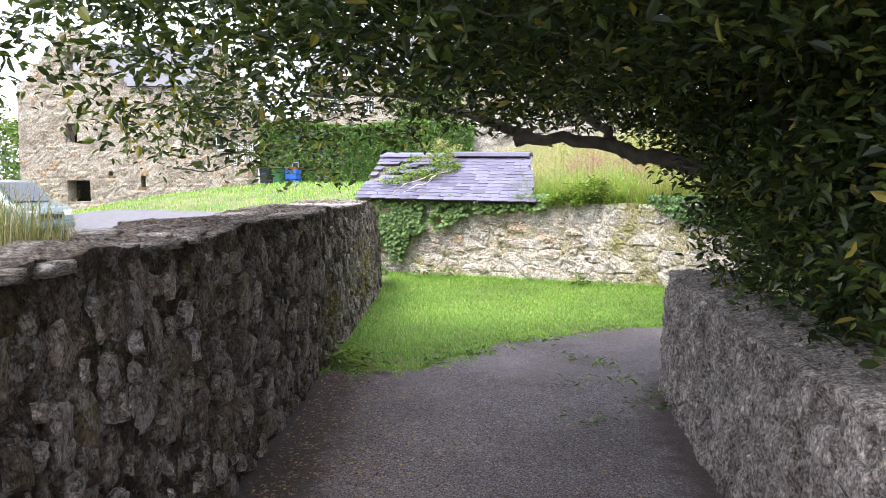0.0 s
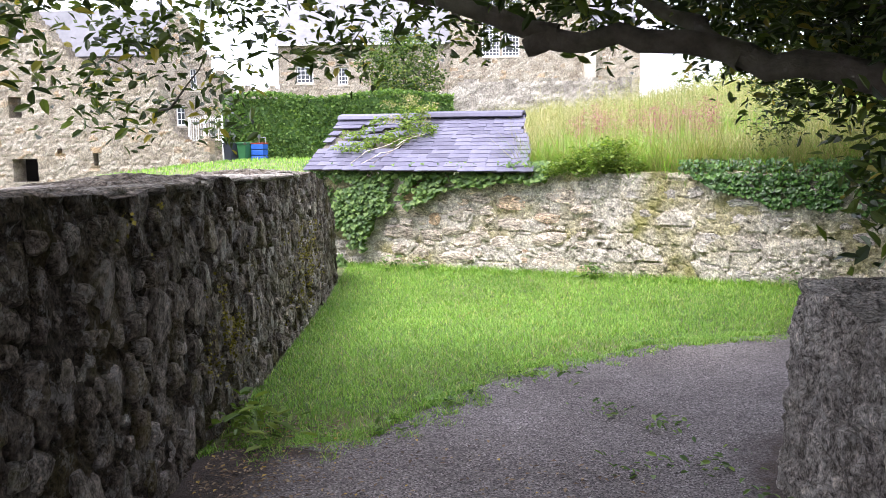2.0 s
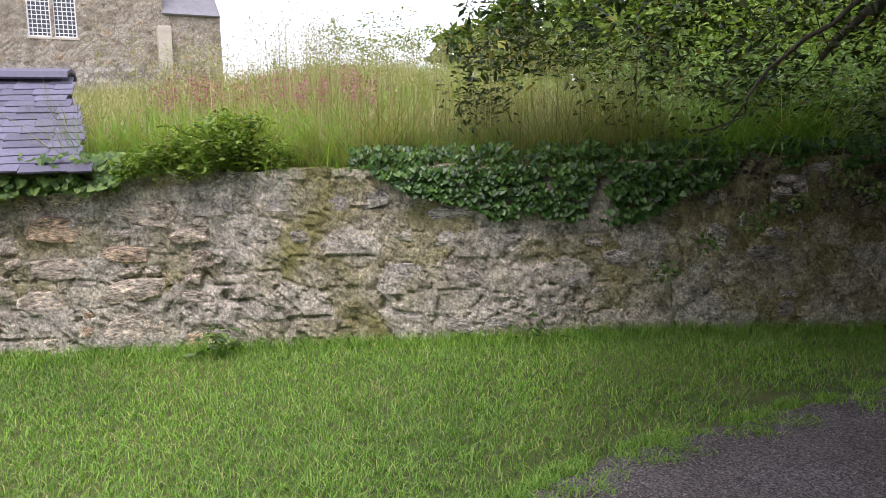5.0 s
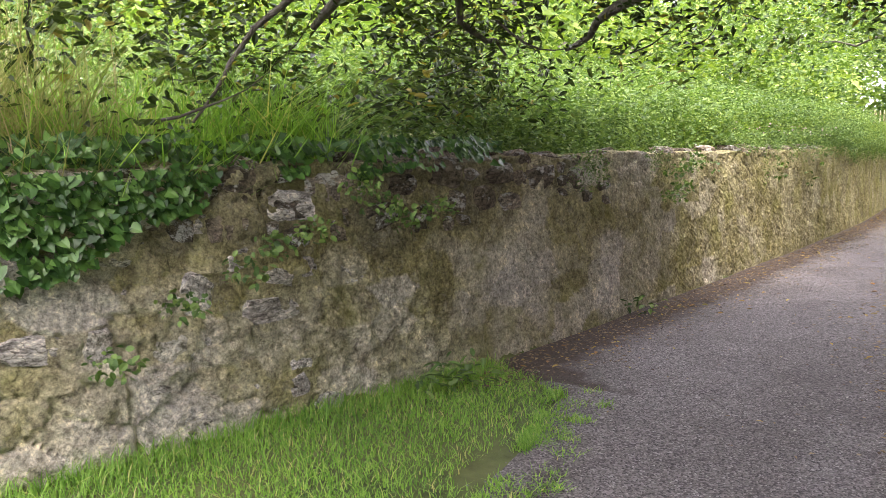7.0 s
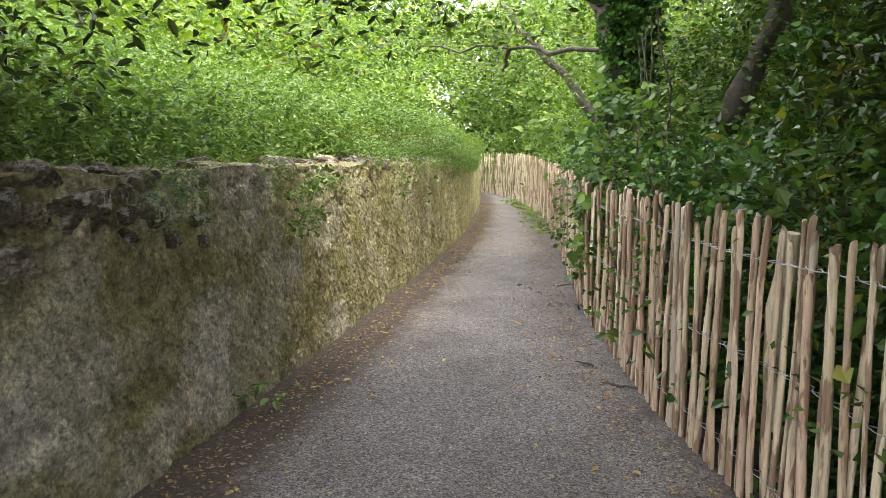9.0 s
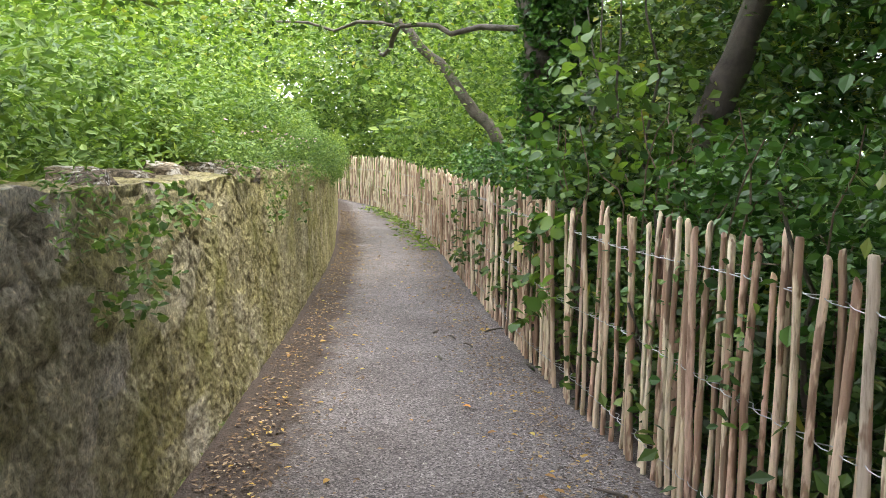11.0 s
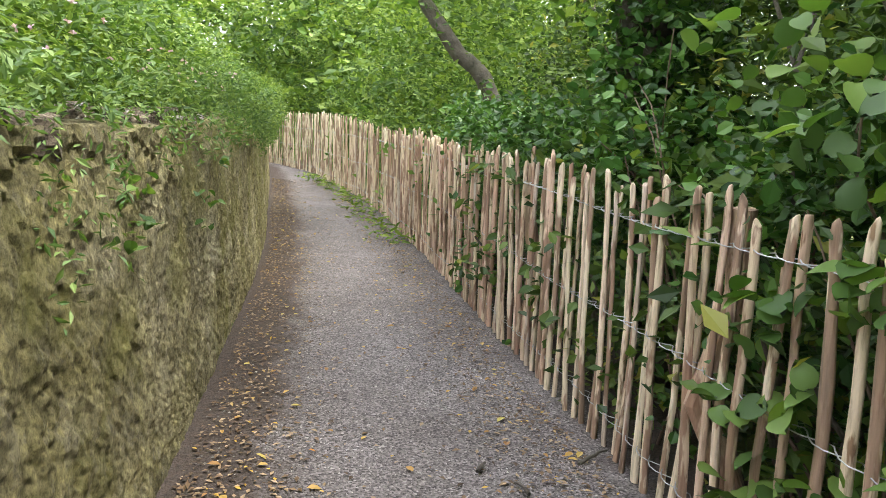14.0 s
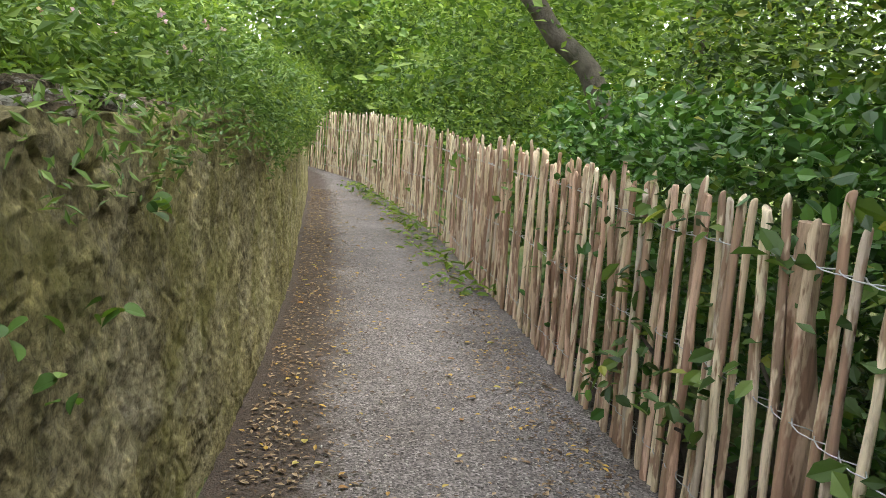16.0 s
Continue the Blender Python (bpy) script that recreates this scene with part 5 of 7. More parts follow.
ivy_trunk = clumps(sample(430, (13.0, 7.0, 0.3), (13.7, 7.75, 3.4), lambda x, y, z: np.hypot(x - 13.35, y - 7.35) < 0.3), 0.12, 30)
V, F = leaf_cloud(ivy_trunk, 0.06, 0.4, 0.3, 0.8, 0.25, True)
over = clumps(sample(330, (12.2, 7.6, 2.35), (18, 11.6, 4.2), lambda x, y, z: (z > 2.45 + 0.25 * fbm(x * 2, y * 2, None, 5)) & (fbm(x, y, z, 91) > 0.46)), 0.22, 18)
V2, F2 = leaf_cloud(over, 0.075, 0.4, 0.5, 0.6)
tree("ivy_clad_tree", "leaning tree with an ivy-clad trunk behind the fence", [([(13.3, 7.35, -0.1), (13.35, 7.35, 1.1), (13.45, 7.5, 2.5), (13.5, 7.9, 3.6)], 0.17, 0.1), ([(13.45, 7.6, 2.6), (14.4, 8.8, 2.75), (15.2, 10.2, 2.9)], 0.032, 0.01), ([(14.4, 8.8, 2.75), (15.6, 9.0, 2.6), (17.2, 9.2, 2.9)], 0.03, 0.01)], [(V, F, M_ivy), (V2, F2, M_wood_leaf)], M_bark, "woodland trees")
wl = clumps(sample(300, (10.5, 4.2, 1.5), (13.5, 7.2, 4.2), lambda x, y, z: fbm(x, y, z, 95) > 0.45), 0.25, 18)
V, F = leaf_cloud(wl, 0.07, 0.4, 0.5, 0.6)
tree("woodland_tree", "dark leaning tree among undergrowth", [([(11.4, 6.95, -0.2), (11.48, 6.66, 1.5), (11.6, 6.38, 2.15), (11.8, 6.0, 3.2)], 0.13, 0.09)], [(V, F, M_wood_leaf)], M_twig, "woodland trees")
wl = clumps(sample(420, (18, 6.6, 2.2), (24, 11, 5.0), lambda x, y, z: (fbm(x, y, z, 97) > 0.46) & (z > 2.6 + 0.4 * (y > 8.2))), 0.28, 16)
V, F = leaf_cloud(wl, 0.08, 0.4, 0.5, 0.55)
tree("woodland_tree", "slim tree leaning over the fence towards the path", [([(18.6, 6.7, -0.2), (18.8, 7.35, 1.85), (19.0, 7.9, 2.5), (19.2, 8.6, 3.3), (19.3, 9.4, 4.2)], 0.12, 0.06)], [(V, F, M_far_leaf)], M_bark, "woodland trees")

# trees standing over the bank and the wood
for box_lo, box_hi, count, lab in (((7.5, 11.2, 2.5), (27, 19, 6.6), 1500, "leafy trees standing over the bank"), ((14.5, 3.6, 2.0), (30, 8.4, 6.4), 1600, "leafy trees behind the paling fence")):
    wl = clumps(sample(count, box_lo, box_hi, lambda x, y, z: (fbm(x * 0.8, y * 0.8, z * 0.8, 93) > 0.45) & (z > terrain(x, y) + 0.7)), 0.4, 22)
    V, F = leaf_cloud(wl, 0.11, 0.4, 0.5, 0.55)
    cx, cy = (box_lo[0] + box_hi[0]) / 2, (box_lo[1] + box_hi[1]) / 2 + (2 if box_lo[1] > 10 else -1)
    tree("woodland_tree", lab, [([(cx, cy, float(terrain(cx, cy)) - 0.2), (cx + 0.3, cy, 3.5), (cx + 0.2, cy + 0.3, 5.5)], 0.2, 0.08), ([(cx + 0.3, cy, 3.2), (cx - 3, cy + 0.5, 4.6)], 0.09, 0.03), ([(cx + 0.3, cy, 3.3), (cx + 3.5, cy - 0.5, 4.8)], 0.09, 0.03)], [(V, F, M_far_leaf)], M_bark, "woodland trees")

# unseen canopy added to shade the wood, with dark leaves under it for gloom
wl = clumps(sample(1700, (5.5, 0.5, 3.9), (14, 8.0, 6.6), lambda x, y, z: (fence_y(x) - y > 0.9) & (fbm(x * 0.8, y * 0.8, z * 0.8, 94) > 0.4)), 0.4, 14)
V, F = leaf_cloud(wl, 0.22, 0.4, 0.6, 0.6)
wd = clumps(sample(1500, (6.0, 1.5, 0.0), (13.4, 6.4, 3.6), lambda x, y, z: (fence_y(x) - y > 1.6) & (fence_y(x) - y < 4.5)), 0.3, 14)
V2, F2 = leaf_cloud(wd, 0.1, 0.4, 0.4, 0.7, 0.25, True)
tree("woodland_tree", "added tree with an unseen canopy shading the wood behind the fence", [([(9.6, 3.2, -0.4), (9.7, 3.3, 2.6), (10.2, 3.4, 4.6)], 0.22, 0.1), ([(9.7, 3.3, 3.4), (13.0, 4.2, 4.9), (17.0, 4.6, 5.2)], 0.1, 0.03), ([(9.7, 3.3, 3.0), (7.6, 3.6, 4.4)], 0.09, 0.03)], [(V, F, M_wood_leaf), (V2, F2, M_ivy)], M_twig, "woodland trees")
M_cane = bark_material("dead_bramble_cane", (0.1, 0.06, 0.045), (0.36, 0.26, 0.19))
canes = thing("bramble_canes", (10.0, 6.6, -0.1), "tangle of dead brown bramble canes behind the fence", "bramble")
for i in range(70):
    x, dd = 8.6 + 4.6 * rng.random(), 0.18 + 0.7 * rng.random()
    y = float(fence_y(x)) - dd
    L = 0.5 + 0.9 * rng.random()
    a = rng.random() * 6.28
    p = bend((x, y, -0.1), (x + L * math.cos(a), min(y + 0.5 * L * math.sin(a), float(fence_y(x)) - 0.12), 0.9 + 0.9 * rng.random()), 10, 0.35 * rng.random(), i)
    under(new("cane", mesh_of("cane", *tube(p, np.linspace(0.008, 0.003, 10), 5, i), M_cane, True)), canes)

# woods that close the view
fw = sample(8500, (26, 4, 0), (52, 34, 9), lambda x, y, z: (np.abs(y - np.interp(x, [26, 31, 34, 52], [10.2, 11.2, 13, 25])) > 1.9) & (z < 4.6 + 0.2 * (x - 26) + 2.5 * vnoise(x * 0.5, y * 0.5, None, 3)) & (fbm(x * 0.6, y * 0.6, z * 0.6, 98) > 0.42) & ((x > 33) | (y < 10) | (y > 12.5)))
V, F = leaf_cloud(clumps(fw, 0.55, 16, 0.8), 0.3, 0.45, 0.45, 0.55)
stuff("far_woodland", V, F, M_far_leaf, "bright green woodland closing the view beyond the fence", "woodland")
bw = sample(5200, (8, 13.5, 2), (40, 34, 10), lambda x, y, z: (z < 2.2 + 0.33 * (y - 10) + 1.3 * vnoise(x * 0.4, y * 0.4, None, 6)) & (z > terrain(x, y)) & (fbm(x * 0.6, y * 0.6, z * 0.6, 99) > 0.42) & (y > 12.5 + 10 * smooth(13, 7, x)))
V, F = leaf_cloud(clumps(bw, 0.55, 13, 0.8), 0.25, 0.45, 0.45, 0.55)
stuff("bank_woodland", V, F, M_fresh, "sunlit green scrub climbing the bank", "woodland")
hw = np.concatenate([clumps(sample(420, (52, -10, 0), (64, 60, 13), lambda x, y, z: z > -1), 1.6, 26), clumps(sample(260, (14, 36, 3), (56, 44, 14), lambda x, y, z: z > 2), 1.5, 26), clumps(sample(200, (8, -8, 0), (52, -2, 9), lambda x, y, z: z > -1), 1.2, 26), clumps(sample(300, (6, 27, 4.2), (26, 33, 7.0), lambda x, y, z: z < 4.7 + 0.1 * (x - 6) + 1.0 * vnoise(x * 0.5, y * 0.5, None, 2)), 0.7, 40), clumps(sample(500, (-95, 45, 0), (-62, 85, 12), lambda x, y, z: z < 8 + 4 * vnoise(x * 0.1, y * 0.1, None, 2)), 1.6, 40)])
V, F = leaf_cloud(hw, 0.5, 0.4, 0.4, 0.6)
stuff("far_trees", V, F, M_wood_leaf, "distant green trees on the skyline", "woodland")


# ---- paling fence ----
def picket_mesh(seed):
    """A cleft stake: flattened uneven section, knots and a slight bow, blunt chamfered head."""
    r = np.random.default_rng(seed)
    sides = 8
    rad = 0.015 * (1 + 0.16 * r.normal(size=sides))
    if r.random() < 0.6:
        rad[:3] *= 0.72
    ang = np.linspace(0, 2 * math.pi, sides, endpoint=False) + r.normal(size=sides) * 0.08
    zs = [0, 0.14, 0.3, 0.46, 0.62, 0.78, 0.94, 1.08, 1.17, 1.193, 1.2]
    bow, ph = r.normal(size=2) * 0.009, r.random() * 6
    slant = r.normal() * 0.012
    V = []
    for i, z in enumerate(zs):
        k = 1.06 - 0.1 * z if z < 1.1 else (0.97, 0.9, 0.7)[i - 8]
        k *= 1 + 0.07 * r.normal() * (0 < i < 8)
        j = 1 + 0.05 * r.normal(size=sides)
        cx, cy = bow * math.sin(z / 1.2 * 3.1 + 0.4 * math.sin(z * 5 + ph)) + r.normal(size=2) * 0.0016
        V += [(cx + math.cos(a) * q * k * 1.12 * jj, cy + math.sin(a) * q * k * 0.85 * jj, z + slant * math.cos(a) * (i > 7)) for a, q, jj in zip(ang, rad, j)]
    F = [(i * sides + j, i * sides + (j + 1) % sides, (i + 1) * sides + (j + 1) % sides, (i + 1) * sides + j) for i in range(len(zs) - 1) for j in range(sides)]
    me = bpy.data.meshes.new("picket")
    me.from_pydata(V, [], F + [tuple(range(len(V) - sides, len(V)))])
    me.polygons.foreach_set("use_smooth", np.array([len(p.vertices) == 4 for p in me.polygons]))
    me.materials.append(M_picket)
    return me


def build_fence():
    root = thing("paling_fence", (7.46, 7.21, 0), "cleft chestnut paling fence bound with galvanised wire", "fence")
    kinds = [picket_mesh(100 + i) for i in range(24)]
    r = np.random.default_rng(5)
    s_x = np.linspace(3.3, 34, 4000)
    s_y = fence_y(s_x)
    k = 60
    s_y = np.convolve(np.pad(s_y, k, mode="edge"), np.ones(2 * k + 1) / (2 * k + 1), "valid")
    s = np.concatenate([[0], np.cumsum(np.hypot(np.diff(s_x), np.diff(s_y)))])
    at, count, rest = 0.0, 0, []
    while at < s[-1]:
        x, y = np.interp(at, s, s_x), np.interp(at, s, s_y)
        h = math.atan2(np.interp(at + 0.2, s, s_y) - np.interp(at - 0.2, s, s_y), np.interp(at + 0.2, s, s_x) - np.interp(at - 0.2, s, s_x))
        close = smooth(13.6, 14.2, x) * smooth(20.5, 19, x) + 0.5 * math.exp(-((x - 12.4) / 0.35) ** 2)
        m = pose(x + r.normal() * 0.004, y + r.normal() * 0.008, float(terrain(x, y)) - 0.02 + r.normal() * 0.012, r.normal() * 1.1, r.normal() * 1.6, math.degrees(h) + r.normal() * 9 + (180 if r.random() < 0.5 else 0))
        sc = Matrix.Diagonal((0.98 + 0.1 * r.normal() + 0.06 * close, 1, 0.985 + 0.022 * r.normal() - (0.1 if r.random() < 0.04 else 0) + 0.17 * smooth(18, 26, x), 1))
        me = kinds[int(r.integers(len(kinds)))]
        if 5.2 < x < 24.6 and count < 300:
            under(new("picket", me), root, m @ sc)
            count += 1
        else:
            rest.append((me, m @ sc))
        at += (0.098 - 0.042 * close - 0.034 * smooth(10.0, 9.2, x)) * (0.86 + 0.28 * r.random())
    bm = bmesh.new()
    for me, m in rest:
        tmp = me.copy()
        tmp.transform(m)
        bm.from_mesh(tmp)
        bpy.data.meshes.remove(tmp)
    me = bpy.data.meshes.new("far_picket_run")
    bm.to_mesh(me)
    bm.free()
    me.materials.append(M_picket)
    tagged(under(new("far_picket_run", me), root), kind="stuff")
    for z in (0.17, 0.6, 1.02):
        strands = []
        for ph in (0, math.pi):
            q = np.arange(0, s[-1], 0.03)
            x, y = np.interp(q, s, s_x), np.interp(q, s, s_y)
            sag = 0.012 * np.sin(q * 2.6 + z * 5) + 0.008 * (vnoise(q * 1.3, q * 0 + z * 9) - 0.5)
            p = np.stack([x, y + 0.022 * np.cos(q * 31 + ph) , terrain(x, y) + z + sag + 0.006 * np.sin(q * 31 + ph)], 1)
            strands.append(tube(p, np.full(len(p), 0.0022), 4, 1, 0.0))
        under(new("wire", mesh_of("wire", *join(strands), M_wire, True)), root)["label"] = "twisted galvanised wire"
    for i, x in enumerate([5.05, 7.25, 9.45, 11.65, 13.84, 16.05, 18.3, 20.5, 22.8, 25.2, 27.6, 30.0]):
        y = float(fence_y(x)) - 0.075
        p = bend((x, y, -0.1), (x + 0.01, y, 1.12), 9, 0.0, i)
        v, f = tube(p, np.linspace(0.045, 0.04, 9), 10, i, 0.1)
        bm = bmesh.new()
        vs = [bm.verts.new(c) for c in v]
        for q in f:
            bm.faces.new([vs[j] for j in q])
        bm.faces.new(vs[-10:])
        post = part("post", bm, M_picket, None)
        under(post, root)


build_fence()


# ---- shed roof on the long wall ----
def build_roof():
    EL, ER, RR, RL = (Vector(p) for p in ((-3.2, 9.97, 1.36), (-0.16, 9.97, 1.31), (-0.70, 11.6, 2.05), (-3.5, 11.6, 2.1)))
    root = thing("shed", (-1.8, 10.6, 0.1), "low stone shed with a purple slate roof and missing slates", "shed")
    n = (ER - EL).cross(RL - EL).normalized()
    bm = bmesh.new()
    eave = (RL - EL).normalized() * 0.12
    lo = [bm.verts.new(p - n * 0.05) for p in (EL + eave, ER + eave, RR, RL)]
    hi = [bm.verts.new(p - n * 0.025) for p in (EL + eave, ER + eave, RR, RL)]
    bm.faces.new(hi), bm.faces.new(lo[::-1])
    for i in range(4):
        bm.faces.new((lo[i], lo[(i + 1) % 4], hi[(i + 1) % 4], hi[i]))
    under(part("roof_deck", bm, M_bark, None), root)
    for q in ((ER + Vector((-0.06, 0.34, 0)), RR + Vector((-0.06, 0, 0))), (EL + Vector((0.35, 0.6, 0.15)), RL + Vector((0.35, 0, 0)))):
        a, b = q
        bm = bmesh.new()
        vs = [bm.verts.new(p) for p in ((a.x, a.y, 0), (b.x, b.y + 0.4, 0), (b.x, b.y + 0.4, b.z - 0.1), (b.x, b.y, b.z - 0.1), (a.x, a.y, a.z + 0.02))]
        f = bm.faces.new(vs)
        ex = bmesh.ops.extrude_face_region(bm, geom=[f])
        bmesh.ops.translate(bm, verts=[v for v in ex["geom"] if isinstance(v, bmesh.types.BMVert)], vec=(-0.2 if q[0].x > -1 else 0.2, 0, 0))
        under(part("gable_wall", bm, M_stone_buff, None), root)
    r = np.random.default_rng(3)
    kinds = []
    for k in range(6):
        bm = bmesh.new()
        pts = [(-0.5 + r.normal() * 0.01, r.normal() * 0.012), (-0.1, r.normal() * 0.015), (0.2, r.normal() * 0.015), (0.5 + r.normal() * 0.01, r.normal() * 0.012), (0.5, 1), (-0.5, 1)]
        top = [bm.verts.new((x, y, 0.011)) for x, y in pts]
        bot = [bm.verts.new((x, y, 0.0)) for x, y in pts]
        bm.faces.new(top), bm.faces.new(bot[::-1])
        for i in range(6):
            bm.faces.new((bot[i], bot[(i + 1) % 6], top[(i + 1) % 6], top[i]))
        me = bpy.data.meshes.new("slate")
        bm.to_mesh(me), bm.free()
        me.materials.append(M_slate)
        kinds.append(me)
    rows = 14
    for j in range(rows):
        v0 = j / rows
        a, b = EL.lerp(RL, v0), ER.lerp(RR, v0)
        along = (b - a)
        width = along.length
        along.normalize()
        upv = (RL.lerp(RR, 0.5) - EL.lerp(ER, 0.5)).normalized()
        step = (RL.lerp(RR, 0.5) - EL.lerp(ER, 0.5)).length / rows
        x, first = -0.02, j % 2
        while x < width - 0.05:
            w = (0.2 + 0.12 * r.random()) * (0.55 if first else 1)
            first = 0
            w = min(w, width + 0.02 - x)
            c = a + along * (x + w / 2)
            left_part = x + w / 2 < width * 0.42
            gone = left_part and 5 <= j <= 11 and r.random() < 0.5
            if w > 0.08 and not gone:
                yv = upv.copy()
                zz = n.copy()
                R = Matrix((along, yv, zz)).transposed().to_4x4()
                spin = Matrix.Rotation(radians(r.normal() * (4 if left_part else 0.7)), 4, "Z")
                m = Matrix.Translation(c + n * (0.016 + 0.004 * r.random())) @ R @ Matrix.Rotation(radians(-3.0), 4, "X") @ spin @ Matrix.Diagonal((w - 0.006, step * 1.35, 1, 1))
                under(new("slate", kinds[int(r.integers(6))]), root, m)
            x += w
    for i, (a, b, lift) in enumerate(((RL, RL.lerp(RR, 0.46), 0.0), (RL.lerp(RR, 0.46), RR + Vector((0.03, 0, 0)), 0.02))):
        bm = bmesh.new()
        for p in (a, b):
            for dy, dz in ((-0.11, -0.04), (-0.09, 0.0), (0, 0.025), (0.09, 0.0), (0.11, -0.04)):
                bm.verts.new((p.x, p.y + dy, p.z + dz + lift + 0.03))
        bm.verts.ensure_lookup_table()
        for k in range(4):
            bm.faces.new([bm.verts[j] for j in (k, k + 1, k + 6, k + 5)])
        o = under(part("ridge_tile", bm, M_slate, None), root)
        s = o.modifiers.new("thick", "SOLIDIFY")
        s.thickness = 0.03
    c = np.concatenate([sample(26, (-3.0, 10.3, 1.6), (-2.0, 11.2, 2.1), lambda x, y, z: np.abs(z - (1.45 + 0.43 * (y - 9.9))) < 0.14), sample(18, (-2.3, 10.6, 1.7), (-1.75, 11.3, 2.25), lambda x, y, z: np.abs(z - (1.5 + 0.43 * (y - 9.9))) < 0.2)])
    V, F = leaf_cloud(clumps(c, 0.11, 46), 0.05, 0.5, 0.5, 0.45, 0.3, True)
    tagged(new("roof_weeds", mesh_of("roof_weeds", V, F, M_fresh)), "yellow-green weeds rooted in a broken slate roof", "weeds")
    V, F = leaf_cloud(clumps(sample(16, (-2.6, 10.9, 2.0), (-1.9, 11.5, 2.35), lambda x, y, z: z < 2.36), 0.12, 60), 0.028, 0.4, 0.3, 0.5)
    stuff("roof_flowers", V, F, M_hay, "pale feathery flowering weeds on the roof ridge", "flowers")
    tw = join([tube(bend((-2.0 + 0.06 * i, 10.9, 1.83), (-2.55 + 0.16 * i, 10.0, 1.45), 8, 0.03, i), np.linspace(0.007, 0.004, 8), 5, i) for i in range(3)])
    tagged(new("dead_stem", mesh_of("dead_stem", *tw, M_stone_buff, True)), "pale dead climber stems lying on slates", "plant stem")


build_roof()


# ---- dressed and loose stones proud of the walls ----
def stone_mesh(seed, mat, flat=0.5):
    r = np.random.default_rng(seed)
    bm = bmesh.new()
    bmesh.ops.create_cube(bm, size=1)
    bmesh.ops.subdivide_edges(bm, edges=bm.edges[:], cuts=2, use_grid_fill=True)
    for v in bm.verts:
        c = v.co
        rnd = c.normalized() * 0.56
        v.co = c * (1 - flat) + rnd * flat + Vector(r.normal(size=3) * 0.025)
    me = bpy.data.meshes.new("stone")
    bm.to_mesh(me), bm.free()
    me.polygons.foreach_set("use_smooth", np.full(len(me.polygons), True))
    me.materials.append(mat)
    return me


def rubble_mesh(seed, mat):
    """An angular field stone about one unit across: irregular outline, chamfered and uneven face towards -y."""
    r = np.random.default_rng(seed)
    k = 9
    ang = np.linspace(0, 2 * math.pi, k, endpoint=False) + r.normal(size=k) * 0.13
    sq = 0.5 / np.maximum(np.abs(np.cos(ang)), np.abs(np.sin(ang)))
    rad = (0.5 * 0.45 + sq * 0.55) * (1 + 0.09 * r.normal(size=k))
    V = []
    for y, sc in ((0.5, 0.85), (-0.2, 1.0), (-0.42, 0.84)):
        V += [(math.cos(a) * q * sc, y + r.normal() * 0.05, math.sin(a) * q * sc) for a, q in zip(ang, rad)]
    V.append((r.normal() * 0.1, -0.5 + r.normal() * 0.04, r.normal() * 0.1))
    F = [(i * k + j, i * k + (j + 1) % k, (i + 1) * k + (j + 1) % k, (i + 1) * k + j) for i in range(2) for j in range(k)]
    F += [(2 * k + j, 2 * k + (j + 1) % k, 3 * k) for j in range(k)]
    me = bpy.data.meshes.new("stone")
    me.from_pydata(V, [], [f[::-1] for f in F])
    me.materials.append(mat)
    return me


def packed(seed, s0, s1, z0, z1, classes, allow=None):
    """Stones fitted into a wall face, the largest first: rows of place, height, width, tallness."""
    r = np.random.default_rng(seed)
    got = np.zeros((0, 4))
    for tries, w_lo, w_hi, h_lo, h_hi in classes:
        for _ in range(tries):
            w, h = w_lo + (w_hi - w_lo) * r.random(), h_lo + (h_hi - h_lo) * r.random()
            c, z = s0 + (s1 - s0) * r.random(), z0 + (z1 - z0) * r.random()
            if z + h / 2 > z1 + 0.02 or (allow and not allow(c, z)):
                continue
            if len(got) and np.any((np.abs(got[:, 0] - c) < (got[:, 2] + w) * 0.49) & (np.abs(got[:, 1] - z) < (got[:, 3] + h) * 0.49)):
                continue
            got = np.vstack([got, (c, z, w, h)])
    return got


def set_stones(wall, stones, kinds, place, deep, proud, seed, limit=300, fill_name="small_stones"):
    """Single stones under the wall; those past the limit joined in one part."""
    r = np.random.default_rng(seed)
    rest = []
    for i, (c, z, w, h) in enumerate(stones):
        x, y, yaw, inset = place(c, z)
        front = proud[0] + (proud[1] - proud[0]) * r.random() - inset
        n = Vector((math.sin(radians(yaw)), -math.cos(radians(yaw)), 0))
        m = pose(x + n.x * (front - deep / 2), y + n.y * (front - deep / 2), z, r.normal() * 4, r.normal() * 6, yaw + r.normal() * 4) @ Matrix.Diagonal((w * (1 if r.random() < 0.5 else -1), deep, h, 1))
        me = kinds[int(r.integers(len(kinds)))]
        if i < limit:
            ob = new("stone", me)
            ob.parent = wall
            ob.matrix_basis = m
        else:
            rest.append((np.array([m @ v.co for v in me.vertices]), [tuple(p.vertices) + (p.vertices[-1],) * (4 - len(p.vertices)) for p in me.polygons]))
    if rest:
        V, F = join([(v, f) for v, f in rest])
        F = np.asarray(F)
        tri = np.concatenate([F[:, [0, 1, 2]], F[F[:, 2] != F[:, 3]][:, [0, 2, 3]]])
        ob = new(fill_name, mesh_of(fill_name, V, tri, M_stone_fill))
        ob.parent = wall
        tagged(ob, kind="stuff")


normal_left = Vector((left_dir[1], -left_dir[0], 0))
yaw_left = math.degrees(math.atan2(left_dir[1], left_dir[0]))
rough = [rubble_mesh(20 + i, M_stone_loose) for i in range(14)]


def left_place(c, z):
    p = LEFT_A + left_dir * c
    return p[0], p[1], yaw_left, 0.05 * (z + 0.2) / 1.57


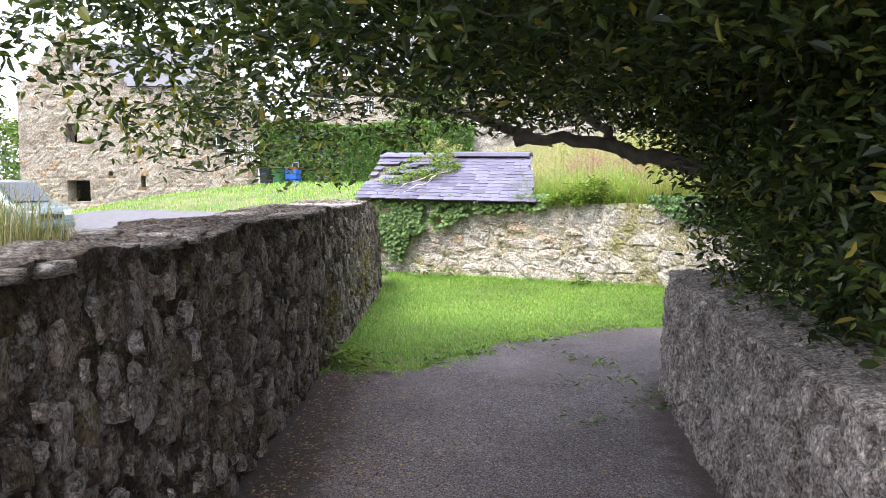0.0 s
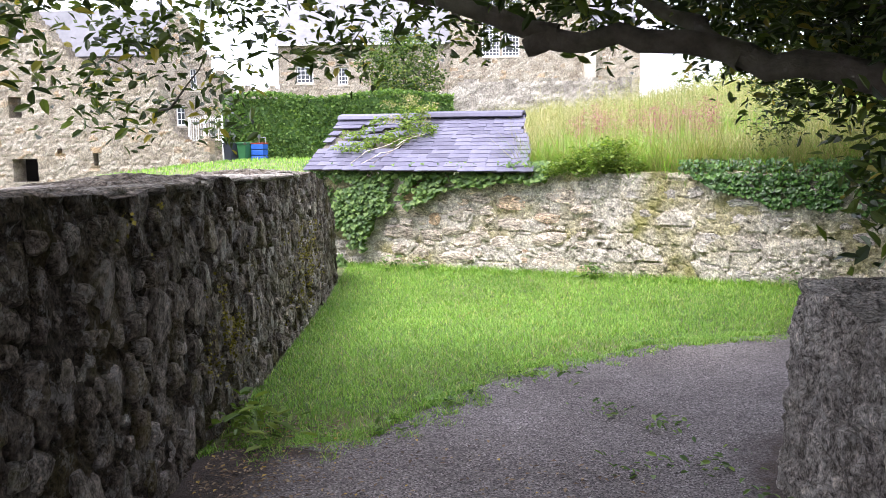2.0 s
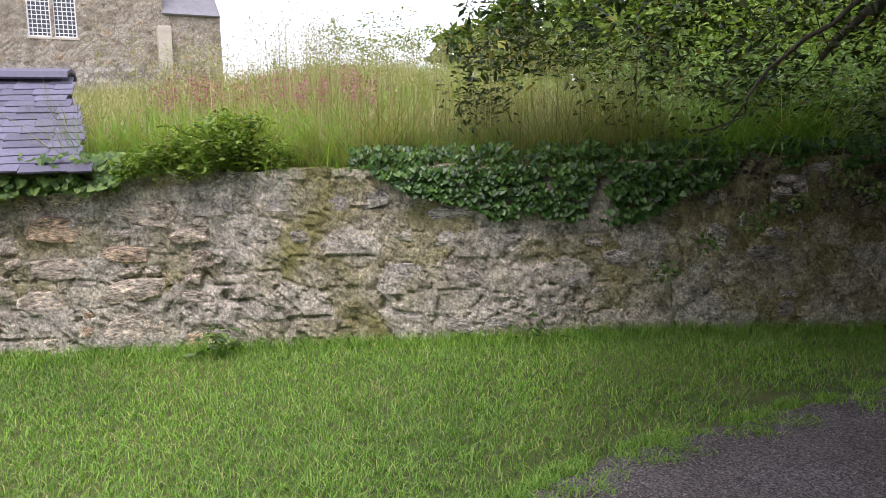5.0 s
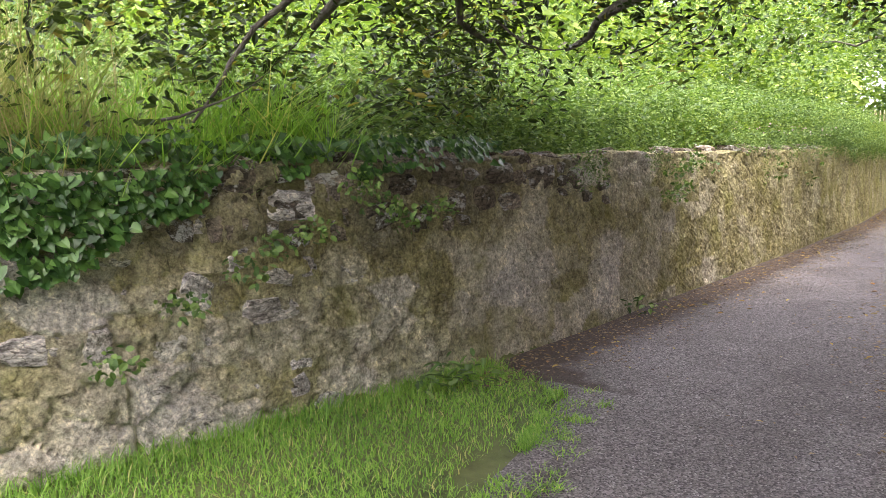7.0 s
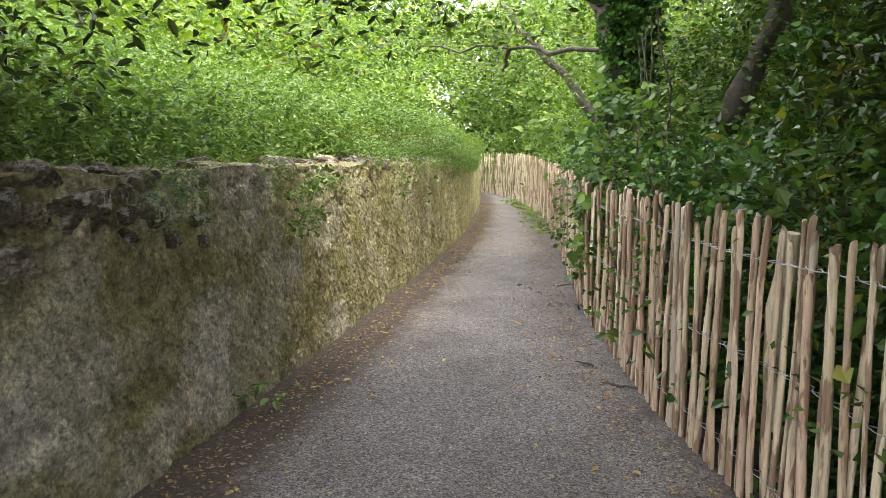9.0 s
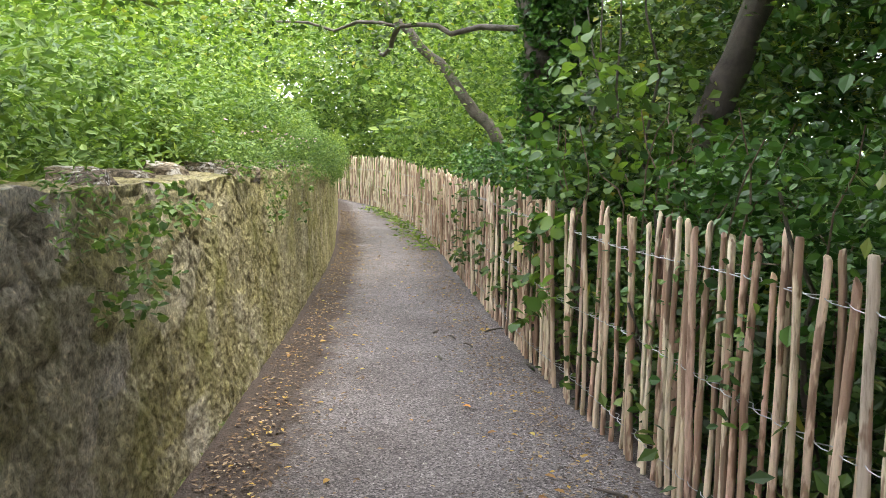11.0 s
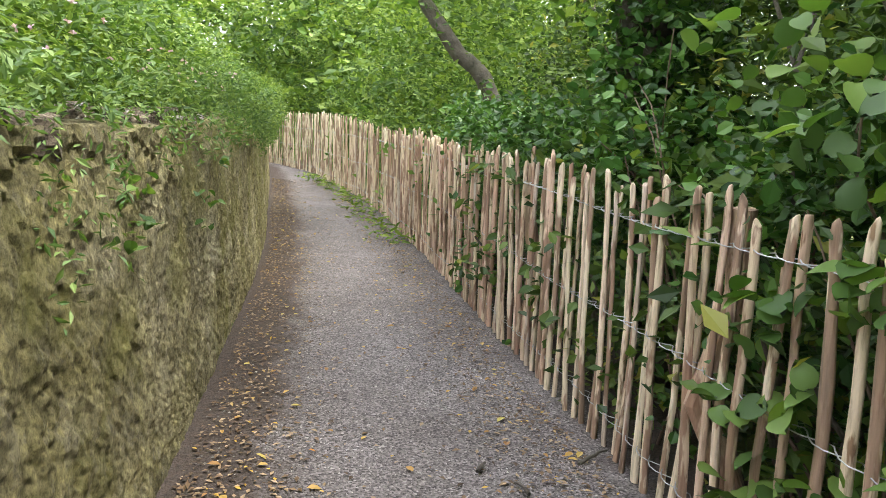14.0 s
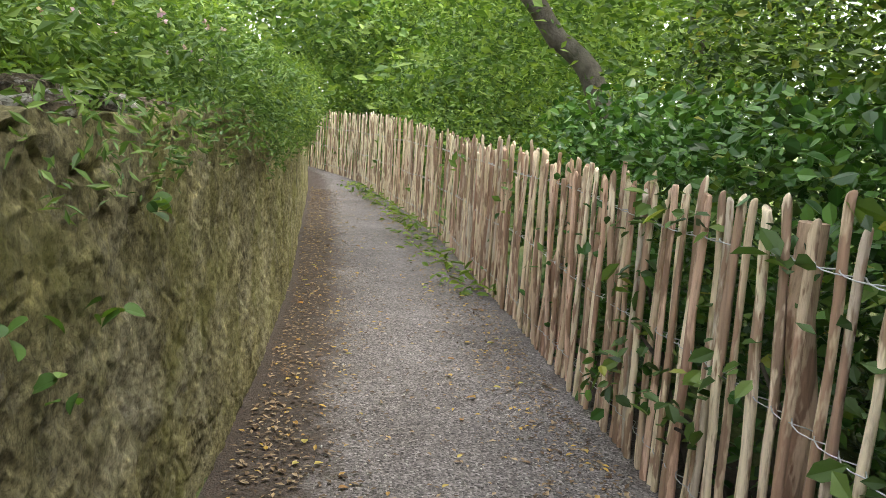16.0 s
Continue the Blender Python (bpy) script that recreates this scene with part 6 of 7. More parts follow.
left_stones = packed(31, 3.4, 14.0, 0.0, 1.27, [(70, 0.15, 0.26, 0.16, 0.28), (900, 0.09, 0.17, 0.12, 0.24), (4200, 0.06, 0.12, 0.06, 0.14), (1500, 0.035, 0.07, 0.04, 0.09)])
set_stones(wall_left, left_stones, rough, left_place, 0.12, (0.012, 0.05), 32)

R_LINE = np.array(RIGHT_LINE[:-1])[::-1]
r_cum = np.concatenate([[0], np.cumsum(np.hypot(*np.diff(R_LINE, axis=0).T))])


def right_place(c, z):
    i = min(int(np.searchsorted(r_cum, c, "right")) - 1, len(R_LINE) - 2)
    d = (R_LINE[i + 1] - R_LINE[i]) / (r_cum[i + 1] - r_cum[i])
    p = R_LINE[i] + d * (c - r_cum[i])
    return p[0], p[1], math.degrees(math.atan2(d[1], d[0])), 0.05 * (z + 0.15) / 1.1


M_stone_right = masonry("grey_field_stone", (0.2, 0.185, 0.165), (0.3, 0.28, 0.25), (0.4, 0.375, 0.345), (0.48, 0.45, 0.42), (0.55, 0.53, 0.49), (0.14, 0.13, 0.06), 0.2, 0.45, tint=False)
grey = [rubble_mesh(70 + i, M_stone_right) for i in range(8)]
set_stones(wall_right, packed(33, 0.1, 5.2, 0.02, 0.84, [(200, 0.16, 0.32, 0.1, 0.2), (700, 0.08, 0.17, 0.06, 0.13)], lambda c, z: fbm(np.array([c * 1.7]), np.array([z * 1.7]), None, 44)[0] > 0.42), grey, right_place, 0.12, (-0.006, 0.014), 34, 150)


def back_place(c, z):
    return c, float(wall_y(c)), math.degrees(math.atan2(float(wall_y(c + 0.2) - wall_y(c - 0.2)), 0.4)), 0.06 * (z + 0.1) / 1.4


buff = [rubble_mesh(90 + i, M_stone_buff) for i in range(9)]
M_pale = masonry("pale_lichened_stone", (0.22, 0.2, 0.175), (0.36, 0.33, 0.3), (0.5, 0.47, 0.43), (0.6, 0.57, 0.53), (0.66, 0.64, 0.6), (0.2, 0.18, 0.08), 0.15, 0.6, tint=False)
M_lime = masonry("limewashed_stone", (0.4, 0.37, 0.335), (0.52, 0.485, 0.45), (0.6, 0.57, 0.535), (0.5, 0.48, 0.45), (0.56, 0.54, 0.5), (0.25, 0.24, 0.1), 0.3, 0.3, tint=False)
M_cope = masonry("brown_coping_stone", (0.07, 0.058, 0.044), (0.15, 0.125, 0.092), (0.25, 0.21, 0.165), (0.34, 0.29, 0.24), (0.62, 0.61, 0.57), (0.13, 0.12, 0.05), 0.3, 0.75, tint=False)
pale = [stone_mesh(60 + i, M_pale, 0.35) for i in range(6)]
copes = [rubble_mesh(40 + i, M_cope) for i in range(8)]
lime = [rubble_mesh(110 + i, M_lime) for i in range(8)]
set_stones(wall_back, packed(35, -2.1, 0.5, 0.08, 1.22, [(90, 0.34, 0.52, 0.15, 0.23), (500, 0.18, 0.36, 0.1, 0.17), (500, 0.1, 0.18, 0.06, 0.1)]), buff, back_place, 0.12, (0.008, 0.026), 36, 90)
set_stones(wall_back, packed(37, 0.55, 5.0, 0.05, 1.24, [(120, 0.22, 0.4, 0.12, 0.22), (260, 0.12, 0.22, 0.08, 0.15)], lambda c, z: fbm(np.array([c * 1.4]), np.array([z * 2.0]), None, 45)[0] > 0.45), lime, back_place, 0.12, (-0.006, 0.014), 38, 70)
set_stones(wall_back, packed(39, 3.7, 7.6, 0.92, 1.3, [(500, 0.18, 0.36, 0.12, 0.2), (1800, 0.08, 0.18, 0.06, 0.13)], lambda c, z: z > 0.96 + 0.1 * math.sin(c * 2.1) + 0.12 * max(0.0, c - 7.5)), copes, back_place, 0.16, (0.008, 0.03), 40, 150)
r6 = np.random.default_rng(6)
for i in range(150):
    s = 3.0 + 10.3 * r6.random()
    p = LEFT_A + left_dir * s
    k = 0.06 + 0.6 * r6.random()
    w = 0.1 + 0.16 * r6.random()
    ob = new("coping_stone", pale[int(r6.integers(6))])
    ob.parent = wall_left
    ob.matrix_basis = pose(p[0] - normal_left.x * k, p[1] - normal_left.y * k, float(left_height(s)) - 0.008, r6.normal() * 3, r6.normal() * 3, r6.random() * 360) @ Matrix.Diagonal((w, w * 0.7, 0.045, 1))
for i in range(80):
    x = 2.6 + 13.5 * r6.random()
    w = 0.12 + 0.2 * r6.random()
    ob = new("coping_stone", copes[int(r6.integers(8))])
    ob.parent = wall_back
    ob.matrix_basis = pose(x, float(wall_y(x)) + 0.15 + 0.25 * r6.random(), 1.26 + 0.04 * r6.random(), r6.normal() * 8, r6.normal() * 8, r6.normal() * 15) @ Matrix.Diagonal((w, 0.2, 0.1 + 0.06 * r6.random(), 1))


# ---- buildings beyond the wall ----
def facade(name, A, B, z0, profile, openings, thick, mat, parent, cell=0.14, seed=1, relief=0.05):
    """A stone wall from A to B on plan: top edge by profile(u), real openings through it."""
    A, B = np.asarray(A, float), np.asarray(B, float)
    L = np.linalg.norm(B - A)
    t = (B - A) / L
    nrm = np.array([t[1], -t[0]])
    us = np.linspace(0, L, int(L / cell) + 1)
    top = max(profile(u) for u in us)
    zs = np.linspace(z0, top, int((top - z0) / cell) + 1)
    U, Z = np.meshgrid(us, zs, indexing="ij")
    d1, d2, cid = worley(U / 0.5, Z / 0.28, seed)
    out = relief * (smooth(0.02, 0.25, d2 - d1) * (0.4 + 0.6 * cid) - 0.5)
    P = np.array([[profile(u) for _ in (0,)] for u in (us[:-1] + us[1:]) / 2])[:, 0]
    uc, zc = (us[:-1] + us[1:]) / 2, (zs[:-1] + zs[1:]) / 2
    keep = zc[None] < P[:, None]
    for u0, u1, w0, w1 in openings:
        keep &= ~((uc[:, None] > u0) & (uc[:, None] < u1) & (zc[None] > w0) & (zc[None] < w1))
    nu, nz = len(us), len(zs)
    front = np.stack([A[0] + t[0] * U + nrm[0] * out, A[1] + t[1] * U + nrm[1] * out, Z], -1).reshape(-1, 3)
    rear = np.stack([A[0] + t[0] * U - nrm[0] * thick, A[1] + t[1] * U - nrm[1] * thick, Z], -1).reshape(-1, 3)
    V = np.concatenate([front, rear])
    o = nu * nz
    F = []
    idx = lambda i, j: i * nz + j
    K = np.pad(keep, 1)
    for i, j in np.argwhere(keep):
        a, b, c, d = idx(i, j), idx(i + 1, j), idx(i + 1, j + 1), idx(i, j + 1)
        F.append((a, b, c, d))
        F.append((d + o, c + o, b + o, a + o))
        if not K[i, j + 1]:
            F.append((a, d, d + o, a + o))
        if not K[i + 2, j + 1]:
            F.append((b, b + o, c + o, c))
        if not K[i + 1, j]:
            F.append((a, a + o, b + o, b))
        if not K[i + 1, j + 2]:
            F.append((d, c, c + o, d + o))
    me = mesh_of(name, V, F, mat)
    paint(me, "tint", np.concatenate([cid.ravel(), cid.ravel()]))
    return under(new(name, me), parent)


def window(parent, c, w, h, t, bars=(2, 3), deep=0.18):
    """A white glazing-bar window set in a wall: frame, dark pane and bars."""
    t = Vector((t[0], t[1], 0)).normalized()
    n = Vector((t.y, -t.x, 0))
    R = Matrix((t, -n, Vector((0, 0, 1)))).transposed().to_4x4()
    base = Matrix.Translation(Vector(c) - n * deep) @ R
    bm = bmesh.new()
    for x0, x1, z0, z1 in ((-w / 2, -w / 2 + 0.07, -h / 2, h / 2), (w / 2 - 0.07, w / 2, -h / 2, h / 2), (-w / 2, w / 2, h / 2 - 0.07, h / 2), (-w / 2, w / 2, -h / 2, -h / 2 + 0.09)):
        box_bm(x0, -0.04, z0, x1, 0.04, z1, 0.0, bm)
    for i in range(1, bars[0]):
        x = -w / 2 + w * i / bars[0]
        box_bm(x - 0.02, -0.03, -h / 2, x + 0.02, 0.03, h / 2, 0.0, bm)
    for i in range(1, bars[1]):
        z = -h / 2 + h * i / bars[1]
        box_bm(-w / 2, -0.028, z - 0.02, w / 2, 0.028, z + 0.02, 0.0, bm)
    o = part("window", bm, M_white, None)
    under(o, parent, base)
    g = part("pane", box_bm(-w / 2, 0.0, -h / 2, w / 2, 0.012, h / 2), M_pane, None)
    g.parent = o
    s = part("sill", box_bm(-w / 2 - 0.1, -0.22, -h / 2 - 0.12, w / 2 + 0.1, 0.04, -h / 2), M_castle_trim, None)
    s.parent = o


M_pane = plain("window_glass", (0.05, 0.06, 0.07), 0.08, 0, 3, 0.2)
M_castle_trim = plain("dressed_stone_trim", (0.5, 0.45, 0.37), 0.85, 0, 12, 0.4, 0.01)


def roof_slab(name, corners, parent, mat, thick=0.12):
    bm = bmesh.new()
    hi = [bm.verts.new(p) for p in corners]
    f = bm.faces.new(hi)
    bm.normal_update()
    n = f.normal if f.normal.z > 0 else -f.normal
    lo = [bm.verts.new(Vector(p) - n * thick) for p in corners]
    bm.faces.new(lo[::-1])
    for i in range(4):
        bm.faces.new((lo[i], lo[(i + 1) % 4], hi[(i + 1) % 4], hi[i]))
    return under(part(name, bm, mat, None), parent)


# ruined gabled building
ruin = thing("ruined_building", (-27, 30, 0.5), "roofless stone building with a tall gable and empty windows", "building")
RA, RB = (-32.3, 27.8), (-21.3, 32.0)


def ruin_top(u):
    if u < 5.6:
        return 6.5 + 3.2 * (1 - abs(u - 2.75) / 2.75) + 0.12 * math.sin(u * 9)
    return 6.6 - 0.9 * float(smooth(5.6, 7.2, u)) - 3.1 * float(smooth(9.2, 10.4, u)) + 0.15 * math.sin(u * 5)


facade("wall", RA, RB, -0.5, ruin_top, [(2.5, 3.35, 7.3, 8.3), (2.45, 3.05, 3.75, 4.65), (2.4, 3.55, 0.65, 1.8), (1.2, 1.35, 5.6, 5.8), (4.4, 4.6, 5.2, 5.4), (4.6, 4.8, 2.0, 2.25), (6.3, 6.5, 1.4, 2.0), (3.9, 4.1, 4.3, 4.5)], 0.9, M_castle, ruin, 0.12, 4, 0.07)
facade("side_wall", (-35.5, 35.5), RA, -0.5, lambda u: 6.4, [], 0.7, M_castle, ruin, 0.5, 5)
# black slab and backing added inside, in place of shade in the lower openings
under(part("floor_slab", box_bm(-33, 31.6, 5.6, -27.6, 36, 5.8), M_dark, None), ruin)
under(part("inner_wall", box_bm(-33, 32.0, -0.5, -25.5, 32.3, 5.6), M_dark, None), ruin)

# slate-roofed house beside it
house = thing("house", (-29, 37, 0.5), "grey stone house with a weathered slate roof", "house")
HA, HB, HC = (-36.0, 33.3), (-28.1, 35.9), (-25.9, 38.6)
facade("wall", HA, HB, -0.3, lambda u: 7.4, [(6.9, 7.3, 3.3, 3.9)], 0.5, M_castle, house, 0.16, 7)
facade("gable_wall", HB, HC, -0.3, lambda u: 7.4 + 2.6 * max(0.0, 1 - abs(u - 1.74) / 1.74), [(1.5, 1.95, 3.6, 4.7), (2.3, 2.65, 5.6, 6.8)], 0.5, M_castle, house, 0.12, 8)
roof_slab("roof", [(-36.1, 33.1, 7.35), (-28.0, 35.75, 7.35), (-27.1, 37.3, 10.0), (-35.2, 34.6, 10.0)], house, M_slate_old)
hd = np.array([2.2, 2.7]) / np.hypot(2.2, 2.7)
window(house, (-28.1 + hd[0] * 1.72, 35.9 + hd[1] * 1.72, 4.15), 0.5, 1.1, hd)
window(house, (-28.1 + hd[0] * 2.47, 35.9 + hd[1] * 2.47, 6.2), 0.4, 1.2, hd)

# lower yard wall with its sign, and the gate
yard = thing("yard_wall", (-26, 35.7, 0.5), "rough stone yard wall stepping down beside a lawn", "wall")
YA, YB = (-29.4, 34.65), (-23.4, 36.7)
facade("wall", YA, YB, -0.3, lambda u: 4.05 - 0.25 * float(smooth(2.2, 2.6, u)) - 1.3 * float(smooth(2.9, 3.2, u)) - 0.35 * float(smooth(4, 6.3, u)), [], 0.5, M_castle, yard, 0.14, 9)
yt = Vector((YB[0] - YA[0], YB[1] - YA[1], 0)).normalized()
yn = Vector((yt.y, -yt.x, 0))


def facing(c, out=0.12):
    R = Matrix((yt, -yn, Vector((0, 0, 1)))).transposed().to_4x4()
    return Matrix.Translation(Vector(c) + yn * out) @ R


sign = thing("notice_board", Vector((-28.55, 34.94, 1.1)), "small dark notice board in a pale stone frame on a wall", "sign")
bm = box_bm(-0.42, -0.03, -0.42, 0.42, 0.03, 0.42, 0.02)
under(part("frame", bm, M_castle_trim, None), sign, facing((-28.55, 34.94, 1.5), 0.08))
under(part("board", box_bm(-0.33, -0.05, -0.3, 0.33, -0.02, 0.33), M_dark, None), sign, facing((-28.55, 34.94, 1.5), 0.08))
for i, (w, h) in enumerate(((0.2, 0.03), (0.4, 0.03), (0.3, 0.03), (0.36, 0.05))):
    under(part("text_line", box_bm(-w / 2, -0.057, -h / 2, w / 2, -0.048, h / 2), M_white, None), sign, facing((-28.55, 34.94, 1.7 - 0.12 * i), 0.08))

gate = thing("iron_gate", Vector((-23.6, 34.9, 2.55)), "white-painted iron railing gate beside a hedge", "gate")
gd = Vector((0.95, 0.3, 0)).normalized()
gR = Matrix((gd, Vector((-gd.y, gd.x, 0)), Vector((0, 0, 1)))).transposed().to_4x4()
gm = Matrix.Translation((-24.45, 34.55, 2.6)) @ gR
for k in range(13):
    x = 0.1 + k * 0.13
    under(part("bar", box_bm(x - 0.014, -0.014, 0.05, x + 0.014, 0.014, 1.2 + 0.1 * math.sin(k / 12 * 3.14)), M_white, None), gate, gm)
for z in (0.08, 0.95, 1.15):
    under(part("rail", box_bm(0, -0.02, z, 1.75, 0.02, z + 0.04), M_white, None), gate, gm)
for x in (0.0, 0.85, 1.75):
    under(part("post", box_bm(x - 0.04, -0.04, -1.4, x + 0.04, 0.04, 1.35, 0.01), M_white, None), gate, gm)

facade("garden_wall", (-29.3, 40.7), (-24.6, 44.4), 0.5, lambda u: 6.9 - 0.9 * float(smooth(2.2, 3.0, u)) + 0.25 * math.sin(u * 4), [], 0.5, M_castle, yard, 0.17, 23)

# cottage and church
cottage = thing("cottage", (-22, 51, 3), "stone cottage with a grey slate roof and white windows", "house")
CA, CB = (-27.9, 48.8), (-16.6, 52.9)
ct = np.array(CB) - np.array(CA)
ct /= np.linalg.norm(ct)
facade("wall", CA, CB, 1.0, lambda u: 9.7, [(1.2, 2.4, 6.95, 8.15), (4.1, 4.85, 6.8, 8.05)], 0.5, M_castle, cottage, 0.15, 14)
cn = np.array([-ct[1], ct[0]])
roof_slab("roof", [(CA[0] - ct[0] * 0.2 - cn[0] * 0.3, CA[1] - cn[1] * 0.3, 9.6), (CB[0] - cn[0] * 0.3, CB[1] - cn[1] * 0.3, 9.6), (CB[0] + cn[0] * 4, CB[1] + cn[1] * 4, 13.8), (CA[0] + cn[0] * 4, CA[1] + cn[1] * 4, 13.8)], cottage, M_slate_old)
facade("gable_wall", (CA[0] + cn[0] * 8, CA[1] + cn[1] * 8), CA, 1.0, lambda u: 9.6 + 4.1 * (1 - abs(u - 4) / 4), [], 0.5, M_castle, cottage, 0.3, 15)
window(cottage, (CA[0] + ct[0] * 1.8, CA[1] + ct[1] * 1.8, 7.55), 1.15, 1.15, ct, (4, 4))
window(cottage, (CA[0] + ct[0] * 4.47, CA[1] + ct[1] * 4.47, 7.43), 0.7, 1.2, ct, (3, 4))
under(part("gutter", box_bm(0, -0.12, -0.06, 11.6, 0.0, 0.04), M_white, None), cottage, Matrix.Translation((CA[0] + cn[0] * -0.3, CA[1] - cn[1] * 0.3, 9.55)) @ Matrix.Rotation(math.atan2(ct[1], ct[0]), 4, "Z"))
under(part("downpipe", box_bm(0, -0.1, -6, 0.1, 0.0, 0), M_white, None), cottage, Matrix.Translation((CA[0] - 0.05, CA[1] - 0.1, 9.5)))
church = thing("church", (-10, 55, 3), "tall stone church wall with leaded traceried windows", "church")
KA, KB = (-16.6, 52.6), (-4.25, 56.9)
facade("wall", KA, KB, 1.0, lambda u: 14.5 if u < 9.6 else 10.4, [(2.25, 3.45, 8.6, 12.6), (3.6, 4.8, 8.6, 12.6)], 0.6, M_castle, church, 0.17, 17)
kt = np.array(KB) - np.array(KA)
kt /= np.linalg.norm(kt)
kn = np.array([-kt[1], kt[0]])
for u in (2.85, 4.2):
    window(church, (KA[0] + kt[0] * u, KA[1] + kt[1] * u, 10.6), 1.2, 4.0, kt, (5, 16))
P9 = np.array(KA) + kt * 9.6
roof_slab("roof", [(P9[0] - kn[0] * 0.2, P9[1] - kn[1] * 0.2, 10.3), (KB[0] - kn[0] * 0.2, KB[1] - kn[1] * 0.2, 10.3), (KB[0] + kn[0] * 3, KB[1] + kn[1] * 3, 13.3), (P9[0] + kn[0] * 3, P9[1] + kn[1] * 3, 13.3)], church, M_slate_old)
facade("end_wall", KB, (KB[0] + kn[0] * 6, KB[1] + kn[1] * 6), 1.0, lambda u: 10.3, [], 0.5, M_castle, church, 0.4, 18)
under(part("buttress", box_bm(-0.4, -0.5, 1, 0.4, 0.2, 9.5, 0.05), M_castle_trim, None), church, Matrix.Translation((P9[0], P9[1], 0)) @ Matrix.Rotation(math.atan2(kt[1], kt[0]), 4, "Z"))
ret = thing("terrace_wall", (-8, 42, 3), "grey stone terrace wall below the church", "wall")
facade("wall", (-13.7, 40.1), (-3.2, 43.9), 1.0, lambda u: 4.5 + 1.15 * float(smooth(0, 2.2, u)) + 0.12 * math.sin(u * 3), [], 0.5, M_wall_right, ret, 0.16, 19)


# ---- hedge, garden tree, bins ----
def hedge():
    root = thing("hedge", (-17, 37, 1.5), "tall clipped ivy-green hedge behind the bins", "hedge")
    A, B = np.array([-23.0, 35.4]), np.array([-11.6, 39.2])
    t = (B - A) / np.linalg.norm(B - A)
    nn = np.array([-t[1], t[0]])
    L = np.linalg.norm(B - A)
    n = 15000
    u, f = rng.random(n) * L, rng.random(n)
    top = 4.95 + 0.15 * np.sin(u * 0.9)
    z = 1.3 + rng.random(n) * (top - 1.3)
    on_top = rng.random(n) < 0.15
    d = np.where(on_top, rng.random(n) * 1.4, 0.12 * rng.random(n) + 0.15 * fbm(u, z, None, 4))
    z = np.where(on_top, top, z)
    P = np.stack([A[0] + t[0] * u + nn[0] * d, A[1] + t[1] * u + nn[1] * d, z], 1)
    V, F = leaf_cloud(P, 0.17, 0.4, 0.2, 0.7)
    under(new("foliage", mesh_of("foliage", V, F, M_hazel)), root)
    core = box_bm(0, 0.2, -0.6, L, 1.3, 4.8 - 1.0 + 0.9)
    under(part("core", core, M_ivy, None), root, Matrix.Translation((A[0], A[1], 0.1)) @ Matrix.Rotation(math.atan2(t[1], t[0]), 4, "Z"))


hedge()
gt = sample(130, (-19.5, 42.0, 4.6), (-14.2, 47.0, 9.4), lambda x, y, z: ((x + 16.8) / 2.7) ** 2 + ((y - 44.5) / 2.4) ** 2 + ((z - 6.9) / 2.3) ** 2 < 1)
V, F = leaf_cloud(clumps(gt, 0.5, 60, 0.8), 0.2, 0.4, 0.4, 0.5)
tree("garden_tree", "rounded light green garden tree in front of the church", [([(-16.8, 44.5, 1.5), (-16.7, 44.5, 5.0), (-16.6, 44.5, 7.5)], 0.16, 0.05), ([(-16.7, 44.5, 4.6), (-18.0, 44.2, 6.6)], 0.08, 0.03), ([(-16.7, 44.5, 4.8), (-15.4, 44.2, 6.8)], 0.08, 0.03)], [(V, F, M_wood_leaf)], M_bark)
gs = sample(60, (-30, 40.5, 2), (-24.5, 43, 5.0), lambda x, y, z: z < 4.9)
V, F = leaf_cloud(clumps(gs, 0.5, 40, 0.8), 0.16, 0.4, 0.4, 0.5)
stuff("garden_shrubs", V, F, M_nettle, "garden shrubs behind the gate", "shrubs")


def wheelie_bin(at, yaw, colour, label):
    root = thing("wheelie_bin", at, label, "bin", "bins by the hedge")
    mat = plain("bin_plastic", colour, 0.5, 0, 5, 0.2)
    m = Matrix.Translation(at) @ Matrix.Rotation(radians(yaw), 4, "Z")
    bm = bmesh.new()
    bmesh.ops.create_cube(bm, size=1, matrix=Matrix.LocRotScale((0, 0, 0.5), None, (0.58, 0.62, 0.9)))
    for v in bm.verts:
        if v.co.z < 0.5:
            v.co.x *= 0.8
            v.co.y *= 0.78
    bmesh.ops.bevel(bm, geom=bm.edges[:], offset=0.03, segments=2, affect="EDGES")
    under(part("body", bm, mat, None), root, m)
    bm = box_bm(-0.31, -0.36, 0.95, 0.31, 0.34, 1.03, 0.03)
    under(part("lid", bm, mat, None), root, m)
    under(part("handle", box_bm(-0.25, 0.34, 0.93, 0.25, 0.39, 0.97, 0.015), mat, None), root, m)
    for sx in (-0.27, 0.27):
        bm = bmesh.new()
        bmesh.ops.create_cone(bm, cap_ends=True, segments=16, radius1=0.1, radius2=0.1, depth=0.05, matrix=Matrix.LocRotScale((sx, 0.24, 0.1), Euler((0, radians(90), 0)), None))
        under(part("wheel", bm, M_dark, None), root, m)


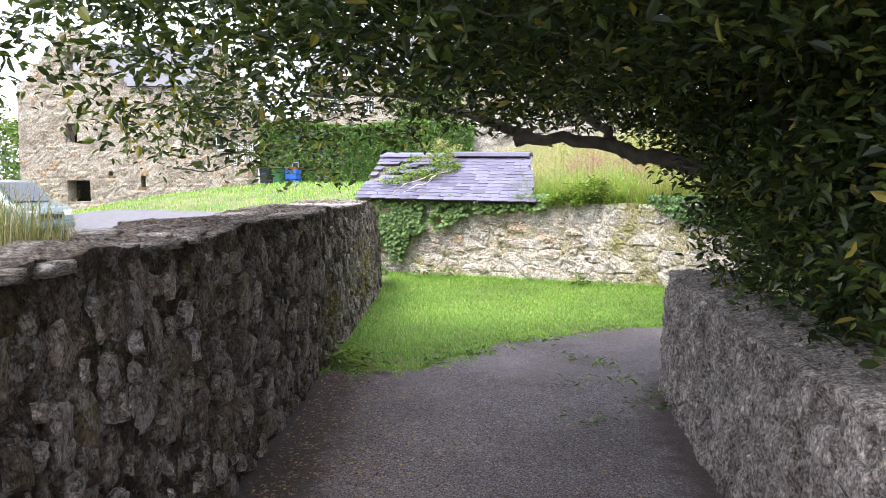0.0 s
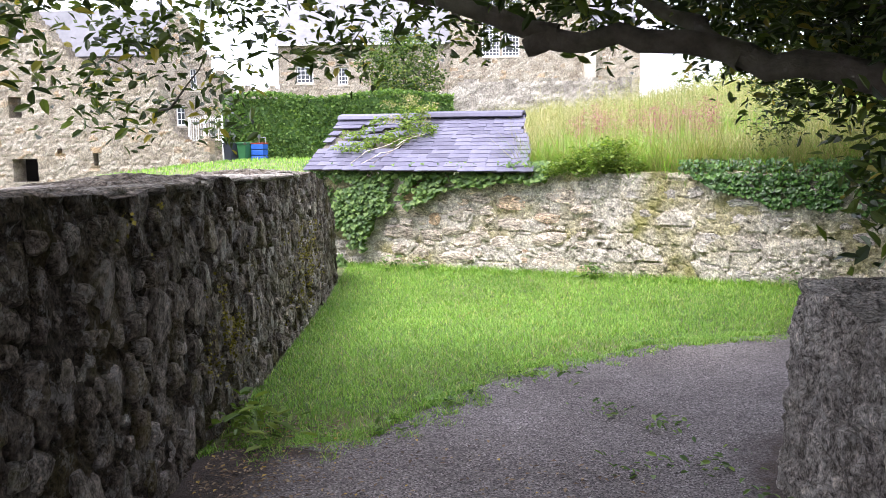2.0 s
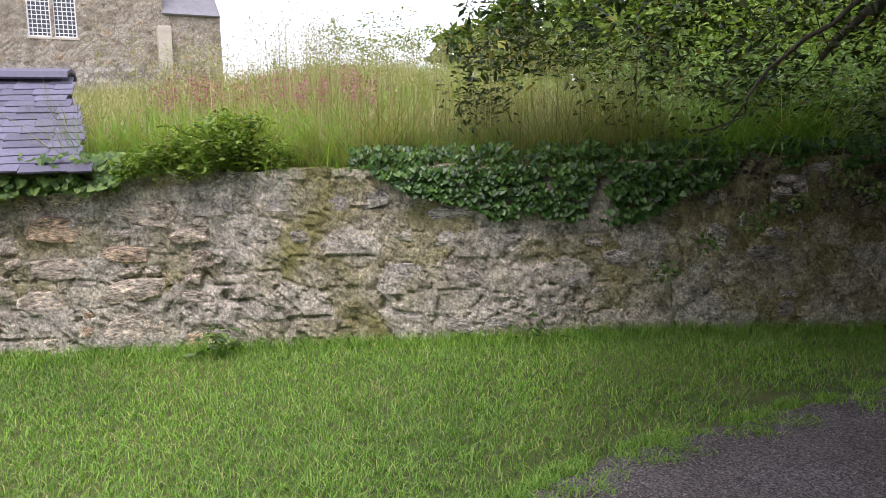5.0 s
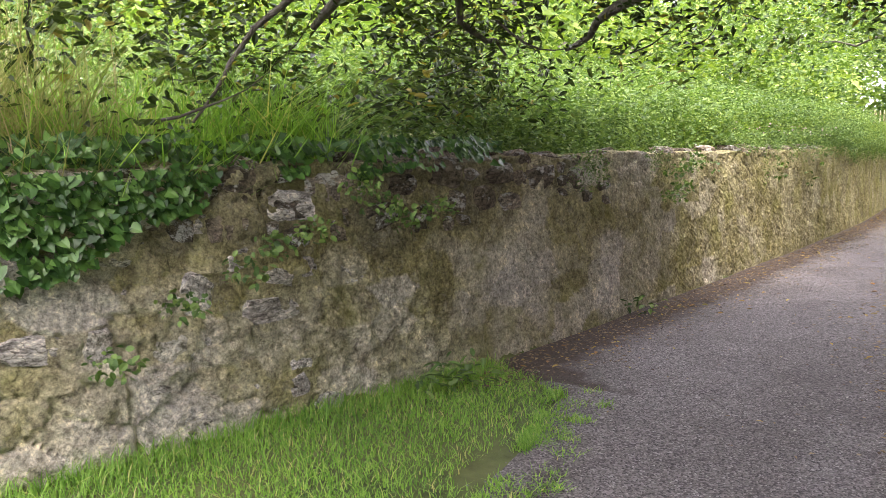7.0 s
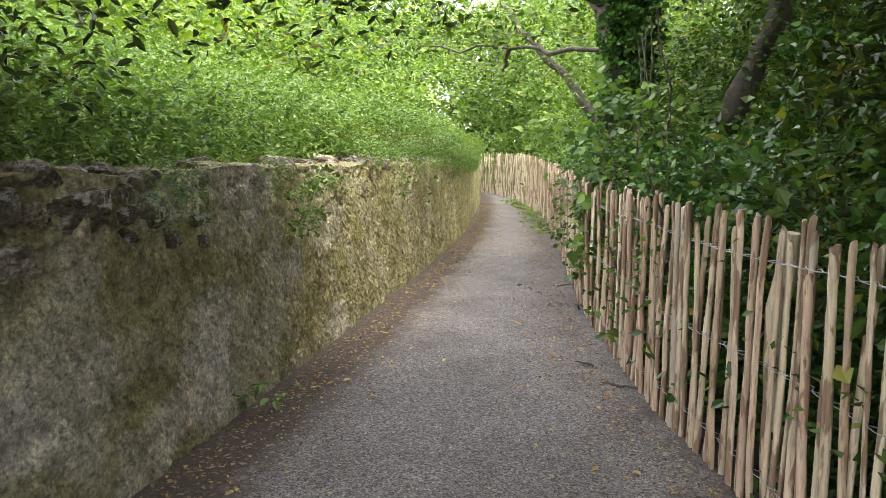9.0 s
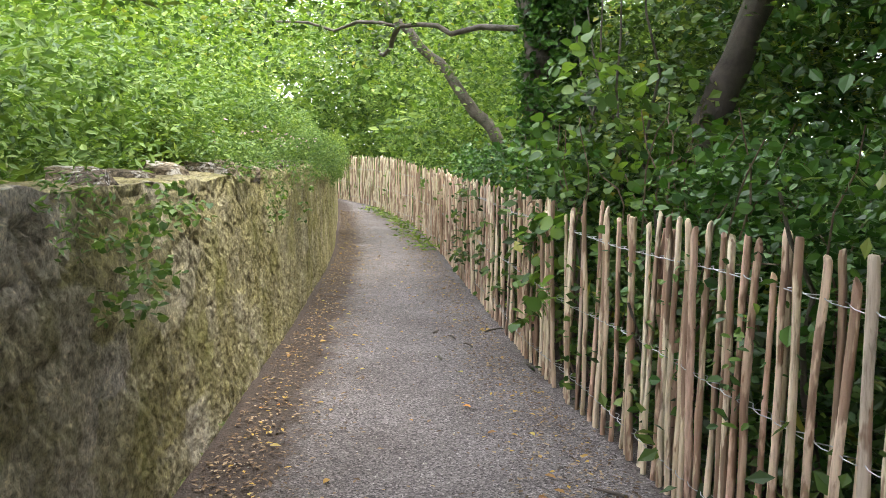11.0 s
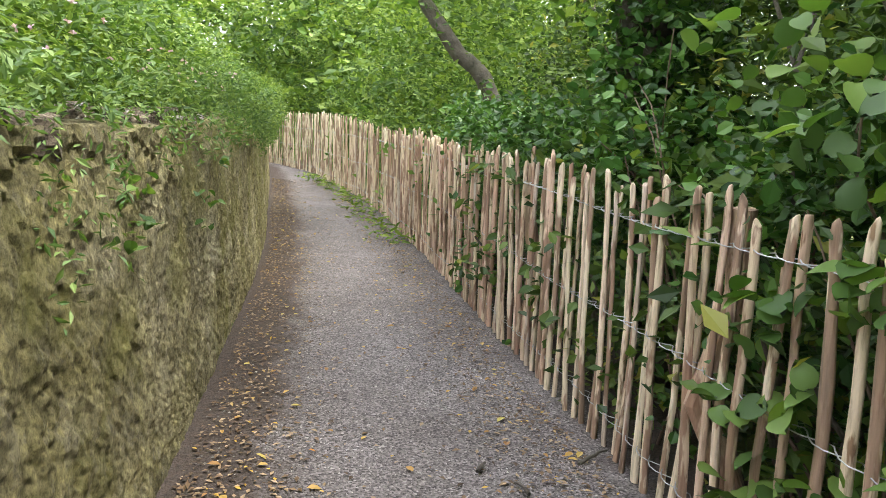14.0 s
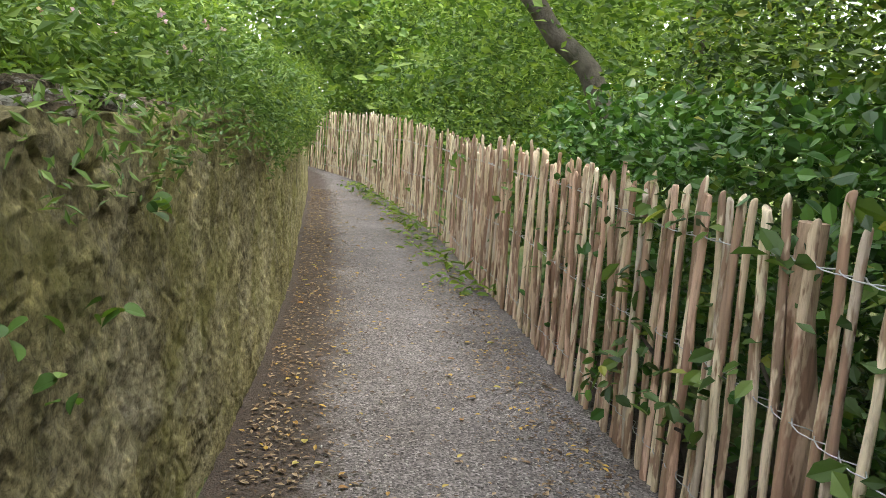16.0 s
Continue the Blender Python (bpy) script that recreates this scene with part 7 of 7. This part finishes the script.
wheelie_bin((-22.2, 34.95, 1.5), -10, (0.035, 0.04, 0.055), "dark grey wheelie bin on grass by a hedge")
wheelie_bin((-21.5, 35.15, 1.5), -6, (0.03, 0.13, 0.05), "green wheelie bin on grass by a hedge")
M_blue = plain("blue_plastic", (0.02, 0.1, 0.42), 0.45, 0, 6, 0.2)
crates = thing("recycling_boxes", (-20.8, 35.4, 1.5), "stack of blue recycling boxes on a trolley", "recycling box", "bins by the hedge")
for k in range(3):
    bm = box_bm(-0.36, -0.25, 0.06 + k * 0.3, 0.36, 0.25, 0.33 + k * 0.3, 0.03)
    under(part("box", bm, M_blue, None), crates, Matrix.Translation((-20.8, 35.4, 1.5)))
M_redlid = plain("red_lid", (0.45, 0.06, 0.05), 0.5)
under(part("lid", box_bm(-0.37, -0.26, 0.96, 0.37, 0.26, 1.0, 0.015), M_redlid, None), crates, Matrix.Translation((-20.8, 35.4, 1.5)))
for sx in (-0.2, 0.2):
    under(part("trolley_rail", box_bm(sx - 0.015, 0.27, 0.0, sx + 0.015, 0.3, 1.3), M_wire, None), crates, Matrix.Translation((-20.8, 35.4, 1.5)))
under(part("trolley_handle", box_bm(-0.2, 0.27, 1.27, 0.2, 0.3, 1.3), M_wire, None), crates, Matrix.Translation((-20.8, 35.4, 1.5)))


# ---- parked vehicles ----
def vehicle(name, at, yaw, profile, glass, width, wheels, colour, label, category):
    """A vehicle from its side outline, with windows, lamps, bumper and wheels as parts. +x is forward."""
    root = thing(name, at, label, category)
    m = Matrix.Translation(at) @ Matrix.Rotation(radians(yaw), 4, "Z")
    paint_mat = plain("car_paint", colour, 0.25, 0.3, 2, 0.1)
    bm = bmesh.new()
    left = [bm.verts.new((x, width / 2, z)) for x, z in profile]
    right = [bm.verts.new((x, -width / 2, z)) for x, z in profile]
    top = max(z for _, z in profile)
    bm.faces.new(left), bm.faces.new(right[::-1])
    n = len(profile)
    for i in range(n):
        bm.faces.new((left[i], right[i], right[(i + 1) % n], left[(i + 1) % n]))
    for v in bm.verts:
        v.co.y *= 1 - 0.16 * max(0, (v.co.z - 0.9) / (top - 0.9))
    bmesh.ops.bevel(bm, geom=[e for e in bm.edges], offset=0.05, segments=3, affect="EDGES", profile=0.6)
    bmesh.ops.recalc_face_normals(bm, faces=bm.faces)
    body = under(part("body", bm, paint_mat, None), root, m)
    for p in body.data.polygons:
        p.use_smooth = True
    for side in (-1, 1):
        for poly in glass:
            bm = bmesh.new()
            vs = [bm.verts.new((x, side * (width / 2 * (1 - 0.16 * max(0, (z - 0.9) / (top - 0.9))) + 0.006), z)) for x, z in poly]
            bm.faces.new(vs)
            ex = bmesh.ops.extrude_face_region(bm, geom=bm.faces[:])
            bmesh.ops.translate(bm, verts=[v for v in ex["geom"] if isinstance(v, bmesh.types.BMVert)], vec=(0, -side * 0.02, 0))
            under(part("side_window", bm, M_pane, None), root, m)
    for wx in wheels:
        for side in (-1, 1):
            bm = bmesh.new()
            bmesh.ops.create_cone(bm, cap_ends=True, segments=28, radius1=0.33, radius2=0.33, depth=0.22, matrix=Matrix.LocRotScale((wx, side * (width / 2 - 0.1), 0.33), Euler((radians(90), 0, 0)), None))
            bmesh.ops.bevel(bm, geom=[e for e in bm.edges if len(e.link_faces) == 2 and e.calc_face_angle(0) > 1], offset=0.03, segments=2, affect="EDGES")
            w = under(part("wheel", bm, M_dark, None), root, m)
            bm = bmesh.new()
            bmesh.ops.create_cone(bm, cap_ends=True, segments=20, radius1=0.2, radius2=0.17, depth=0.05, matrix=Matrix.LocRotScale((wx, side * (width / 2 + 0.015), 0.33), Euler((radians(90), 0, 0)), None))
            rim = part("rim", bm, M_wire, None)
            rim.parent = w
    return root, m, paint_mat


VAN_P = [(-3.7, 0.3), (0.98, 0.28), (1.05, 0.55), (1.0, 0.85), (0.85, 1.02), (0.15, 1.16), (-0.62, 1.86), (-1.0, 1.94), (-3.6, 1.94), (-3.75, 1.2)]
VAN_G = [[(-0.35, 1.16), (-1.15, 1.16), (-1.15, 1.78), (-0.78, 1.76)], [(-1.25, 1.16), (-2.5, 1.16), (-2.5, 1.8), (-1.25, 1.8)]]
van, vm, van_paint = vehicle("van", (-20.4, 18.2, float(terrain(-20.4, 18.2)) + 0.01), 0, VAN_P, VAN_G, 1.88, (0.0, -3.0), (0.13, 0.18, 0.18), "grey-green van parked on tarmac", "van")
bm = bmesh.new()
vs = [bm.verts.new(p) for p in ((0.16, -0.78, 1.2), (0.16, 0.78, 1.2), (-0.56, 0.68, 1.84), (-0.56, -0.68, 1.84))]
bm.faces.new(vs)
bmesh.ops.translate(bm, verts=bm.verts, vec=(0.03, 0, 0.02))
ws = under(part("windscreen", bm, M_pane, None), van, vm)
ws.modifiers.new("thick", "SOLIDIFY").thickness = 0.01
under(part("grille", box_bm(1.0, -0.5, 0.62, 1.07, 0.5, 0.78, 0.01), M_dark, None), van, vm)
under(part("bumper", box_bm(0.9, -0.93, 0.3, 1.12, 0.93, 0.52, 0.04), van_paint, None), van, vm)
for sy in (-0.72, 0.72):
    under(part("headlight", box_bm(0.86, sy - 0.17, 0.72, 1.05, sy + 0.17, 0.9, 0.03), M_white, None), van, vm)
    under(part("wing_mirror", box_bm(-0.4, sy * 1.36 - 0.1, 1.15, -0.28, sy * 1.36 + 0.1, 1.35, 0.03), M_dark, None), van, vm)
CAR_P = [(-3.2, 0.3), (0.75, 0.28), (0.82, 0.6), (0.6, 0.85), (-0.2, 0.95), (-0.9, 1.38), (-2.3, 1.42), (-3.0, 1.0), (-3.25, 0.9)]
CAR_G = [[(-0.4, 0.98), (-1.5, 0.98), (-1.5, 1.32), (-0.95, 1.3)], [(-1.58, 0.98), (-2.6, 0.98), (-2.3, 1.32), (-1.58, 1.32)]]
car, cm, _ = vehicle("car", (-9.4, 13.2, float(terrain(-9.4, 13.2)) + 0.01), -52, CAR_P, CAR_G, 1.7, (0.0, -2.4), (0.05, 0.09, 0.3), "dark blue car parked behind the wall", "car")

# tarmac of the car park
gx, gy = np.meshgrid(np.linspace(-40, -15.5, 90), np.linspace(4, 22.5, 50), indexing="ij")
me = mesh_of("pavement", np.stack([gx, gy, terrain(gx, gy) + 0.03], -1).reshape(-1, 3), grid_faces(90, 50), M_tar, True)
tagged(new("pavement", me), "grey tarmac of a small car park", "car park", kind="structure")
# rough grass along the far side of the lane wall
n = 7000
u = 6.0 + rng.random(n) * 5
d = 0.78 + np.abs(rng.normal(size=n)) * 0.5
px = LEFT_A[0] + left_dir[0] * u - left_dir[1] * d
py = LEFT_A[1] + left_dir[1] * u + left_dir[0] * d
V, F = blade_field(px, py, terrain(px, py), 0.95 * (0.45 + 0.7 * smooth(0.5, 0.62, fbm(px * 0.8, py * 0.8, None, 9))), 0.008, 0.4)
stuff("verge_grass", V, F, M_hay, "dry seeding grass behind the lane wall", "grass")
n = 34000
gx, gy = -40 + rng.random(n) * 37, 10.5 + rng.random(n) * 24.5
ok = (gy > 22.5) | (gx > -15.4)
gx, gy = gx[ok], gy[ok]
V, F = blade_field(gx, gy, terrain(gx, gy), 0.12, 0.03, 0.6)
stuff("far_lawn_grass", V, F, M_grass, "green lawn sloping up to the bins", "grass")
# dry tufts rooted in the head of the lane wall
tu = np.concatenate([5.45 + rng.random(900) * 0.85, 4.9 + rng.random(200) * 0.35])
td = 0.32 + rng.random(1100) * 0.36
px = LEFT_A[0] + left_dir[0] * tu - left_dir[1] * td
py = LEFT_A[1] + left_dir[1] * tu + left_dir[0] * td
V, F = blade_field(px, py, np.interp(tu, [0, 15], [1.345, 1.36]), 0.16 * (0.4 + smooth(5.4, 5.8, tu) * smooth(6.35, 6.1, tu)), 0.004, 0.8)
stuff("wall_top_grass", V, F, M_hay, "dry reddish grass tufts rooted on the wall head", "grass")
# yellow moss cushions on the lane wall
M_moss = leafy("yellow_moss", (0.12, 0.1, 0.02), (0.26, 0.22, 0.04), (0.38, 0.33, 0.07), None, 0.8, 0.1)
mu = np.concatenate([10.3 + 0.22 * rng.normal(size=1300), 9.2 + 0.12 * rng.normal(size=350), 12.9 + 0.45 * rng.normal(size=1500)])
mz = np.concatenate([0.5 + 0.14 * rng.normal(size=1300), 1.2 + 0.06 * rng.normal(size=350), 0.12 + 0.8 * rng.random(1500)])
ok = (fbm(mu * 6, mz * 6, None, 78) > 0.48) & (mz > 0.05) & (mz < 1.3) & (mu < 13.9)
mu, mz = mu[ok], mz[ok]
mo = 0.03 * rng.random(len(mu)) - 0.05 * (mz + 0.2) / 1.57 + 0.012
V, F = leaf_cloud(np.stack([LEFT_A[0] + left_dir[0] * mu + left_dir[1] * mo, LEFT_A[1] + left_dir[1] * mu - left_dir[0] * mo, mz], 1), 0.02, 0.4, 0.2, 0.8)
stuff("wall_moss", V, F, M_moss, "yellow-green moss cushions on the rubble wall", "moss")
